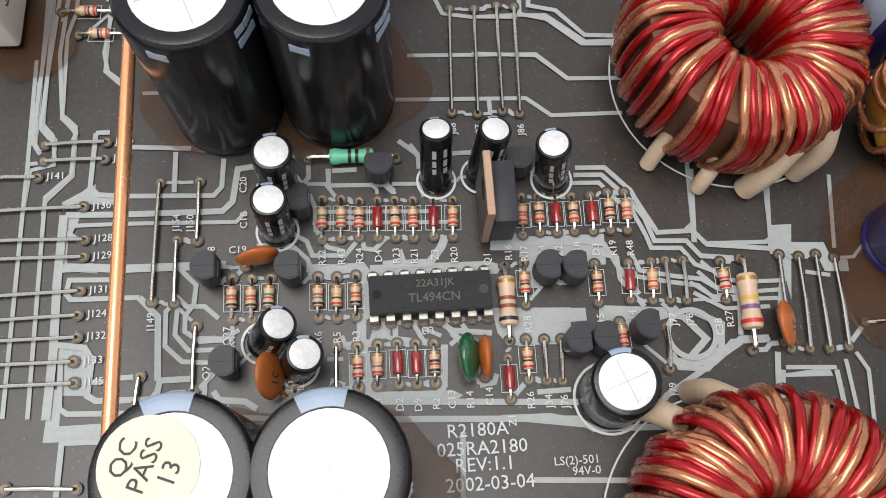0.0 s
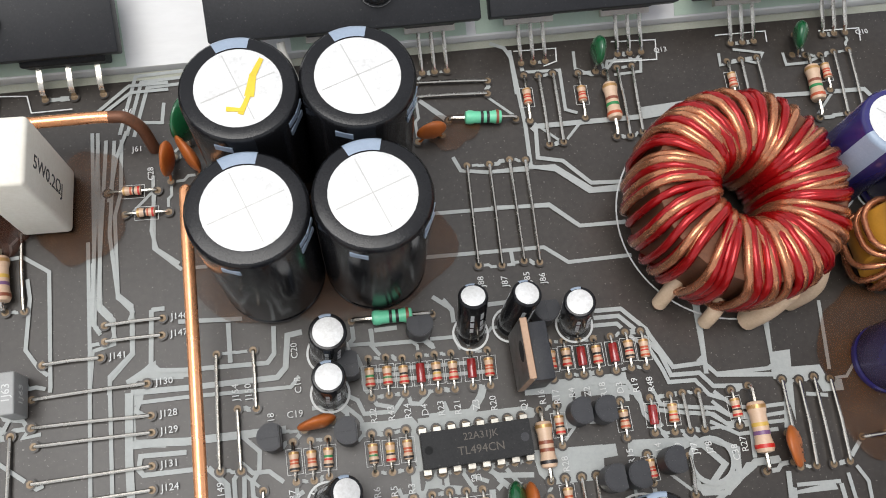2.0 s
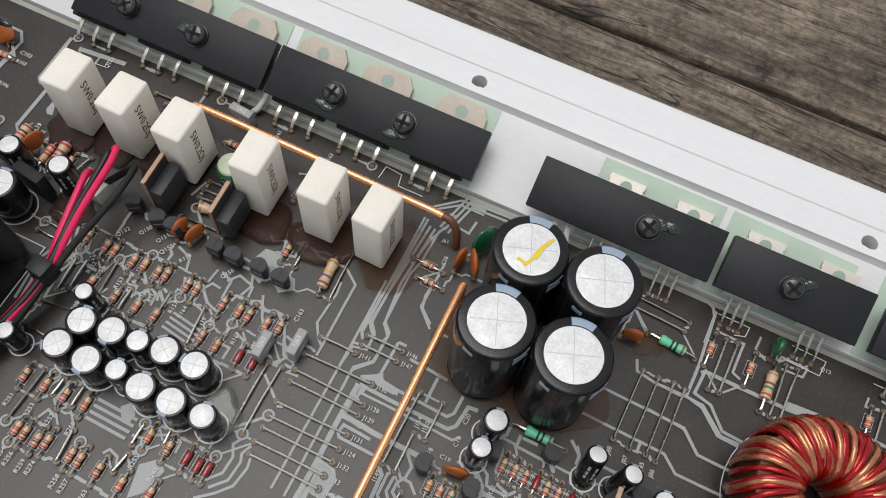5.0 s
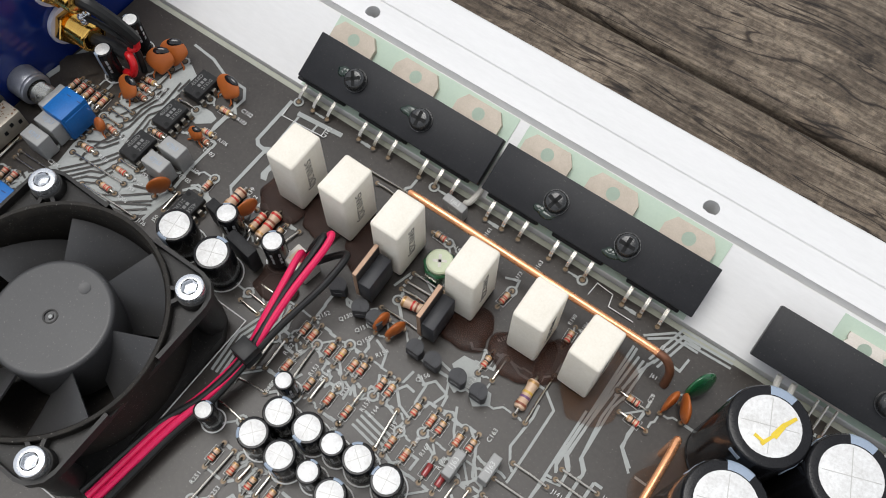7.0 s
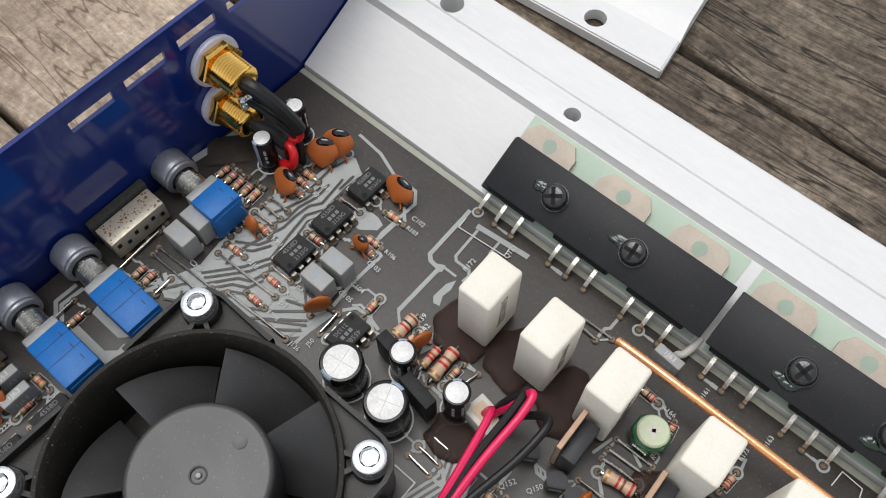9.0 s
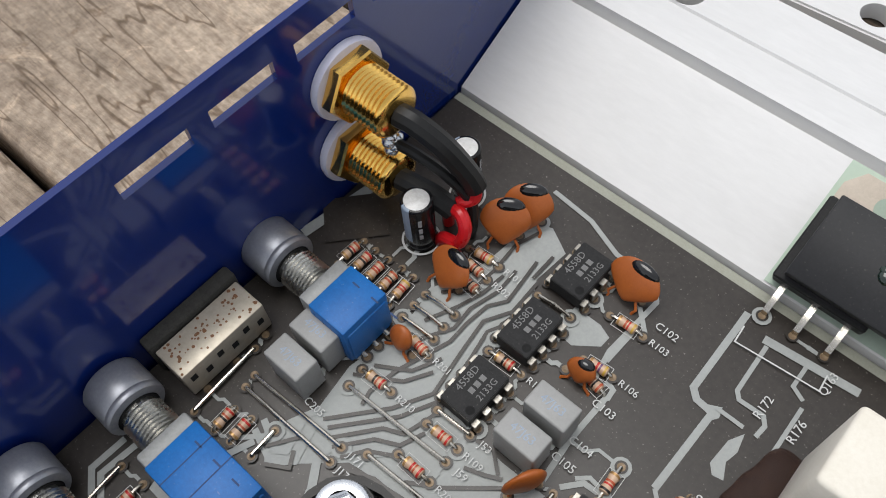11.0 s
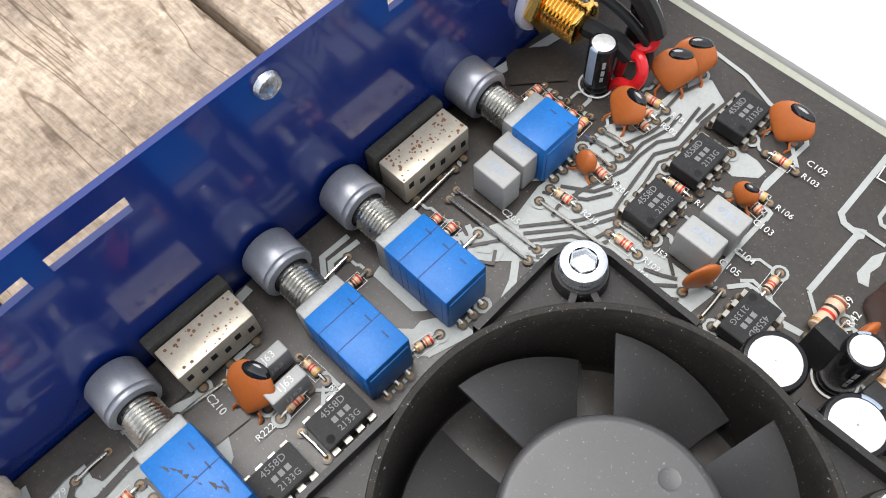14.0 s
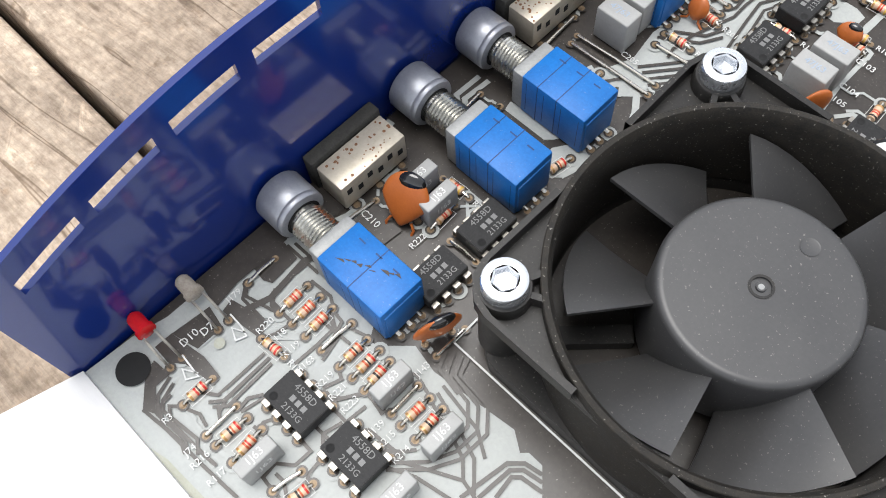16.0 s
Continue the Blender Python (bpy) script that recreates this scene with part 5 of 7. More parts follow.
# fan connector with its wires and tie
plug = thing("wire_connector", "white nylon wire connector on the circuit board", "connector", at=(-145.2, 66.5, 0), turn=-8)
part("shell", box(-4.0, 4.0, -3.0, 3.0, 0.1, 6.0, 0.4, 2), M_NYLON, plug)
part("cavity", box(-2.8, 2.8, -1.8, 1.8, 5.95, 6.05), M_CREAM, plug)
for pts, m, lab in (
    (((-145.5, 66.5, 5), (-144.2, 67, 10), (-143, 65, 14), (-141.5, 58, 14), (-140, 48, 12), (-138.8, 38.4, 9), (-140.5, 26, 7), (-144, 12, 6), (-147, -10, 5)), M_PINK, "magenta-red insulated wire looping to the fan"),
    (((-144.5, 66.4, 5), (-141, 70.5, 13), (-138.6, 73.6, 17.5), (-137.6, 69, 17), (-138, 56, 14), (-137.6, 37.8, 9.6), (-139, 26, 8), (-142.2, 12, 6), (-145, -10, 5)), M_PINK, "magenta-red insulated wire looping to the fan"),
    (((-144.5, 67.5, 5), (-142.5, 70, 12), (-140.2, 72.5, 16.5), (-139.6, 67, 16), (-139.6, 54, 13), (-137.9, 38.2, 10.2), (-140, 24, 8), (-145, 12, 6), (-149, -10, 5)), M_RUBBER, "black insulated wire looping to the fan"),
    (((-143.5, 67, 4), (-136.5, 72, 10), (-132.4, 71.5, 15), (-132.6, 62, 14), (-135.5, 48, 11), (-136.8, 37.2, 9), (-138, 24, 7), (-141, 12, 5), (-143, -10, 5)), M_RUBBER, "black insulated wire looping to the fan"),
):
    w = thing("fan_wire", lab, "wire")
    part("insulation", tube(curve_points(pts), 0.95, 10), m, w)
tie = thing("cable_tie", "black plastic tie bundling the fan wires", "cable tie", at=(-137.8, 38.0, 9.4), turn=84)
part("band", lathe([(2.4, -2.6), (2.9, -2.3), (2.9, 2.3), (2.4, 2.6)], 16, "x", cap=False), M_RUBBER, tie)
part("head", box(-2.4, 2.4, -2.6, 2.6, 1.6, 5.2, 0.4, 2), M_RUBBER, tie)

# ---- parts on the board, one call each ----
resistor(-13.7, 49.7, -13.9, 42.7, "rog", "R22")
resistor(-10.6, 49.5, -10.8, 42.7, "rgo", "R43")
resistor(-7.7, 49.0, -7.9, 42.7, "rrk", "R24")
diode(-4.7, 49.0, -4.9, 42.5, "D4")
resistor(-1.9, 48.9, -2.0, 42.4, "ryk", "R23")
resistor(1.1, 48.7, 0.9, 42.2, "rrn", "R21")
diode(4.5, 48.5, 4.2, 42.2, "Z3")
resistor(7.7, 48.4, 7.3, 42.0, "roo", "R20")
jumper(-33.7, 53.9, -33.9, 43.6, "")
jumper(-37.1, 43.9, -37.2, 33.4, "")
green_resistor(-15.9, 56.8, -1.2, 56.3)
transistor(-17.0, 48.1, 0.0)
transistor(-4.1, 53.5, 90.0)
resistor(16.5, 48.4, 16.1, 41.9, "rok", "R16")
resistor(19.1, 48.3, 18.7, 41.6, "roo", "R17")
resistor(21.8, 48.2, 21.6, 41.9, "rok", "R4")
diode(24.6, 48.0, 24.4, 41.7, "Z2")
resistor(27.4, 47.9, 27.3, 41.7, "rok", "R18")
diode(30.6, 47.9, 30.4, 41.6, "D3")
resistor(33.5, 48.3, 33.3, 41.7, "krk", "R19")
resistor(36.4, 48.1, 36.1, 41.5, "oro", "R48")
transistor(18.7, 53.3, 90.0)
resistor(-28.2, 37.0, -28.2, 30.3, "koo", "R46")
resistor(-25.2, 36.8, -25.2, 30.1, "koo", "R44")
resistor(-22.2, 36.7, -22.6, 30.4, "krg", "R45")
resistor(-14.7, 36.4, -14.8, 29.8, "kgo", "R6")
resistor(-11.7, 36.2, -11.9, 29.6, "rky", "R5")
resistor(-8.7, 36.3, -8.9, 29.6, "koo", "R3")
jumper(-12.1, 25.1, -12.3, 18.5, "R7")
resistor(-8.9, 24.8, -8.9, 18.4, "rkr", "R8")
resistor(-5.7, 24.9, -6.0, 18.5, "rvy", "R13")
diode(-2.7, 24.9, -2.7, 18.6, "D2")
diode(0.2, 24.7, 0.1, 18.4, "D9")
resistor(3.0, 24.6, 2.9, 18.4, "krk", "R2")
transistor(-31.2, 37.7, 0.0)
transistor(-18.5, 37.0, 0.0)
transistor(-28.2, 22.8, 0.0)
resistor(-18.8, 22.8, -18.6, 18.7, "krk", "")
disc_capacitor(8.3, 21.4, 4.2, 7.4, 7.5, 88.0, "green", -18)
disc_capacitor(10.6, 21.3, 3.8, 6.6, 7.2, 90.0, "orange", 0)
disc_capacitor(-21.4, 20.5, 3.8, 7.4, 7.4, 88.0, "orange104", -25)
jumper(-33.8, 29.6, -34.1, 19.5, "J148")
power_resistor(15.2, 36.5, 14.9, 24.2, "knn", 3.0)
resistor(18.3, 36.9, 18.1, 29.9, "rko", "R28")
resistor(29.9, 36.0, 29.8, 29.6, "ook", "R15")
diode(35.4, 35.9, 35.0, 29.7, "D14")
resistor(39.1, 35.9, 38.6, 29.4, "ory", "R49")
jumper(41.5, 36.0, 41.4, 29.3, "J77")
jumper(44.4, 35.8, 44.1, 29.1, "J78")
resistor(50.5, 35.2, 50.5, 28.8, "rkr", "R27")
power_resistor(53.9, 35.6, 53.3, 20.4, "rvy", 3.4)
jumper(60.5, 35.8, 59.6, 20.3, "")
jumper(63.7, 35.3, 62.6, 20.1, "")
jumper(66.6, 35.5, 65.8, 19.9, "")
jumper(69.6, 34.8, 68.9, 20.0, "")
resistor(32.7, 26.2, 32.8, 21.4, "rro", "R50")
resistor(17.5, 24.3, 17.4, 18.0, "rko", "R26")
jumper(20.4, 24.1, 20.2, 17.7, "J34")
jumper(23.1, 24.0, 22.6, 17.5, "J76")
diode(14.4, 21.5, 14.3, 15.2, "Z1")
jumper(40.1, 25.0, 39.7, 18.3, "J79")
transistor(21.7, 34.8, 0.0)
transistor(26.0, 34.5, 0.0)
transistor(25.2, 23.0, 0.0)
transistor(29.4, 23.0, 0.0)
transistor(36.0, 24.5, 0.0)
disc_capacitor(58.7, 23.8, 3.6, 7.4, 6.6, 88.0, "orange104", -38)
jumper(72.4, 23.8, 77.1, 23.8, "")
jumper(-40.1, 54.0, -40.7, 33.8, "J149")
jumper(9.7, 84.8, 8.7, 64.4, "J88")
jumper(14.1, 84.6, 13.1, 63.9, "J87")
jumper(18.2, 85.1, 17.4, 64.2, "J85")
jumper(21.3, 84.7, 20.3, 63.6, "J86")
jumper(-42.1, 22.2, -42.6, 17.6, "")
jumper(-60.9, 6.9, -50.7, 6.2, "")
resistor(-58.0, 87.0, -48.9, 86.6, "rko", "")
resistor(-55.0, 82.4, -47.1, 82.0, "rok", "")
disc_capacitor(-23.6, 39.2, 3.6, 6.8, 6.5, 10.0, "orange", 0)
jumper(-59.1, 61.7, -49.1, 61.8, "J146")
jumper(-59.1, 58.8, -49.3, 58.7, "J147")
jumper(-69.7, 56.0, -59.9, 56.0, "J141")
power_resistor(-76.6, 77.9, -76.0, 66.3, "nvy", 3.2)
jumper(-73.3, 80.8, -72.8, 66.1, "")
disc_capacitor(-46.0, 90.6, 4.5, 6.5, 8.0, 80.0, "orange", 0)
disc_capacitor(-42.1, 91.2, 4.5, 8.0, 8.0, -60.0, "orange", 0)
resistor(24.3, 103.2, 23.8, 93.0, "oro", "")
jumper(27.3, 102.8, 26.7, 87.4, "")
jumper(30.3, 103.0, 29.6, 87.6, "")
resistor(35.5, 102.5, 35.0, 92.4, "oro", "")
power_resistor(41.1, 102.0, 40.5, 87.6, "ogn", 3.0)
jumper(43.8, 102.9, 43.3, 87.4, "")
jumper(47.0, 103.0, 46.0, 88.0, "")
resistor(67.3, 101.9, 66.9, 92.3, "oro", "")
jumper(70.4, 102.0, 69.7, 90.1, "")
jumper(73.9, 102.1, 73.0, 89.7, "")
power_resistor(84.5, 101.5, 83.4, 86.9, "ogn", 3.0)
resistor(87.7, 101.2, 87.5, 93.0, "oro", "")
jumper(90.9, 101.7, 89.6, 87.2, "")
jumper(94.3, 101.8, 93.1, 87.7, "")
disc_capacitor(39.5, 105.0, 4.0, 6.0, 6.5, 84.0, "green", 0)
disc_capacitor(82.6, 104.2, 4.0, 6.0, 6.5, 70.0, "green", -20)
jumper(2.1, 103.8, 16.8, 102.8, "")
jumper(1.8, 100.7, 16.3, 99.9, "")
green_resistor(7.7, 94.8, 21.0, 93.7)
disc_capacitor(3.5, 91.3, 4.0, 6.0, 6.0, 10.0, "orange", 0)
jumper(-71.4, 50.2, -52.2, 50.4, "J130")
jumper(-71.5, 45.4, -51.7, 44.8, "J128")
jumper(-71.1, 42.2, -51.7, 41.9, "J129")
jumper(-71.6, 36.1, -51.9, 36.3, "J131")
jumper(-71.6, 32.2, -52.0, 32.4, "J124")
jumper(-71.4, 29.0, -51.9, 28.9, "J132")
jumper(-71.4, 25.2, -52.2, 25.1, "J133")
jumper(-71.0, 21.9, -51.9, 21.8, "J145")
diode(-85.9, 45.8, -85.9, 38.6, "")
diode(-81.8, 45.7, -81.8, 38.5, "")
resistor(-130.8, 18.4, -130.8, 11.2, "rok", "R251")
resistor(-124.7, 18.4, -124.7, 11.2, "oro", "R253")
resistor(-118.9, 18.3, -118.9, 11.1, "rok", "R252")
resistor(-113.1, 18.8, -113.1, 11.6, "oro", "R260")
resistor(-124.4, 6.7, -124.4, -0.5, "oro", "R254")
resistor(-122.0, 6.5, -122.0, -0.7, "rko", "R256")
resistor(-118.4, 6.3, -118.4, -0.9, "oko", "R259")
resistor(-116.0, 7.0, -116.0, -0.2, "rko", "R274")
resistor(-109.0, 6.8, -109.0, -0.4, "oro", "R258")
resistor(-106.5, 6.7, -106.5, -0.5, "oko", "R257")
resistor(-101.1, 6.6, -101.1, -0.6, "rok", "R263")
resistor(-94.8, 18.7, -94.8, 11.5, "oro", "R255")
resistor(-89.1, 18.2, -89.1, 11.0, "oko", "R261")
diode(-83.8, 18.2, -83.8, 11.0, "")
diode(-80.4, 17.8, -80.4, 10.6, "")
diode(-77.9, 17.9, -77.9, 10.7, "")
resistor(-94.5, 6.1, -94.5, -1.1, "oro", "R281")
resistor(-87.1, 7.1, -87.1, -0.1, "oro", "R282")
jumper(-127.3, 38.5, -128.4, 51.7, "")
jumper(-120.5, 39.2, -120.6, 45.6, "")
jumper(-99.6, 39.0, -100.8, 49.9, "")
jumper(-78.2, 25.3, -78.5, 44.2, "")
jumper(-75.0, 25.4, -74.9, 44.4, "")
jumper(-122.0, 13.6, -121.7, 18.1, "")
jumper(-116.1, 13.1, -116.1, 18.9, "")
jumper(-97.7, 11.6, -97.6, 17.3, "")
jumper(-90.7, 15.0, -91.0, 18.6, "")
jumper(-111.4, 0.5, -112.2, 8.4, "")
jumper(-98.0, 4.2, -97.1, 9.2, "")
jumper(-128.1, 3.5, -127.4, 18.3, "")
jumper(-110.7, 38.7, -110.9, 49.3, "")
jumper(-139.8, 32.9, -131.0, 34.0, "")
jumper(-140.3, 25.8, -130.9, 25.2, "")
electrolytic(-125.8, 37.8, 11.0, 5.0)
electrolytic(-121.4, 31.1, 12.0, 8.0)
electrolytic(-123.1, 23.7, 12.0, 8.0)
electrolytic(-113.4, 32.1, 12.0, 8.0)
electrolytic(-114.6, 23.3, 12.0, 8.0)
electrolytic(-106.3, 32.6, 12.0, 6.3)
electrolytic(-106.8, 24.3, 12.0, 6.0)
electrolytic(-99.2, 33.4, 12.0, 8.0)
electrolytic(-99.4, 23.2, 12.0, 8.0)
electrolytic(-90.8, 33.3, 12.0, 8.0)
electrolytic(-91.0, 23.3, 12.0, 8.0)
electrolytic(-82.6, 23.6, 12.0, 7.0)
electrolytic(-136.7, 21.0, 11.0, 5.0)
resistor(-139.3, 56.9, -139.3, 49.7, "rok", "R149")
resistor(-133.5, 56.8, -133.5, 49.6, "oko", "R152")
resistor(-130.7, 56.6, -130.7, 49.4, "oro", "R150")
resistor(-124.6, 56.2, -124.6, 49.0, "rko", "R153")
resistor(-121.3, 56.7, -121.3, 49.5, "ory", "R154")
resistor(-117.0, 56.1, -117.0, 48.9, "oko", "R162")
resistor(-114.6, 56.8, -114.6, 49.6, "rok", "R151")
resistor(-108.1, 56.6, -108.1, 49.4, "rok", "R157")
resistor(-105.3, 56.5, -105.3, 49.3, "oko", "R164")
resistor(-130.9, 46.3, -130.9, 39.1, "oro", "R159")
resistor(-123.1, 45.8, -123.1, 38.6, "rok", "R161")
resistor(-116.6, 45.7, -116.6, 38.5, "oro", "R163")
resistor(-110.9, 45.7, -110.9, 38.5, "rko", "R158")
resistor(-97.0, 56.3, -97.0, 49.1, "rok", "R165")
resistor(-92.2, 56.3, -92.2, 49.1, "oro", "R166")
resistor(-89.3, 56.3, -89.3, 49.1, "rok", "R167")
resistor(-84.0, 56.1, -84.0, 48.9, "oro", "R168")
resistor(-80.5, 57.0, -80.5, 49.8, "rok", "R169")
resistor(-97.2, 46.0, -97.2, 38.8, "rko", "R170")
resistor(-92.5, 45.6, -92.5, 38.4, "oro", "R171")
resistor(-89.7, 77.1, -89.7, 69.9, "rok", "R173")
jumper(-137.9, 37.3, -138.5, 46.8, "")
jumper(-135.3, 39.1, -135.7, 47.7, "")
transistor(-132.5, 66.5, -60.0)
transistor(-124.0, 65.2, -60.0)
transistor(-119.1, 64.9, -90.0)
transistor(-105.9, 64.6, -90.0)
transistor(-100.3, 64.5, -90.0)
transistor(-92.6, 64.6, -90.0)
transistor(-86.2, 64.5, -90.0)
disc_capacitor(-117.6, 65.7, 3.5, 6.0, 6.5, 80.0, "orange", 0)
disc_capacitor(-113.3, 66.0, 3.5, 6.5, 6.0, 70.0, "orange", 0)
flat_film_capacitor(-81.0, 46.5, 20.0)
flat_film_capacitor(-73.3, 50.7, 20.0)
power_resistor(-118.7, 74.1, -108.8, 75.5, "rnr", 3.2)
jumper(-119.8, 82.9, -110.1, 83.0, "")
jumper(-119.9, 79.8, -110.1, 80.3, "")
jumper(-119.9, 77.2, -110.4, 77.6, "")
jumper(-121.0, 69.9, -107.6, 70.3, "")
resistor(-111.2, 89.3, -112.1, 94.9, "rok", "R180")
jumper(-85.7, 70.4, -85.7, 77.4, "")
resistor(-95.3, 94.1, -96.0, 88.0, "rnr", "")
resistor(-75.9, 95.3, -75.7, 88.5, "rnr", "")
resistor(-72.6, 95.0, -72.6, 89.3, "rnr", "")
resistor(-122.9, 96.1, -117.4, 95.9, "rok", "R166")
jumper(-149.6, 101.5, -134.6, 102.0, "")
jumper(-145.1, 99.5, -137.6, 99.2, "")
flat_film_capacitor(-121.6, 104.6, -75.0)
label("Q161", -110.5, 104.6, 90, 1.7)
label("Q163", -93.5, 104.4, 90, 1.7)
label("R173", -96.2, 98.6, 90, 1.6)
label("R190", -77.6, 96.6, 90, 1.6)
label("R194", -73.8, 96.6, 90, 1.6)
label("Q150", -127.0, 62.0, 60, 1.7)
label("Q151", -121.6, 62.0, 60, 1.7)
label("R158", -113.0, 59.6, 60, 1.7)
label("Q156", -100.6, 60.6, 60, 1.7)
label("R180", -89.6, 81.4, 60, 1.6)
power_resistor(-174.0, 66.8, -173.8, 76.2, "nkr", 3.4)
resistor(-171.0, 73.2, -171.0, 66.0, "kgr", "")
power_resistor(-164.3, 65.6, -164.3, 73.9, "ror", 2.4)
power_resistor(-160.5, 64.8, -161.0, 76.1, "rnr", 3.4)
resistor(-157.5, 74.0, -157.5, 66.8, "kgr", "")
jumper(-154.6, 67.0, -153.3, 74.4, "")
disc_capacitor(-168.0, 70.4, 4.0, 7.0, 7.0, 75.0, "orange", 0)
jumper(-151.8, 56.2, -146.4, 56.1, "")
jumper(-152.6, 52.4, -146.4, 52.1, "")
jumper(-153.0, 49.5, -146.6, 49.1, "")
electrolytic(-166.9, 63.7, 13.0, 6.3)
electrolytic(-151.7, 64.5, 13.0, 6.3)
resistor(-240.5, 70.2, -240.2, 76.3, "ork", "R105")
resistor(-237.4, 70.1, -237.4, 76.3, "rok", "R104")
resistor(-234.4, 70.0, -234.5, 76.4, "oro", "R20")
resistor(-231.4, 69.9, -231.5, 76.7, "oko", "")
resistor(-228.5, 70.2, -228.9, 76.7, "yro", "")
resistor(-225.4, 87.0, -219.2, 87.5, "yro", "R101")
resistor(-225.0, 84.6, -219.1, 84.3, "oko", "R202")
resistor(-222.3, 81.8, -219.3, 81.5, "oko", "")
jumper(-225.2, 75.6, -218.9, 75.9, "")
jumper(-225.3, 72.9, -218.8, 73.1, "")
jumper(-225.2, 70.1, -218.6, 70.5, "")
resistor(-221.7, 68.2, -217.4, 67.8, "oro", "R201")
resistor(-223.7, 59.2, -217.6, 59.5, "rok", "R210")
jumper(-210.9, 87.6, -204.4, 87.8, "")
resistor(-210.6, 74.7, -204.2, 75.0, "rok", "R110")
resistor(-199.8, 92.3, -193.6, 92.6, "yro", "R103")
resistor(-198.4, 83.4, -193.2, 83.9, "yvr", "R106")
resistor(-196.4, 81.3, -193.4, 80.9, "oko", "")
disc_capacitor(-223.9, 80.2, 4.6, 8.4, 8.0, -8.0, "black", -35)
disc_capacitor(-222.6, 93.1, 5.0, 8.8, 8.6, 32.0, "black", -35)
disc_capacitor(-221.5, 97.8, 5.0, 8.8, 8.6, 32.0, "black", -35)
disc_capacitor(-199.8, 97.8, 4.6, 9.4, 7.8, -4.0, "black", -35)
disc_capacitor(-221.8, 66.3, 3.0, 4.4, 5.0, 0.0, "orange", -25)
disc_capacitor(-197.0, 80.5, 3.4, 5.0, 5.0, 5.0, "black", -25)
jumper(-223.4, 55.9, -203.8, 56.9, "J59")
jumper(-213.5, 50.0, -193.9, 50.9, "J136")
resistor(-210.0, 53.1, -203.6, 53.1, "ror", "R208")
resistor(-210.0, 59.4, -203.8, 59.5, "ror", "R109")
jumper(-210.2, 62.1, -203.8, 62.4, "J53")
disc_capacitor(-192.6, 61.3, 4.0, 7.0, 7.5, 62.0, "orange", 0)
jumper(-189.0, 63.8, -188.7, 57.3, "J50")
resistor(-183.9, 73.4, -183.6, 67.0, "kro", "R116")
film_capacitor(-196.6, 65.7)
film_capacitor(-196.0, 71.8)
jumper(-236.1, 47.3, -217.2, 48.2, "J171")
jumper(-235.7, 45.0, -216.9, 45.5, "J172")
resistor(-234.0, 37.3, -234.2, 41.4, "rok", "R209")
resistor(-230.8, 37.6, -231.0, 42.1, "rok", "")
jumper(-226.8, 43.3, -226.6, 38.2, "")
jumper(-240.4, 24.1, -239.9, 16.9, "")
resistor(-235.8, 17.6, -235.7, 24.6, "rok", "R211")
resistor(-219.5, 18.6, -218.3, 24.9, "rok", "")
film_capacitor(-230.5, 52.0)
film_capacitor(-231.0, 57.7)
jumper(-239.5, 50.4, -238.7, 37.0, "")
resistor(-234.2, -32.3, -234.5, -25.6, "oro", "R220")
resistor(-231.1, -32.1, -231.3, -25.4, "oro", "R118")
resistor(-227.8, -32.0, -228.2, -25.4, "oro", "R119")
jumper(-242.4, -32.5, -242.6, -26.1, "J179")
jumper(-224.0, -31.7, -223.8, -25.0, "J163")
resistor(-232.9, -37.4, -227.7, -36.8, "rrk", "R113")
jumper(-239.0, -15.0, -238.1, -5.8, "")
resistor(-226.7, -3.2, -227.0, 3.3, "oro", "R222")
resistor(-232.5, 5.8, -226.2, 6.1, "yro", "R224")
jumper(-222.6, -2.4, -216.5, -2.2, "")
disc_capacitor(-231.9, -4.4, 4.8, 9.0, 10.8, 20.0, "black", -35)
flat_film_capacitor(-233.6, 1.2, 20.0)
flat_film_capacitor(-228.2, 0.6, 20.0)
disc_capacitor(-211.4, -16.6, 4.5, 8.8, 10.0, 70.0, "black", 8)
resistor(-233.4, -53.8, -233.4, -47.6, "rkr", "R3")
resistor(-224.3, -54.2, -224.1, -47.8, "rok", "R216")
resistor(-220.3, -54.0, -221.0, -47.3, "oro", "R117")
jumper(-226.7, -54.3, -226.9, -47.8, "J74")
resistor(-219.7, -31.6, -219.8, -25.1, "oko", "R219")
resistor(-216.7, -31.4, -216.9, -25.0, "rko", "R221")
resistor(-213.7, -31.5, -214.3, -25.1, "rok", "R223")
jumper(-207.8, -31.0, -208.0, -24.7, "J139")
resistor(-205.3, -31.3, -205.1, -24.9, "oro", "R215")
resistor(-202.0, -31.3, -202.4, -24.7, "rok", "R214")
jumper(-209.4, -19.1, -209.3, -12.4, "J143")
flat_film_capacitor(-216.6, -50.7, 20.0)
flat_film_capacitor(-210.4, -28.0, 20.0)
flat_film_capacitor(-198.7, -28.3, 20.0)
flat_film_capacitor(-197.4, -39.5, 20.0)
resistor(-209.2, -52.4, -208.6, -47.2, "rok", "")
jumper(-212.3, -52.4, -211.3, -47.2, "J166")
leaning_capacitor(5.2, 51.8, 5.1, 55.8, 12.9, 5.2)
leaning_capacitor(12.6, 52.4, 14.2, 54.7, 13.5, 5.2)
leaning_capacitor(24.4, 51.0, 23.0, 52.2, 12.6, 5.6)
leaning_capacitor(-20.6, 51.6, -19.7, 52.0, 14.8, 6.3)
leaning_capacitor(-21.0, 44.4, -20.4, 45.0, 13.4, 5.6)
leaning_capacitor(29.6, 14.4, 29.1, 14.9, 13.8, 10.0)
leaning_capacitor(-23.3, 26.2, -19.3, 26.9, 10.9, 5.6)
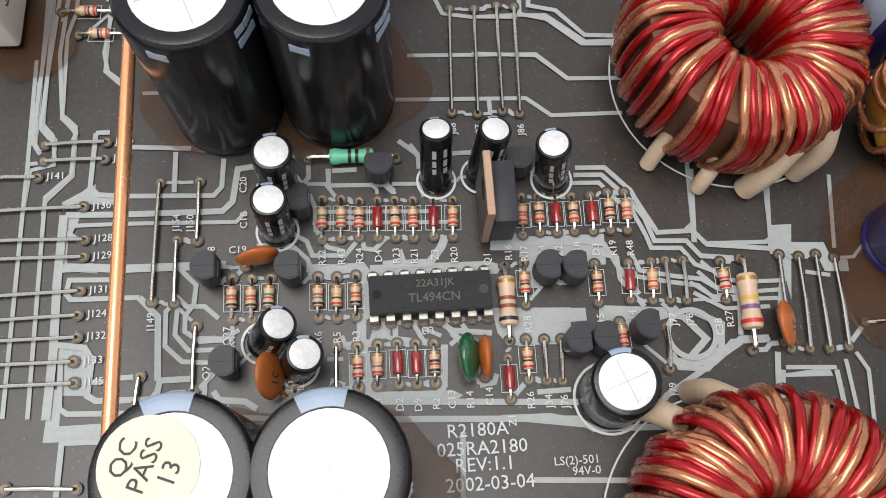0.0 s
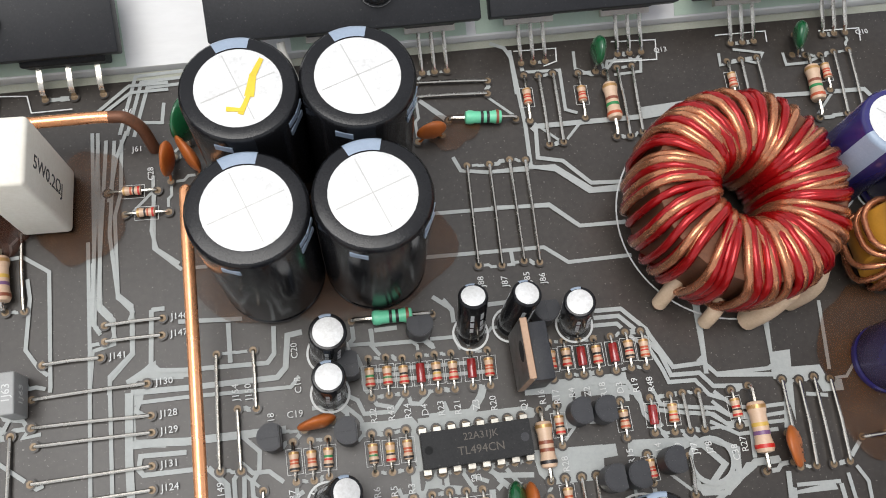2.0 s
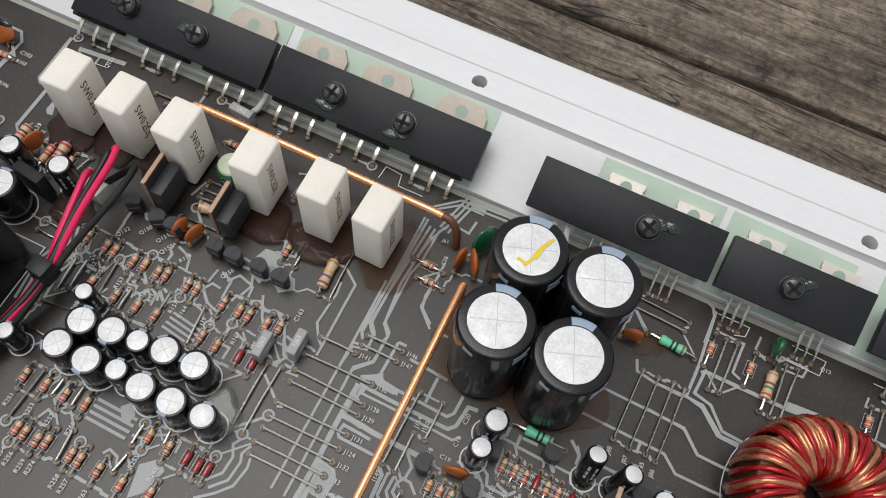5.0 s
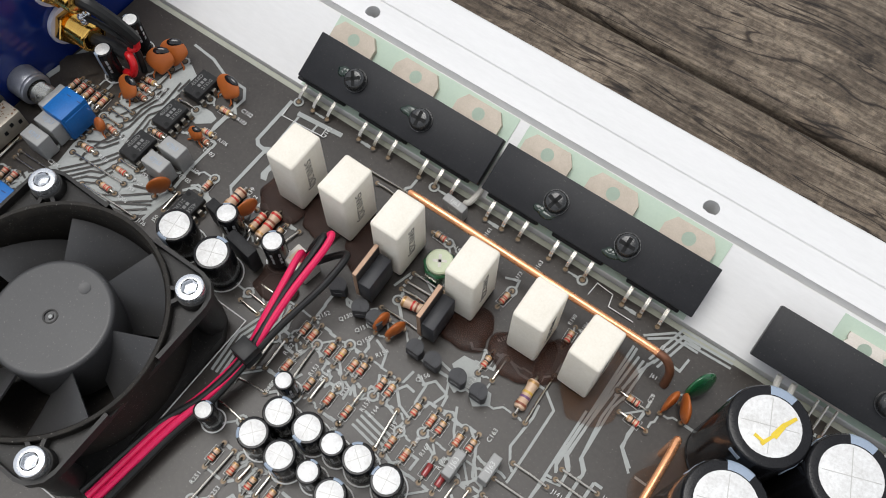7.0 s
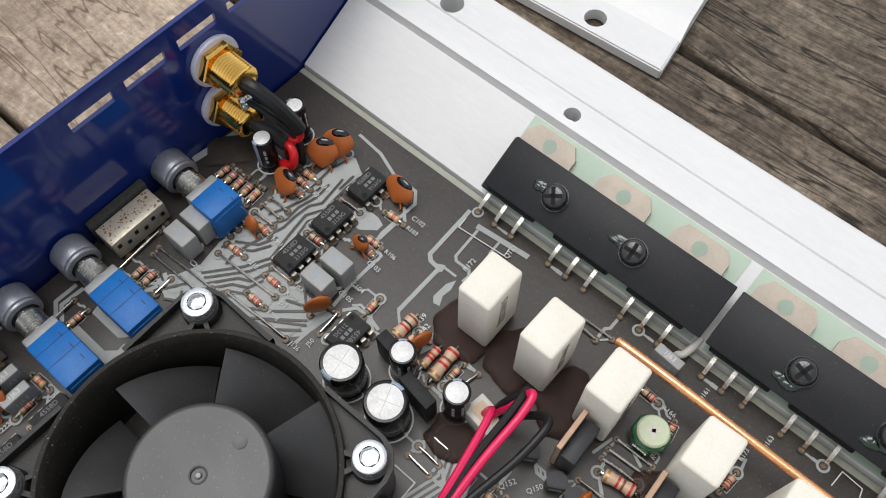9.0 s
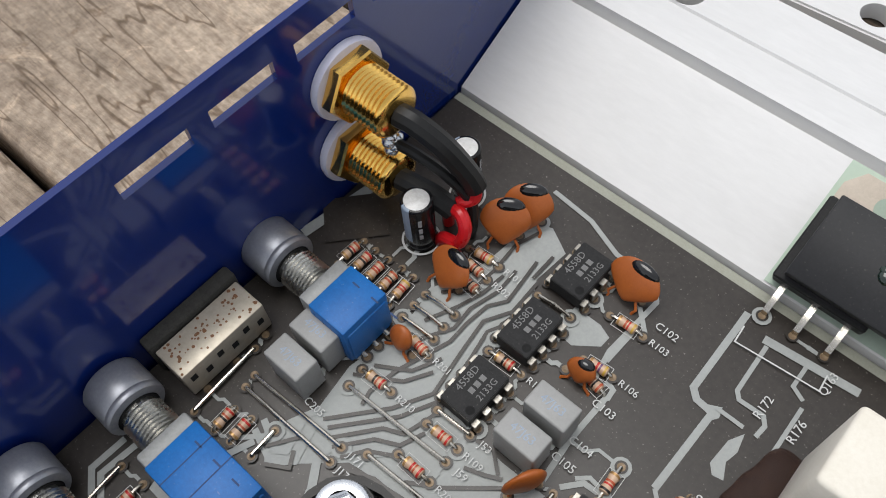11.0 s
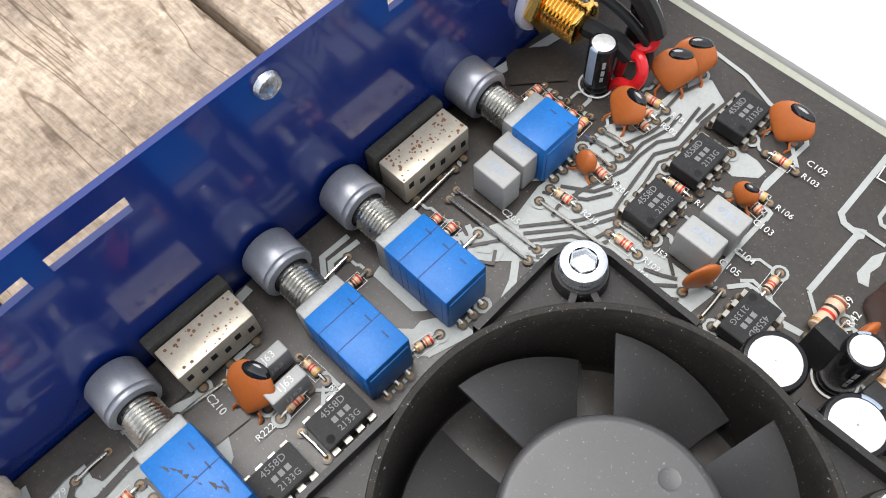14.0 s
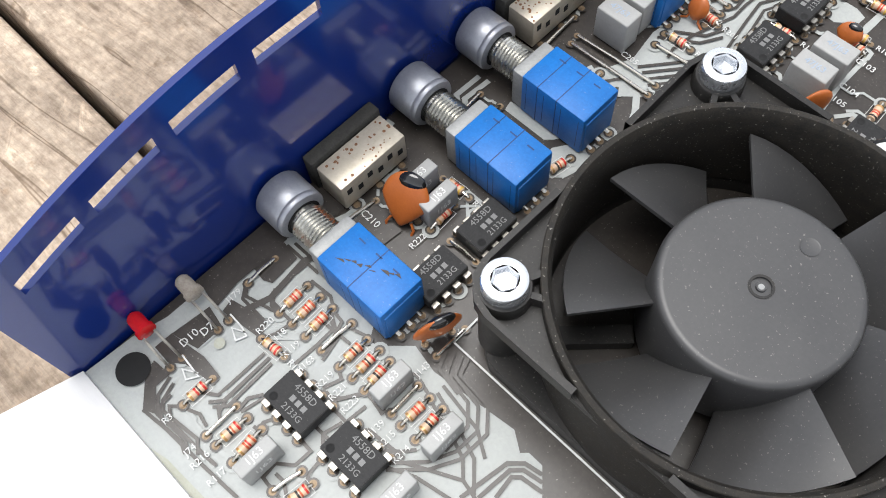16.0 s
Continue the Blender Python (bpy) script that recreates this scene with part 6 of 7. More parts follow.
leaning_capacitor(-18.2, 22.4, -15.8, 22.3, 10.2, 5.6)
electrolytic(-175.6, 53.1, 13.0, 10.0)
electrolytic(-161.9, 52.7, 13.6, 10.0)
electrolytic(-233.0, 95.2, 14.0, 5.2)
electrolytic(-233.0, 83.2, 12.4, 5.4)

# ---- solder pads, traces and print ----


def trace_strip(bm, pts, w, z):
    """A flat copper line along places, with square corners filled."""
    p = [Vector((x, y, 0)) for x, y in pts]
    left, right = [], []
    for i, q in enumerate(p):
        a = (q - p[i - 1]).normalized() if i else (p[1] - p[0]).normalized()
        b = (p[i + 1] - q).normalized() if i < len(p) - 1 else a
        n1, n2 = Vector((-a.y, a.x, 0)), Vector((-b.y, b.x, 0))
        n = (n1 + n2)
        n = n.normalized() if n.length > 1e-3 else n1
        k = min(1.5, 1 / max(0.4, n.dot(n1)))
        left.append(q + n * (w / 2 * k))
        right.append(q - n * (w / 2 * k))
    L = [bm.verts.new((v.x, v.y, z)) for v in left]
    R = [bm.verts.new((v.x, v.y, z)) for v in right]
    for i in range(len(p) - 1):
        bm.faces.new((R[i], R[i + 1], L[i + 1], L[i]))


LEVEL = 0
POURS = 0


def level():
    global LEVEL
    LEVEL += 1
    return 0.16 + (LEVEL % 47) * 0.004


def trace(w, *xy):
    """One copper trace: width, then x, y of each bend."""
    bm = bmesh.new()
    trace_strip(bm, list(zip(xy[::2], xy[1::2])), w, level())
    part("trace", bm, M_TRACE, board)


def pour(*xy):
    """One flat copper area inside the given corners."""
    bm = bmesh.new()
    global POURS
    POURS += 1
    z = 0.02 + (POURS % 31) * 0.0042
    f = bm.faces.new([bm.verts.new((x, y, z)) for x, y in zip(xy[::2], xy[1::2])])
    bmesh.ops.recalc_face_normals(bm, faces=[f])
    if f.normal.z < 0:
        bmesh.ops.reverse_faces(bm, faces=[f])
    part("copper_area", bm, M_TRACE, board)


def route(a, b):
    """Bends of forty-five degrees between two pads."""
    dx, dy = b[0] - a[0], b[1] - a[1]
    if abs(dx) > abs(dy):
        s = (abs(dx) - abs(dy)) / 2 * math.copysign(1, dx)
        return [a, (a[0] + s, a[1]), (b[0] - s, b[1]), b]
    s = (abs(dy) - abs(dx)) / 2 * math.copysign(1, dy)
    return [a, (a[0], a[1] + s), (b[0], b[1] - s), b]


def straight(a, b):
    """Whether two pads lie along the board or at forty-five degrees."""
    dx, dy = abs(a[0] - b[0]), abs(a[1] - b[1])
    return dy < 0.25 * dx or dx < 0.25 * dy or abs(dx - dy) < 0.2 * (dx + dy)


def quiet(a, b):
    """The open strip under the long jumpers has only the traces laid by hand."""
    return all(-76 < p[0] < -46 and 18 < p[1] < 66 for p in (a, b))


GAPS = 0


def gap_level():
    global GAPS
    GAPS += 1
    return 0.36 + (GAPS % 37) * 0.0035


def bare_area(*xy):
    """A patch of bare board inside a copper area."""
    bm = bmesh.new()
    z = gap_level()
    f = bm.faces.new([bm.verts.new((x, y, z)) for x, y in zip(xy[::2], xy[1::2])])
    bmesh.ops.recalc_face_normals(bm, faces=[f])
    if f.normal.z < 0:
        bmesh.ops.reverse_faces(bm, faces=[f])
    part("board_gap", bm, M_BOARD, board)


def gap(w, *xy):
    """A bare line of board between copper areas."""
    bm = bmesh.new()
    trace_strip(bm, list(zip(xy[::2], xy[1::2])), w, gap_level())
    part("board_gap", bm, M_BOARD, board)


def silk_line(w, *xy):
    bm = bmesh.new()
    trace_strip(bm, list(zip(xy[::2], xy[1::2])), w, 0.56)
    part("silk_line", bm, M_SILK, board)


def bundle(kind, count, pitch, w, *xy):
    """Parallel lines side by side."""
    p = [Vector((x, y)) for x, y in zip(xy[::2], xy[1::2])]
    for k in range(int(count)):
        off = (k - (count - 1) / 2) * pitch
        line = []
        for i, q in enumerate(p):
            a = (q - p[i - 1]).normalized() if i else (p[1] - p[0]).normalized()
            b = (p[i + 1] - q).normalized() if i < len(p) - 1 else a
            n = (Vector((-a.y, a.x)) + Vector((-b.y, b.x))).normalized()
            line += list(q + n * (off / max(0.5, n.dot(Vector((-a.y, a.x))))))
        kind(w, *line)


def auto_traces():
    bm = bmesh.new()
    seen = set()
    for i, a in enumerate(PADS):
        near = sorted((math.dist(a, b), j) for j, b in enumerate(PADS) if j // 2 != i // 2 and 1.6 < math.dist(a, b) < 10 and not quiet(a, b))
        good = [(d, j) for d, j in near if straight(a, PADS[j])]
        dense = -152 < a[0] < -62 and 12 < a[1] < 90
        for d, j in good[:2 if dense else 1]:
            if (j, i) in seen:
                continue
            seen.add((i, j))
            trace_strip(bm, route(a, PADS[j]), 0.55 if i % 3 else 0.8, level())
    for i, (x, y) in enumerate(PADS):
        if x < -62 and i % 7 == 0:
            lathe([(1.62, 0.352), (0.01, 0.352)], 12, at=(x, y, 0), bm=bm, cap=False)
    tagged(part("thin_traces", bm, M_TRACE, board), kind="stuff")
    bm = bmesh.new()
    for x, y in PADS:
        lathe([(1.02, 0.505), (0.01, 0.505)], 14, at=(x, y, 0), bm=bm, cap=False)
    tagged(part("solder_lands", bm, M_BOARD, board), kind="stuff")
    bm = bmesh.new()
    for x, y in PADS:
        lathe([(0.68, 0.52), (0.64, 0.55), (0.42, 0.55), (0.36, 0.53), (0.01, 0.53)], 12, at=(x, y, 0), bm=bm, cap=False)
    tagged(part("pad_rims", bm, M_PAD, board), kind="stuff")


auto_traces()
trace(0.68, -61.0, 73.7, -60.9, 61.9, -59.9, 60.6)
trace(0.68, -59.7, 73.6, -59.9, 65.7, -58.0, 63.4, -57.5, 59.5, -58.4, 58.7, -61.6, 58.5, -61.8, 56.8, -62.2, 17.1)
trace(0.68, -56.8, 73.4, -56.7, 67.2, -54.4, 64.9, -54.6, 56.2, -58.5, 52.5, -58.5, 16.8)
trace(0.82, -51.0, 63.6, -51.4, 53.9, -50.1, 52.5, -46.0, 52.0, -31.4, 51.3, -30.1, 52.8, -29.8, 57.8)
trace(0.82, -48.7, 63.6, -51.0, 63.6)
trace(1.02, -55.0, 49.2, -45.9, 48.8, -29.9, 48.5, -28.3, 50.1, -27.5, 55.8, -24.9, 56.1)
trace(0.68, -53.7, 47.3, -45.9, 47.2, -27.7, 46.5, -26.1, 48.2)
trace(1.36, -55.3, 49.2, -55.6, 38.0, -55.4, 27.0, -55.8, 16.5)
trace(0.82, -52.7, 44.8, -54.2, 45.9, -53.7, 47.2)
trace(1.36, -55.5, 40.2, -50.7, 40.1, -46.1, 39.6, -29.2, 39.3)
trace(0.82, -46.1, 37.8, -53.7, 38.2, -54.1, 36.0, -53.3, 35.0, -42.7, 34.7)
trace(0.95, -55.1, 27.9, -50.7, 27.2, -49.5, 25.3, -49.9, 19.8, -48.5, 18.9, -40.3, 18.6, -39.4, 19.7, -39.1, 21.4, -34.1, 21.4)
trace(0.82, -54.2, 25.7, -53.9, 18.1, -52.7, 17.2, -33.3, 16.2, -32.3, 19.0, -32.3, 20.8)
trace(1.02, -42.7, 34.7, -39.7, 31.4, -39.4, 21.4)
trace(0.75, -37.3, 33.6, -38.5, 32.2, -38.5, 26.7, -35.8, 24.1, -30.8, 23.6, -29.6, 22.0)
trace(0.75, -36.7, 33.3, -37.0, 28.4, -34.9, 25.8, -30.1, 25.6)
trace(0.75, -36.6, 39.1, -33.9, 36.2, -34.2, 33.1, -35.5, 31.3, -35.5, 28.8, -33.1, 27.1, -29.5, 27.1)
trace(0.82, -37.7, 59.4, -37.8, 52.2)
trace(0.82, -46.4, 60.8, -37.7, 60.1, -35.2, 59.9)
trace(0.68, -43.6, 70.6, -40.0, 70.5)
pour(-55.0, 51.3, -51.2, 54.5, -50.7, 52.5, -46.0, 51.9, -46.0, 50.5)
pour(-55.2, 27.6, -50.9, 27.1, -49.6, 25.2, -49.9, 19.8, -54.0, 20.1, -54.4, 23.4)
pour(-55.3, 49.2, -52.8, 49.0, -53.2, 47.3, -54.5, 46.9, -54.4, 41.1, -50.4, 40.7, -49.5, 39.9, -49.5, 39.1, -55.4, 39.9)
trace(0.82, 28.7, 53.0, 33.7, 52.8, 37.6, 48.4, 38.0, 47.2, 40.6, 41.7, 41.0, 40.8, 46.9, 40.8, 48.9, 38.3, 61.5, 36.7)
trace(0.82, 28.3, 51.7, 33.0, 51.5, 36.5, 47.6, 39.2, 43.5, 40.3, 39.4, 45.6, 39.1, 47.6, 36.4, 54.8, 35.5)
trace(0.75, 27.4, 50.3, 32.4, 50.1, 34.9, 46.9, 37.2, 45.2, 39.0, 40.5, 39.6, 38.2, 44.5, 37.9, 46.4, 35.0, 49.6, 33.6)
trace(0.75, 36.1, 37.6, 37.2, 34.5, 42.8, 33.2, 47.0, 32.5, 49.2, 30.9, 53.9, 30.6)
trace(0.75, 35.0, 36.7, 36.5, 33.6, 42.1, 32.3, 46.4, 31.5, 48.4, 29.5, 54.2, 29.1)
trace(0.75, 48.0, 54.2, 47.2, 42.1, 45.9, 41.1)
trace(0.75, 60.6, 48.1, 59.8, 38.8, 58.8, 38.2, 49.0, 38.5)
trace(1.63, 15.7, 40.8, 22.9, 40.4, 32.1, 40.3)
trace(1.09, 22.9, 40.4, 22.4, 35.4)
trace(0.82, 8.2, 56.8, 12.9, 56.8)
trace(0.82, 27.7, 40.1, 32.0, 39.3, 33.5, 35.8, 36.6, 30.6)
pour(60.1, 41.1, 63.8, 41.1, 61.3, 28.2, 60.7, 36.7, 59.6, 37.2)
pour(13.4, 41.4, 31.2, 40.5, 31.0, 39.1, 27.1, 38.6, 21.8, 38.8, 20.6, 32.6, 17.3, 32.8, 18.0, 39.1, 13.2, 39.4)
pour(24.5, 39.5, 32.2, 38.8, 31.8, 35.9, 29.2, 36.0, 28.4, 37.5, 24.6, 37.8)
trace(0.75, 1.7, 75.8, 24.3, 75.0, 29.5, 69.9, 38.5, 69.7)
trace(0.75, 7.3, 87.0, 8.4, 84.0, 13.7, 83.0, 20.8, 83.1, 26.9, 82.8, 33.4, 77.1, 40.5, 77.1)
trace(0.75, -0.8, 67.3, 21.7, 66.5, 25.8, 63.0, 38.1, 62.9)
trace(0.75, 15.3, 66.5, 15.3, 63.6)
trace(0.82, -0.7, 59.6, 2.5, 56.8, 2.5, 54.3)
trace(0.75, -13.2, 52.1, -3.4, 51.7, -1.7, 49.9)
trace(0.75, -12.7, 55.1, -12.6, 52.0)
pour(-6.4, 38.0, 12.8, 37.6, 15.1, 36.7, 14.0, 35.4, 9.4, 35.5, -2.4, 35.8, -3.8, 25.8, -6.4, 26.0, -6.7, 29.6)
trace(1.50, -8.0, 30.1, -8.2, 26.1, -7.2, 17.2)
pour(-8.1, 17.7, 5.4, 17.2, 7.1, 16.3, 5.3, 15.3, -6.9, 15.9)
trace(1.02, 6.0, 26.1, 9.3, 22.7, 9.8, 17.8)
trace(0.88, 3.5, 28.5, 6.1, 26.5, 12.3, 25.7)
trace(0.88, -2.8, 28.4, -2.9, 25.7, 0.2, 25.1)
trace(0.95, -15.4, 16.8, -4.3, 16.0, 1.8, 15.6, 26.2, 14.0, 27.7, 12.3, 36.5, 12.0, 38.7, 14.3, 47.1, 19.0, 51.8, 22.4, 56.4, 22.3)
trace(0.95, -15.5, 13.9, 1.6, 13.0, 24.1, 11.6, 26.6, 9.9, 37.9, 9.5)
trace(0.82, 23.8, 16.1, 18.5, 16.0)
pour(12.6, 29.8, 25.3, 29.1, 24.7, 24.0, 22.8, 23.3, 14.8, 23.6, 13.2, 25.7)
pour(29.9, 29.2, 41.7, 28.1, 41.5, 26.7, 35.7, 25.2, 29.5, 26.5)
trace(1.09, 41.7, 28.1, 46.3, 22.7, 42.6, 19.3, 39.5, 19.5)
trace(1.09, 42.6, 19.3, 46.6, 19.1, 51.7, 21.9)
trace(2.04, 59.2, 37.1, 67.7, 36.6, 68.5, 33.6, 71.8, 33.4)
trace(0.88, 48.4, 51.8, 46.9, 38.8)
trace(0.68, 61.4, 51.1, 59.4, 37.1)
trace(0.68, 71.9, 49.5, 70.1, 36.5)
trace(0.82, 6.6, 10.7, 5.9, 1.1)
trace(0.82, 16.7, 3.0, 30.8, 2.0)
trace(0.68, 58.2, 17.4, 66.3, 16.9)
trace(0.68, 57.7, 17.0, 56.2, 9.6)
trace(0.82, -29.1, 16.9, -27.4, 15.1, -15.5, 13.9)
trace(0.88, -53.5, 5.2, -53.2, 13.0, -46.6, 12.8)
pour(-56.1, 13.2, -46.6, 13.0, -46.7, 15.5, -53.8, 15.5, -53.8, 21.0, -55.5, 21.1)
trace(0.82, 22.4, 109.4, 22.7, 92.5, 22.2, 83.2, 26.9, 82.0, 32.7, 76.7, 42.6, 76.3)
trace(0.82, 24.7, 91.6, 23.9, 84.9, 28.7, 83.7, 33.4, 78.4, 42.9, 77.7)
trace(1.09, 23.8, 90.9, 24.8, 91.7, 47.3, 91.4, 65.6, 92.8)
trace(2.18, 46.7, 92.4, 56.6, 92.9, 65.7, 93.0)
trace(0.95, 59.8, 93.6, 82.5, 92.7, 95.0, 92.4, 96.5, 89.7)
trace(0.75, 13.0, 75.6, 24.3, 74.7, 29.3, 69.9, 39.8, 69.5)
trace(0.75, 14.1, 83.0, 21.7, 82.6)
trace(0.80, 18.6, 111.4, 21.4, 110.0, 22.4, 107.6, 22.2, 99.2)
trace(0.68, 24.5, 104.0, 31.9, 103.7, 31.4, 94.7, 33.7, 93.7)
trace(0.61, 35.6, 107.7, 35.2, 103.7, 38.2, 101.9, 41.3, 102.4, 42.2, 104.7, 49.3, 104.4, 48.7, 101.6, 43.0, 101.4)
trace(0.61, 66.1, 104.0, 65.8, 101.2, 71.0, 101.9, 73.9, 100.8, 75.6, 103.1, 69.4, 104.6)
trace(0.61, 79.9, 102.7, 79.9, 99.8, 84.6, 99.8, 88.1, 101.1)
silk_line(0.25, 23.1, 108.9, 32.0, 108.7, 31.6, 105.7, 28.7, 104.8)
silk_line(0.25, 43.8, 109.0, 53.3, 108.5, 52.6, 103.9, 43.2, 104.2)
silk_line(0.25, 66.3, 108.2, 77.4, 108.1, 77.1, 105.5)
silk_line(0.25, 89.0, 106.9, 98.2, 106.7, 97.6, 103.6)
trace(0.68, -60.1, 103.9, -53.6, 109.4, -46.1, 109.4)
trace(0.68, -58.8, 103.7, -53.3, 107.9, -46.1, 107.9)
trace(0.68, -60.7, 100.0, -60.8, 61.6, -59.9, 60.2)
trace(0.68, -59.7, 99.9, -59.8, 65.1, -57.6, 62.7, -57.6, 58.2, -61.3, 57.4, -61.9, 50.0)
trace(0.68, -61.8, 77.9, -61.8, 57.5)
trace(0.68, -55.3, 98.0, -55.7, 87.1, -56.9, 82.5, -56.8, 66.6, -54.3, 64.1, -54.4, 56.0, -58.4, 51.8, -58.7, 49.3)
trace(0.68, -49.7, 89.8, -50.1, 75.2, -45.3, 70.5)
trace(0.68, -47.1, 105.1, -47.6, 100.8, -55.0, 101.6)
pour(-55.8, 51.5, -50.6, 54.4, -50.6, 52.6, -45.1, 52.2, -45.1, 50.7, -53.2, 51.5, -55.6, 50.0)
silk_line(0.25, -78.1, 105.3, -77.7, 109.6, -72.6, 109.1, -71.8, 105.4, -64.2, 105.4)
pour(-250.4, -66.5, -249.4, -52.1, -248.0, -46.2, -247.9, -38.6, -246.6, -32.6, -245.7, -25.8, -242.3, -16.5, -238.9, -7.1, -227.5, -12.5, -219.0, -25.7, -213.3, -20.2, -207.9, -21.2, -191.9, -19.1, -182.3, -25.5, -179.3, -32.9, -206.9, -59.9, -228.4, -61.0)
gap(0.6, -201.2, -34.5, -208.7, -35.4, -211.6, -40.7)
gap(0.6, -204.9, -25.1, -199.4, -26.4, -194.6, -28.1, -192.2, -30.5)
gap(0.6, -204.9, -23.4, -198.2, -25.2, -193.3, -26.9, -189.5, -30.9)
gap(0.6, -205.1, -21.9, -196.1, -23.2, -192.1, -25.7)
gap(0.6, -202.8, -36.1, -199.1, -34.1, -192.2, -30.5, -188.3, -31.3)
gap(0.6, -202.8, -37.7, -197.9, -35.3, -190.7, -33.7)
gap(0.6, -216.5, -36.3, -213.1, -31.3, -208.7, -32.1)
gap(0.6, -227.9, -26.0, -225.4, -27.4, -225.3, -31.7, -225.5, -36.4)
gap(9, -238.2, -10.7, -230.7, -11.3)
gap(8, -245.4, -17.6, -245.2, -10.1)
gap(1.2, -239.0, -35.9, -237.5, -31.5, -238.6, -22.8, -237.5, -20.3)
pour(-228.3, 42.3, -224.6, 50.6, -225.8, 58.3, -224.1, 69.2, -225.3, 77.6, -222.3, 82.6, -221.3, 90.1, -220.7, 98.2, -217.2, 99.6, -212.4, 97.0, -213.0, 89.9, -210.9, 86.4, -212.5, 79.8, -211.0, 73.9, -211.5, 66.5, -210.1, 64.0, -204.9, 63.1, -197.6, 62.5, -189.7, 62.8, -190.9, 54.6, -194.8, 50.9, -214.8, 47.4, -224.3, 38.7)
pour(-205.0, 84.5, -205.1, 90.1, -200.0, 90.1, -197.6, 89.2, -197.7, 87.1, -201.4, 84.2)
gap(0.62, -222.6, 49.5, -215.8, 57.7, -212.5, 63.7, -213.9, 72.2, -214.7, 78.2, -212.2, 82.6, -212.4, 89.3)
gap(0.62, -221.1, 49.0, -213.9, 57.6, -210.8, 63.8, -212.0, 72.0, -213.0, 77.2, -212.0, 79.2)
gap(0.62, -219.8, 61.8, -216.4, 72.0, -216.5, 76.1, -216.0, 80.7, -214.0, 83.6, -215.0, 92.5)
gap(0.62, -221.5, 67.4, -217.5, 74.1, -217.8, 78.6, -216.3, 84.2, -216.6, 88.9)
gap(0.62, -222.1, 72.0, -219.6, 77.5, -218.1, 82.0, -217.6, 86.8)
gap(0.62, -223.5, 77.7, -219.9, 80.9, -219.4, 86.3, -219.8, 92.7, -218.2, 97.5)
gap(0.62, -219.9, 47.8, -214.6, 54.5, -211.5, 56.0, -210.1, 61.1, -210.1, 64.0)
gap(0.62, -218.4, 47.3, -214.4, 52.4, -210.8, 54.3, -209.2, 58.2)
gap(0.62, -216.3, 47.0, -214.1, 50.3, -210.1, 52.7, -207.8, 52.1, -203.7, 52.4)
gap(0.62, -213.9, 46.5, -210.2, 48.1, -205.2, 48.4, -193.4, 57.6)
gap(0.62, -206.5, 50.7, -201.7, 53.8, -195.1, 59.5)
gap(0.62, -201.1, 51.3, -192.6, 56.6)
gap(0.62, -198.0, 50.7, -192.7, 54.9)
gap(0.62, -201.3, 58.1, -198.2, 59.3, -195.9, 60.5)
gap(0.62, -226.3, 40.5, -223.0, 45.4, -217.2, 45.2)
gap(0.62, -224.3, 38.7, -220.9, 40.8, -222.4, 43.1)
gap(0.62, -219.7, 55.1, -220.3, 57.5, -219.4, 63.2)
gap(0.62, -202.6, 62.4, -199.8, 63.1, -196.8, 60.6)
gap(0.62, -213.5, 89.5, -213.5, 95.0)
gap(0.62, -224.3, 57.7, -217.4, 62.1, -214.9, 66.3)
gap(0.62, -222.8, 61.0, -217.6, 64.3, -215.4, 68.9)
gap(9, -248.6, 74.7, -241.1, 83.2)
gap(7, -228.7, 94.3, -226.6, 103.3)
trace(0.88, -221.7, 105.8, -213.0, 105.0, -205.8, 102.4, -198.0, 102.3, -195.5, 99.2, -196.2, 87.3, -194.8, 80.0)
trace(0.88, -188.9, 65.2, -186.6, 68.0, -182.9, 68.3, -178.7, 67.2)
trace(0.95, -192.0, 80.9, -192.1, 71.3, -191.0, 60.7, -191.5, 51.7)
trace(0.82, -193.6, 83.0, -191.9, 82.4, -191.7, 80.5)
trace(1.16, -183.4, 107.2, -183.3, 104.7, -182.9, 90.8, -181.5, 89.5, -178.5, 89.2)
pour(-179.9, 89.9, -177.8, 91.0, -177.3, 89.2, -178.3, 87.7)
trace(1.16, -178.5, 89.2, -178.5, 74.1)
trace(0.68, -178.5, 74.1, -173.8, 69.8)
trace(0.68, -178.6, 90.3, -173.8, 90.3)
trace(0.75, -178.1, 104.0, -177.6, 94.7, -176.6, 93.6, -172.5, 93.8, -171.5, 92.5, -171.7, 90.2)
trace(0.68, -171.7, 104.8, -171.6, 100.8, -169.3, 99.7)
trace(0.68, -168.8, 98.6, -168.5, 89.9)
pour(-174.4, 87.2, -173.1, 89.6, -172.4, 86.5, -172.9, 84.2, -171.7, 81.6, -173.4, 81.2, -174.6, 82.6)
silk_line(0.25, -182.6, 104.6, -182.3, 101.3, -168.3, 102.5, -168.6, 105.6)
trace(1.50, -179.1, 104.8, -163.5, 106.3)
trace(0.95, -195.4, 92.4, -195.6, 85.6)
pour(-168.8, 73.0, -168.3, 75.2, -166.9, 76.0, -162.0, 73.8, -162.3, 72.1, -165.6, 72.6, -167.0, 69.0)
trace(0.68, -188.0, 67.7, -186.4, 69.2, -184.0, 68.9)
pour(-183.7, 68.0, -182.8, 69.4, -179.5, 66.5, -174.9, 67.3, -175.0, 66.1, -180.5, 65.0)
pour(-235.1, 18.2, -234.5, 20.6, -224.6, 20.6, -222.3, 22.7, -222.5, 24.5, -219.3, 29.3, -214.2, 29.4, -216.6, 21.3, -219.8, 18.3)
pour(-234.7, 24.8, -235.2, 26.9, -220.6, 30.5, -223.5, 26.0, -224.8, 24.8)
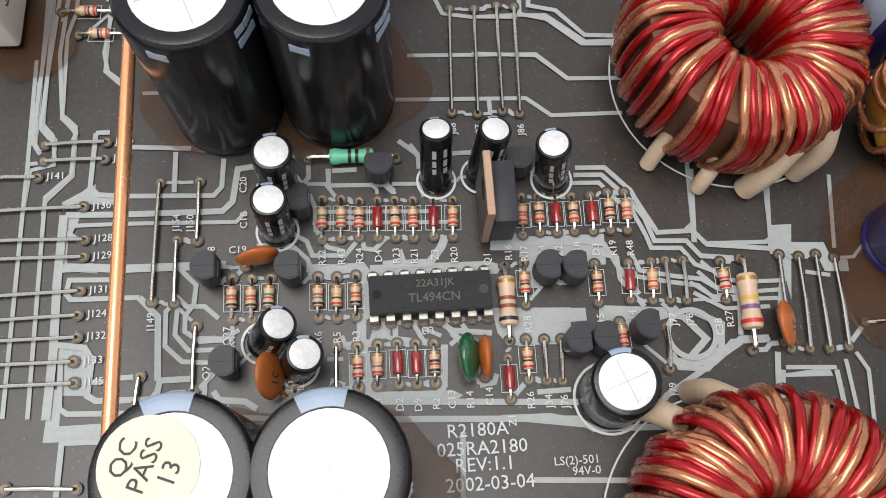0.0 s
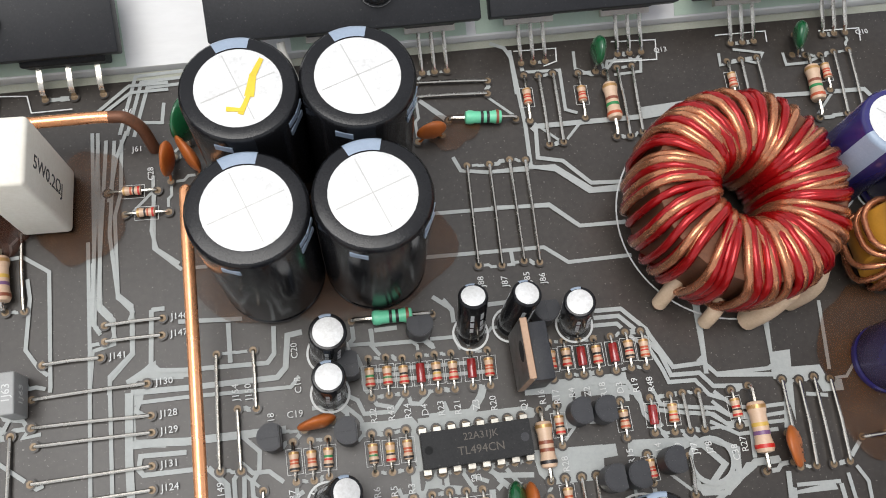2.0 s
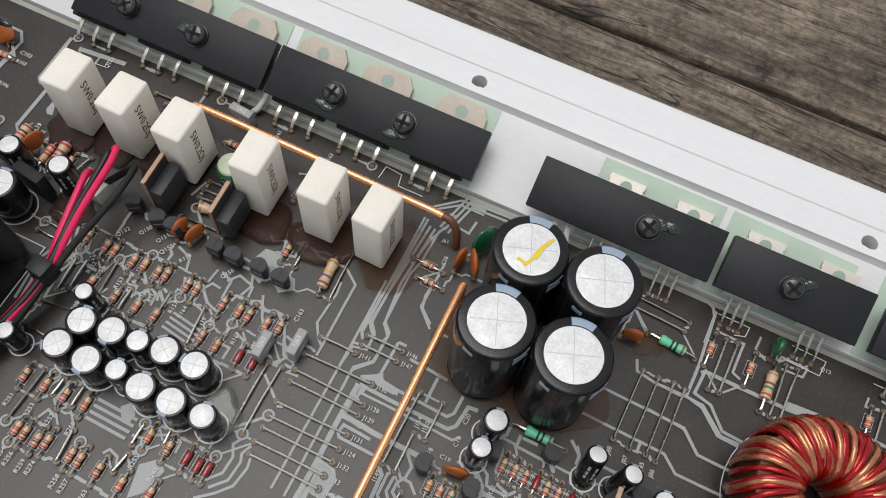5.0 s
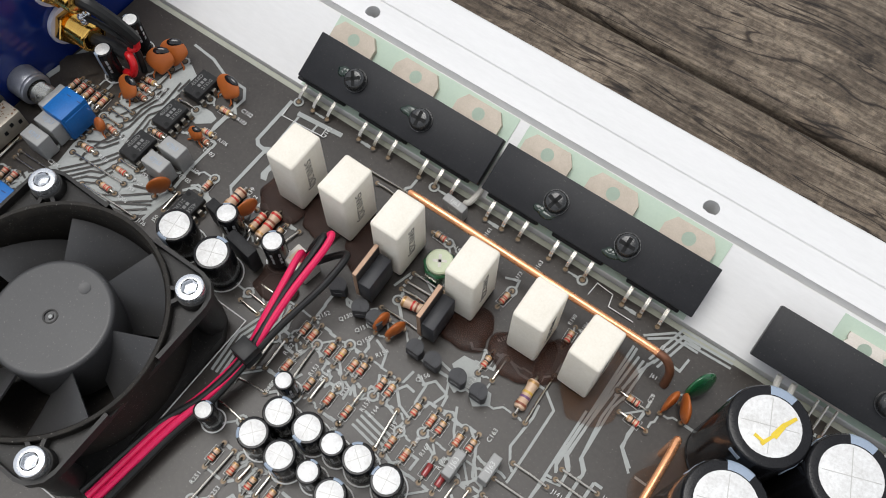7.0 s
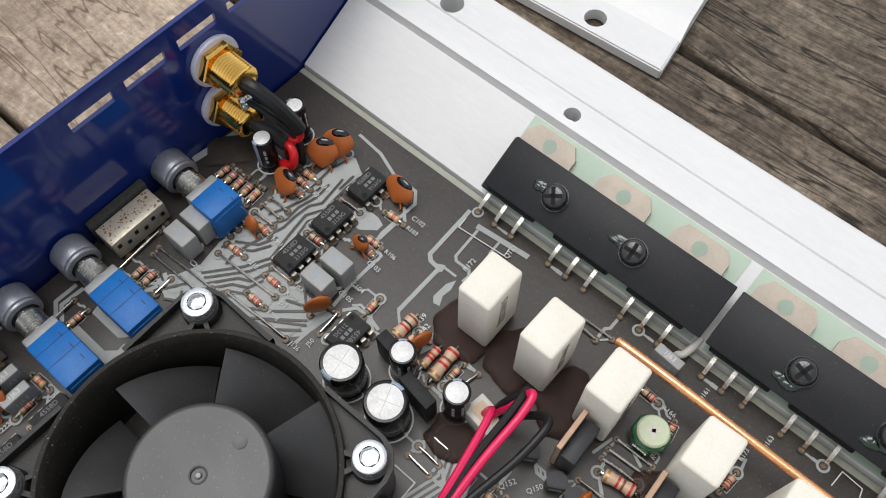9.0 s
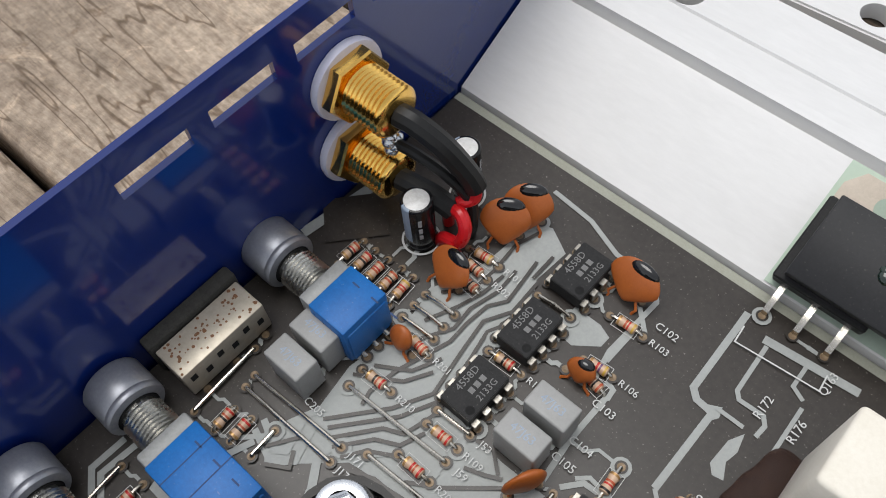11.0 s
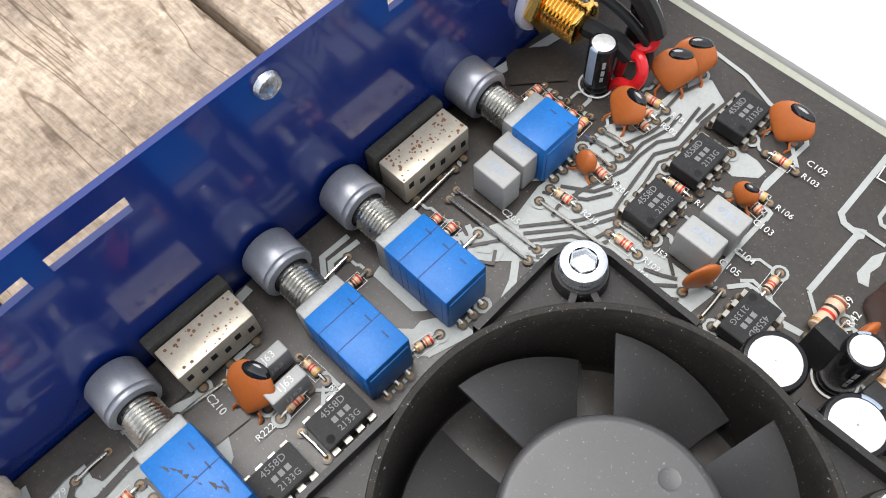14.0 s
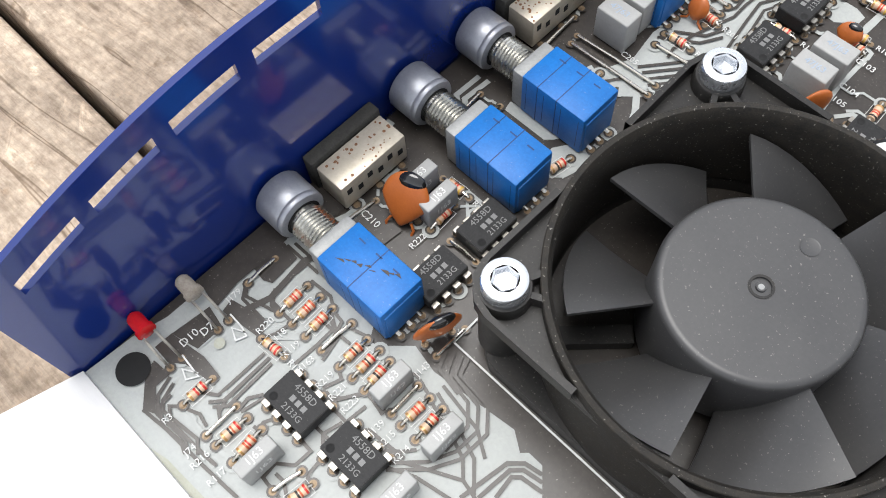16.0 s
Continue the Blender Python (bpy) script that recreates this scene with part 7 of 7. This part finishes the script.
trace(1.09, -239.6, 17.8, -243.8, 20.9, -243.6, 27.1)
trace(1.09, -238.2, 18.5, -242.0, 21.3, -241.5, 27.6)
trace(1.36, -213.5, 33.5, -216.2, 40.9, -218.9, 44.7, -218.3, 50.5)
trace(1.09, -229.6, 43.4, -224.6, 41.3, -223.2, 42.3, -225.1, 48.1, -223.8, 50.7)
trace(1.09, -229.5, 41.4, -223.8, 39.6, -221.1, 42.1, -223.0, 48.1)
trace(1.09, -229.7, 36.0, -228.1, 40.1)
trace(1.09, -219.9, 23.1, -218.8, 21.5, -216.6, 21.3)
trace(1.09, -219.0, 24.2, -218.2, 23.0, -216.2, 23.1)
trace(1.36, -213.6, 25.5, -213.5, 33.5)
bundle(trace, 6, 1.4, 0.75, -143.2, 55.4, -141.3, 50.5, -143.9, 41.9, -142.7, 31.0)
trace(0.7, -92.3, 72.2, -87.1, 73.0, -87.3, 77.9, -86.1, 78.2, -80.9, 76.0, -73.2, 76.4, -68.6, 73.0, -68.4, 52.0, -68.5, 51.1)
trace(0.7, -72.4, 72.1, -71.9, 68.5, -72.6, 59.1, -70.3, 55.5, -68.8, 54.1)
trace(0.7, -59.6, 98.2, -60.8, 74.2, -61.3, 62.3, -60.0, 61.0)
trace(0.7, -58.1, 98.1, -59.7, 74.9, -60.1, 64.9, -57.6, 61.8)
trace(0.7, -56.6, 97.9, -57.9, 78.8, -56.7, 66.7, -54.2, 63.6, -54.9, 62.0)
trace(0.7, -54.3, 99.6, -56.3, 94.3, -57.9, 85.3)
trace(0.7, -49.5, 86.8, -50.4, 78.7, -49.6, 75.0, -45.7, 71.7)
trace(0.7, -77.9, 52.4, -76.3, 51.8, -70.8, 52.3, -69.2, 51.8)
trace(0.7, -83.6, 57.3, -79.7, 54.6, -77.6, 50.6, -75.0, 47.7, -76.2, 45.3, -78.8, 43.4)
trace(0.7, -89.1, 59.6, -86.1, 53.9, -82.8, 50.3)
trace(0.7, -92.7, 60.6, -92.2, 56.6)
trace(0.7, -77.8, 41.0, -70.6, 35.2, -69.5, 35.6)
trace(0.7, -72.1, 45.0, -73.0, 43.9, -70.0, 44.2)
trace(0.7, -77.6, 52.2, -75.2, 51.7, -72.0, 52.7)
trace(0.7, -78.2, 51.3, -76.0, 47.5, -72.9, 46.8, -71.8, 44.7)
trace(0.7, -74.5, 24.4, -75.8, 22.3, -74.2, 19.6, -74.5, 15.2, -77.5, 11.9)
trace(0.7, -71.6, 23.8, -72.7, 21.3, -71.9, 19.3, -72.4, 14.3, -75.8, 10.8)
trace(0.7, -70.5, 21.9, -69.7, 18.9, -70.6, 13.7, -73.6, 10.4, -77.6, 7.2)
trace(0.7, -109.1, 55.4, -105.3, 53.8, -104.3, 49.7, -100.5, 48.7, -99.8, 46.8)
trace(0.7, -102.2, 60.6, -98.7, 59.4, -98.4, 54.3, -95.5, 52.3)
trace(0.7, -99.3, 66.8, -95.6, 66.3, -93.2, 60.4, -94.4, 56.9)
trace(0.7, -91.9, 56.4, -89.0, 57.8, -86.1, 55.8)
trace(0.7, -95.7, 54.5, -95.3, 56.4, -91.1, 56.8)
trace(0.7, -101.0, 51.3, -97.5, 50.2, -98.0, 46.6, -97.3, 43.6)
trace(0.7, -116.6, 61.9, -112.2, 60.4, -110.8, 56.3)
trace(0.7, -117.9, 51.6, -114.4, 49.8, -113.0, 46.0)
trace(0.7, -127.3, 50.5, -123.2, 49.6, -122.9, 45.7, -118.9, 44.8)
trace(0.7, -122.2, 53.0, -115.5, 46.4)
trace(0.7, -130.3, 46.6, -129.3, 51.9, -126.7, 51.4)
trace(0.7, -98.2, 39.9, -94.1, 38.6, -92.2, 40.6)
trace(0.7, -93.7, 43.1, -89.4, 43.1, -89.5, 39.8)
trace(0.7, -89.8, 47.3, -87.1, 46.4, -86.7, 43.9)
trace(0.7, -125.0, 13.0, -122.5, 18.4, -120.2, 17.4, -120.8, 13.1)
trace(0.7, -119.5, 15.7, -118.7, 19.2, -115.3, 18.8)
trace(0.7, -122.2, 6.3, -120.7, 10.1, -118.0, 9.3)
trace(0.7, -102.7, 6.9, -101.7, 8.4, -99.1, 7.7, -97.6, 4.6)
trace(0.7, -99.0, 13.6, -96.2, 14.0, -95.0, 10.6)
trace(0.7, -94.3, 15.8, -89.6, 18.1, -87.4, 17.2, -87.2, 14.4)
trace(0.7, -99.0, 96.4, -95.3, 97.9, -94.5, 93.3)
trace(0.7, -122.1, 76.9, -120.5, 82.7, -116.1, 83.4, -112.0, 81.3)
trace(0.7, -96.1, 75.9, -94.6, 74.6, -91.7, 76.2, -89.4, 76.1)
trace(0.7, -91.5, 75.8, -90.6, 72.9)
trace(0.7, -110.2, 55.0, -109.1, 52.9, -104.0, 56.8, -103.5, 60.7)
trace(0.7, -99.7, 58.9, -97.4, 61.8, -93.0, 60.6)
trace(0.7, -104.7, 53.3, -102.7, 56.6, -100.1, 56.3)
trace(0.7, -110.4, 47.2, -110.0, 51.1, -107.9, 51.5)
trace(0.7, -117.6, 48.7, -114.1, 47.4, -113.8, 44.1)
trace(0.7, -128.1, 39.6, -126.4, 43.3)
trace(0.7, -123.7, 46.5, -119.9, 47.1, -119.5, 43.8)
pour(-96.7, 68.1, -95.4, 71.8, -90.2, 72.5, -87.0, 66.9, -91.1, 64.3)
pour(-93.5, 8.4, -89.6, 11.8, -87.1, 9.6, -88.9, 3.1, -91.7, 0.5)
pour(-105.5, 18.4, -103.3, 20.7, -101.0, 18.1, -101.3, 15.4, -103.9, 16.2)
pour(-96.1, 66.3, -93.4, 68.9, -90.6, 65.8, -91.8, 62.0, -95.2, 63.5)
pour(-88.6, 63.9, -86.7, 67.6, -83.9, 67.5, -82.4, 64.6, -86.0, 61.9)
bundle(trace, 4, 1.5, 0.7, -107.7, 42.9, -98.1, 41.5)
bundle(trace, 4, 1.7, 0.8, -111.5, 15.0, -99.8, 14.7)
trace(2.04, -249.7, 70.6, -246.8, 87.7)
trace(1.70, -246.5, -6.8, -248.6, 8.1)
bundle(trace, 3, 1.4, 0.7, -54.3, 98.7, -51.2, 110.1, -37.2, 110.6)
bare_area(-248.7, -36.0, -249.2, -28.9, -247.4, -24.5, -244.0, -22.1, -243.7, -26.1, -243.9, -33.8, -242.9, -39.4, -247.8, -38.4)
bare_area(-244.9, -51.0, -244.8, -47.5, -237.5, -46.2, -232.8, -46.5, -232.2, -48.1, -238.7, -49.2, -241.1, -51.1)
bare_area(-237.7, -58.9, -242.3, -55.0, -243.2, -52.5, -239.3, -52.1, -239.3, -55.0, -235.6, -57.9)
bare_area(-242.3, -36.4, -234.8, -34.6, -232.9, -37.5, -241.7, -38.9)
bare_area(-244.8, -47.5, -244.0, -39.9, -239.4, -40.7, -239.4, -46.1)
bare_area(-246.5, -29.6, -243.9, -22.9, -239.9, -23.3, -239.4, -29.5, -241.1, -30.3)
gap(0.6, -238.9, -52.4, -237.8, -55.7, -235.4, -57.7, -228.9, -57.0, -226.5, -58.1)
gap(0.6, -237.6, -52.6, -236.6, -55.6, -235.1, -56.7, -227.4, -55.6, -225.3, -57.1)
gap(0.6, -233.0, -54.0, -230.3, -52.8, -227.9, -53.3)
gap(0.6, -230.6, -38.7, -230.6, -48.7, -233.3, -50.6)
gap(0.6, -229.4, -39.0, -229.0, -48.6, -228.1, -50.6)
gap(0.6, -242.4, -33.2, -240.9, -35.0, -235.2, -35.0)
gap(0.6, -237.8, -22.9, -238.0, -30.6, -236.4, -32.3, -233.9, -32.2)
gap(0.6, -227.4, -26.7, -223.6, -28.5, -222.6, -32.8)
gap(0.6, -213.7, -32.3, -216.3, -36.2, -218.2, -35.9)
gap(0.6, -225.7, -47.9, -224.6, -42.8, -223.3, -44.5)
gap(0.6, -222.4, -47.9, -218.6, -47.6, -216.3, -48.1)
gap(0.6, -219.5, -32.0, -217.9, -32.7, -219.0, -35.9)
gap(0.6, -237.7, -58.9, -228.9, -57.7, -226.9, -58.5)
gap(0.6, -218.2, -36.6, -215.4, -41.0, -211.0, -40.8)
pour(-197.5, -19.3, -194.5, -22.6, -194.1, -28.7, -190.7, -27.5, -190.4, -22.8, -187.8, -20.2, -185.0, -20.2, -181.7, -23.9, -205.5, -47.2, -201.6, -37.4, -198.9, -24.3)
gap(0.6, -205.5, -15.1, -204.3, -18.7, -197.5, -19.3, -194.5, -22.7, -194.8, -28.5, -197.2, -33.0, -202.0, -37.8)
gap(0.6, -206.4, -16.0, -204.9, -19.4, -198.6, -20.4, -195.9, -23.5, -196.1, -28.0, -198.1, -32.2, -202.6, -36.9)
gap(0.6, -207.9, -16.4, -206.0, -20.2, -200.2, -21.1, -197.6, -23.9, -197.4, -27.2, -197.4, -29.3)
gap(0.6, -209.0, -17.1, -207.6, -20.4, -202.3, -21.2)
gap(0.6, -236.3, -54.1, -236.1, -56.7, -233.0, -58.2, -223.4, -57.6, -217.6, -57.1, -215.5, -56.9)
gap(0.6, -233.8, -54.4, -235.0, -55.5, -232.6, -56.9, -224.4, -56.4, -221.8, -56.1)
gap(0.6, -230.8, -50.6, -229.2, -48.6, -229.4, -38.6)
gap(0.6, -229.7, -50.6, -228.0, -48.7, -228.4, -39.0)
gap(0.6, -226.8, -51.3, -229.4, -49.7)
gap(0.6, -242.1, -32.9, -240.9, -34.3, -234.2, -32.4)
gap(0.6, -238.3, -29.8, -236.6, -31.7, -232.6, -31.9, -230.6, -31.9)
gap(0.6, -243.1, -22.9, -234.9, -22.7)
gap(0.6, -242.4, -21.7, -235.2, -21.5)
gap(0.6, -227.6, -25.6, -225.3, -25.9, -223.3, -31.2)
gap(0.6, -227.7, -28.2, -221.4, -27.6)
gap(0.6, -225.2, -43.4, -226.6, -45.6, -226.3, -47.6)
gap(0.6, -220.8, -44.6, -221.7, -46.4, -220.7, -49.7)
gap(0.6, -215.7, -44.0, -212.7, -44.1, -212.8, -47.3, -215.3, -49.3, -215.0, -52.0)
gap(0.6, -217.5, -36.4, -215.4, -34.8, -213.4, -31.5)
gap(0.6, -214.9, -37.0, -212.1, -37.0, -211.7, -33.0)
gap(0.6, -212.5, -37.5, -213.4, -40.9, -210.6, -43.4, -210.3, -46.6, -209.0, -48.6)
gap(0.6, -204.8, -36.1, -202.3, -34.1, -200.8, -32.2)
gap(0.6, -214.1, -50.3, -212.3, -50.2, -209.9, -51.5)
gap(0.6, -215.9, -52.0, -212.7, -52.3, -210.8, -52.3)
gap(0.6, -223.5, -25.7, -220.5, -24.8, -219.0, -27.1)
gap(0.6, -225.5, -21.1, -222.2, -21.4, -219.7, -20.1)
gap(0.6, -211.8, -24.9, -209.5, -23.6, -205.7, -24.6)
gap(0.6, -213.4, -31.5, -209.4, -31.7, -207.5, -30.8)
gap(0.6, -234.9, -24.5, -230.2, -24.1, -227.6, -25.6)
gap(0.6, -231.5, -32.9, -231.9, -35.2, -232.8, -37.0)
gap(0.7, -190.7, -32.7, -189.1, -23.8, -187.1, -21.9, -184.0, -21.3)
gap(0.7, -188.7, -30.8, -188.1, -24.3, -186.6, -22.8, -183.2, -22.2)
gap(0.7, -186.8, -28.9, -187.2, -24.9, -186.1, -23.9, -182.2, -23.3)
silk_line(0.3, -240.2, -38.3, -237.0, -38.4, -235.1, -38.9, -235.8, -40.7, -238.0, -39.7, -235.6, -38.5)
silk_line(0.3, -240.4, -48.6, -236.9, -48.9, -235.4, -49.0, -236.5, -50.8, -238.4, -50.1, -235.9, -48.7)
trace(0.68, -18.8, 52.7, -13.1, 52.4, -11.5, 50.0)
trace(0.68, -12.5, 55.0, -12.6, 52.4)
trace(0.82, -12.0, 54.7, -7.9, 54.7)
trace(0.75, -15.8, 50.7, -14.9, 48.1, -14.9, 44.5, -13.1, 41.4, -10.3, 40.5)
trace(0.75, -19.9, 44.8, -16.4, 42.6, -15.5, 40.1, -10.3, 39.8, -7.9, 42.6)
trace(0.75, -24.4, 42.3, -18.8, 42.0, -16.4, 39.6, -16.0, 38.6)
trace(0.75, -7.4, 42.1, -7.2, 40.8, -5.6, 40.5, -3.6, 42.4)
trace(1.36, -4.3, 37.9, 3.2, 37.8, 5.3, 40.4, 5.9, 41.8)
trace(1.63, -16.3, 37.4, -7.8, 37.7, -6.7, 36.1, -6.7, 32.3)
trace(0.68, -2.2, 51.8, 2.2, 51.6, 3.0, 49.2)
trace(0.95, 1.1, 58.8, 2.5, 56.6)
trace(0.68, -11.3, 46.4, -8.2, 46.2)
trace(0.68, -15.4, 45.6, 7.0, 44.6)
trace(0.68, -13.9, 47.5, 4.3, 46.6)
trace(0.68, -1.4, 40.3, -1.0, 38.7, -4.3, 37.9)
trace(1.36, -16.5, 38.0, -8.1, 37.5, -7.2, 36.5, -7.2, 31.1, -6.6, 29.2)
trace(0.75, -33.4, 27.6, -29.4, 27.3, -27.1, 28.6)
trace(0.75, -30.3, 30.6, -32.6, 32.7, -35.3, 32.8, -37.2, 34.8)
trace(0.75, -4.3, 28.6, -4.4, 26.3, -2.6, 25.2)
trace(0.75, -0.1, 28.3, 1.5, 25.0, 3.1, 24.9)
trace(0.75, 4.9, 27.6, 6.8, 25.1, 5.6, 24.2)
trace(0.75, 7.7, 27.4, 9.5, 24.5, 11.6, 23.9)
trace(1.09, -7.5, 18.2, -7.1, 17.1, 3.2, 16.6, 4.2, 17.9, 4.7, 24.3)
trace(0.68, -11.1, 23.0, -13.6, 23.1)
trace(0.75, -11.0, 18.9, -12.8, 19.7, -13.6, 16.8)
trace(0.95, -31.0, 19.3, -30.1, 17.9, -26.2, 17.4, -24.4, 16.2)
trace(0.68, -10.0, 22.0, -10.0, 16.6, -7.1, 15.5)
trace(0.68, -6.2, 26.8, -6.7, 25.5, -10.8, 25.3, -11.2, 26.7)
trace(0.68, 1.3, 28.7, 2.1, 26.8, 4.3, 25.7)
trace(0.82, 12.5, 19.2, 12.0, 17.9, 9.7, 17.6)
trace(0.82, 31.5, 37.6, 33.7, 36.9, 33.8, 33.3, 37.1, 28.5)
trace(1.09, 44.4, 27.5, 49.1, 24.9, 48.4, 21.0, 45.3, 19.0, 40.8, 19.2)
trace(0.82, 40.5, 20.9, 41.3, 18.4, 45.7, 17.9, 50.3, 22.0, 56.5, 21.9)
trace(0.68, 46.6, 33.8, 49.5, 30.7, 52.8, 29.9, 59.8, 30.0)
trace(0.68, 45.1, 32.1, 49.2, 28.9, 59.0, 28.6)
trace(0.68, 45.4, 30.3, 50.1, 27.4, 57.5, 27.3)
trace(0.68, 47.4, 35.5, 50.4, 32.4, 53.7, 31.6, 60.1, 31.5)
trace(0.68, 40.0, 28.9, 42.0, 26.5, 44.2, 26.1)
pour(57.2, 16.4, 65.2, 17.0, 65.5, 15.6, 57.4, 15.9)
trace(0.95, 57.3, 19.9, 55.3, 7.5)
trace(0.82, 53.1, 31.6, 51.9, 23.0)
trace(0.82, 66.2, 16.5, 66.3, 6.8)
trace(0.68, 68.0, 18.1, 68.2, 7.7)
trace(0.68, 69.9, 19.1, 71.3, 16.2, 70.2, 6.5)
trace(0.68, 64.4, 32.7, 68.4, 31.9)
trace(1.09, 61.7, 36.5, 59.3, 27.2, 59.3, 21.4)
pour(20.8, 29.2, 27.6, 28.9, 27.6, 26.8, 21.7, 26.6)
pour(12.6, 12.9, 20.2, 12.7, 24.9, 11.6, 25.3, 10.2, 16.3, 11.6, 12.5, 11.9)
label("R2180A", 8.8, 10.8, 0, 2.9)
label("025RA2180", 9.3, 8.1, 0, 2.9)
label("REV:1.1", 9.5, 5.7, 0, 2.9)
label("2002-03-04", 10.1, 2.9, 0, 2.9)
label("LS(2)-501", 23.4, 5.4, 0, 1.8)
label("94V-0", 24.7, 3.8, 0, 1.8)
label("C20", -26.5, 52.8, 90, 1.7)
label("C18", -26.4, 46.6, 90, 1.7)
label("C19", -27.4, 41.6, 0, 1.7)
label("U3", 2.2, 26.7, 180, 1.7)
label("C38", 48.6, 24.4, 90, 1.7)
label("C13", 5.3, 15.7, 90, 1.7)
label("R14", 8.1, 15.5, 90, 1.7)
label("C14", 11.1, 15.8, 90, 1.7)
label("J154", -37.2, 46.8, 90, 1.7)
label("J150", -35.0, 46.6, 90, 1.7)
label("Q18", -31.5, 40.9, 90, 1.7)
label("Q37", -28.9, 27.6, 90, 1.7)
label("Q21", -32.0, 22.5, 90, 1.7)
label("Q1", 12.6, 37.8, 90, 1.7)
label("C41", 29.6, 11.0, 0, 1.6)
label("C102", -191.2, 95.7, 0, 1.9)
label("C103", -191.1, 78.8, 0, 1.9)
label("C104", -190.2, 71.9, 0, 1.9)
label("C105", -190.7, 68.3, 0, 1.9)
label("C205", -225.0, 49.9, 0, 1.8)
label("R39", -172.6, 76.0, 90, 2.0)
label("R42", -170.3, 74.5, 90, 2.0)
label("Q163", -167.7, 104.4, 90, 1.9)
label("R172", -173.2, 94.8, 90, 2.0)
label("R176", -167.5, 94.6, 90, 2.0)
label("D10", -241.9, -45.9, 90, 2.1)
label("D7", -240.9, -42.8, 90, 2.1)
label("C210", -236.1, -9.1, 0, 2.0)
label("C206", -208.2, -37.3, 0, 2.0)
label("J39", -99.2, 46.3, 90, 1.8)
label("C163", -77.7, 58.7, 90, 1.8)
label("J36", -53.9, 103.7, 0, 1.6)
label("J61", -52.3, 95.5, 0, 1.6)
label("C28", -50.0, 90.1, 90, 1.6)
label("Q13", 53.8, 106.0, 0, 1.6)
label("Q10", 98.5, 105.7, 0, 1.6)
label("Q152", -132.2, 58.9, 60, 1.8)
label("Q155", -118.9, 59.6, 60, 1.8)


for r in (20.4,):
    for x, y in ((57.2, 68.4), (46.5, -6.5)):
        part("silk_ring", lathe([(r, 0.56), (r + 0.3, 0.56)], 72, at=(x, y, 0), cap=False), M_SILK, board)
part("silk_ring", lathe([(3.4, 0.56), (4.3, 0.56)], 40, at=(44.0, 23.6, 0), cap=False), M_TRACE, board)
silk_line(0.35, -209.0, -15.4, -147.8, -15.4, -147.8, 45.8, -209.0, 45.8, -209.0, -15.4)
# not cut through: a black disc paints the hole's darkness
part("mounting_hole", lathe([(3.0, 0.56), (0.01, 0.56)], 32, at=(-244.4, -55.9, 0), cap=False), M_HOLE, board)
part("mounting_hole", lathe([(1.0, 0.56), (0.01, 0.56)], 20, at=(-237.4, -42.9, 0), cap=False), M_EDGE, board)

# ---- dried glue and stains ----


def glue_patch(x, y, rx, ry, material, lab, high=0.5, seed=1, base=0.6):
    r2 = random.Random(seed)
    ph = [r2.uniform(0, 6.3) for _ in range(5)]
    def edge(a):
        return 1 + 0.10 * math.sin(2 * a + ph[0]) + 0.08 * math.sin(3 * a + ph[1]) + 0.05 * math.sin(5 * a + ph[2]) + 0.03 * math.sin(9 * a + ph[3])
    bm = bmesh.new()
    k = 64
    rows = []
    for s, z in ((1.0, base), (0.985, base + 0.12), (0.93, base + 0.6 * high), (0.75, base + high), (0.4, base + high), (0.02, base + high)):
        rows.append([bm.verts.new((rx * s * edge(2 * math.pi * i / k) * math.cos(2 * math.pi * i / k), ry * s * edge(2 * math.pi * i / k) * math.sin(2 * math.pi * i / k), z)) for i in range(k)])
    for a, b in zip(rows, rows[1:]):
        bridge(bm, a, b)
    bm.faces.new(rows[-1])
    bmesh.ops.recalc_face_normals(bm, faces=bm.faces)
    g = thing("glue_patch", lab, "glue", at=(x, y, 0))
    part("glue", bm, material, g)


AM = "translucent amber glue spread round the capacitor feet"
DK = "dark wrinkled dried glue beside a cement resistor"
glue_patch(-19.3, 73.5, 21.5, 19.0, M_AMBER, AM, 0.35, 3)
glue_patch(-19.3, 2.0, 21.5, 17.0, M_AMBER, AM, 0.35, 4)
for k, (x, y, rx, ry, m, lab) in enumerate(((-163.5, 81.5, 7.6, 9.0, M_GLUE2, DK), (-149.8, 82.5, 6.5, 8.0, M_GLUE2, DK), (-134.5, 82.0, 6.0, 9.0, M_GLUE2, DK), (-101.5, 79.0, 9.0, 7.6, M_GLUE, "brown dried glue beside a cement resistor"), (-83.0, 80.5, 8.0, 8.2, M_GLUE, "brown dried glue beside a cement resistor"), (-75.2, 84, 5.0, 7.0, M_GLUE, "brown dried glue beside a cement resistor"))):
    glue_patch(x, y, rx, ry, m, lab, 0.8, 10 + k, 0.6 + 0.06 * k)
glue_patch(-62.5, 84.5, 8.6, 10.5, M_AMBER, "amber flux stain over the traces beside a cement resistor", 0.12, 20, 0.6)
glue_patch(79, 36, 11, 15, M_AMBER, "amber stain over the board corner", 0.15, 22)
glue_patch(84, 6, 11, 13, M_AMBER, "amber stain over the board corner", 0.15, 24)
glue_patch(-148.0, 58.5, 7.0, 4.6, M_GLUE2, "dark glue beside the wire connector", 0.5, 26)
glue_patch(8, 92.5, 5.0, 4.0, M_AMBER, "amber glue round a capacitor foot", 0.3, 28)
glue_patch(-82.5, 27.5, 5.5, 6.0, M_CLEAR, "clear glossy glue blob beside the small capacitors", 2.6, 30)
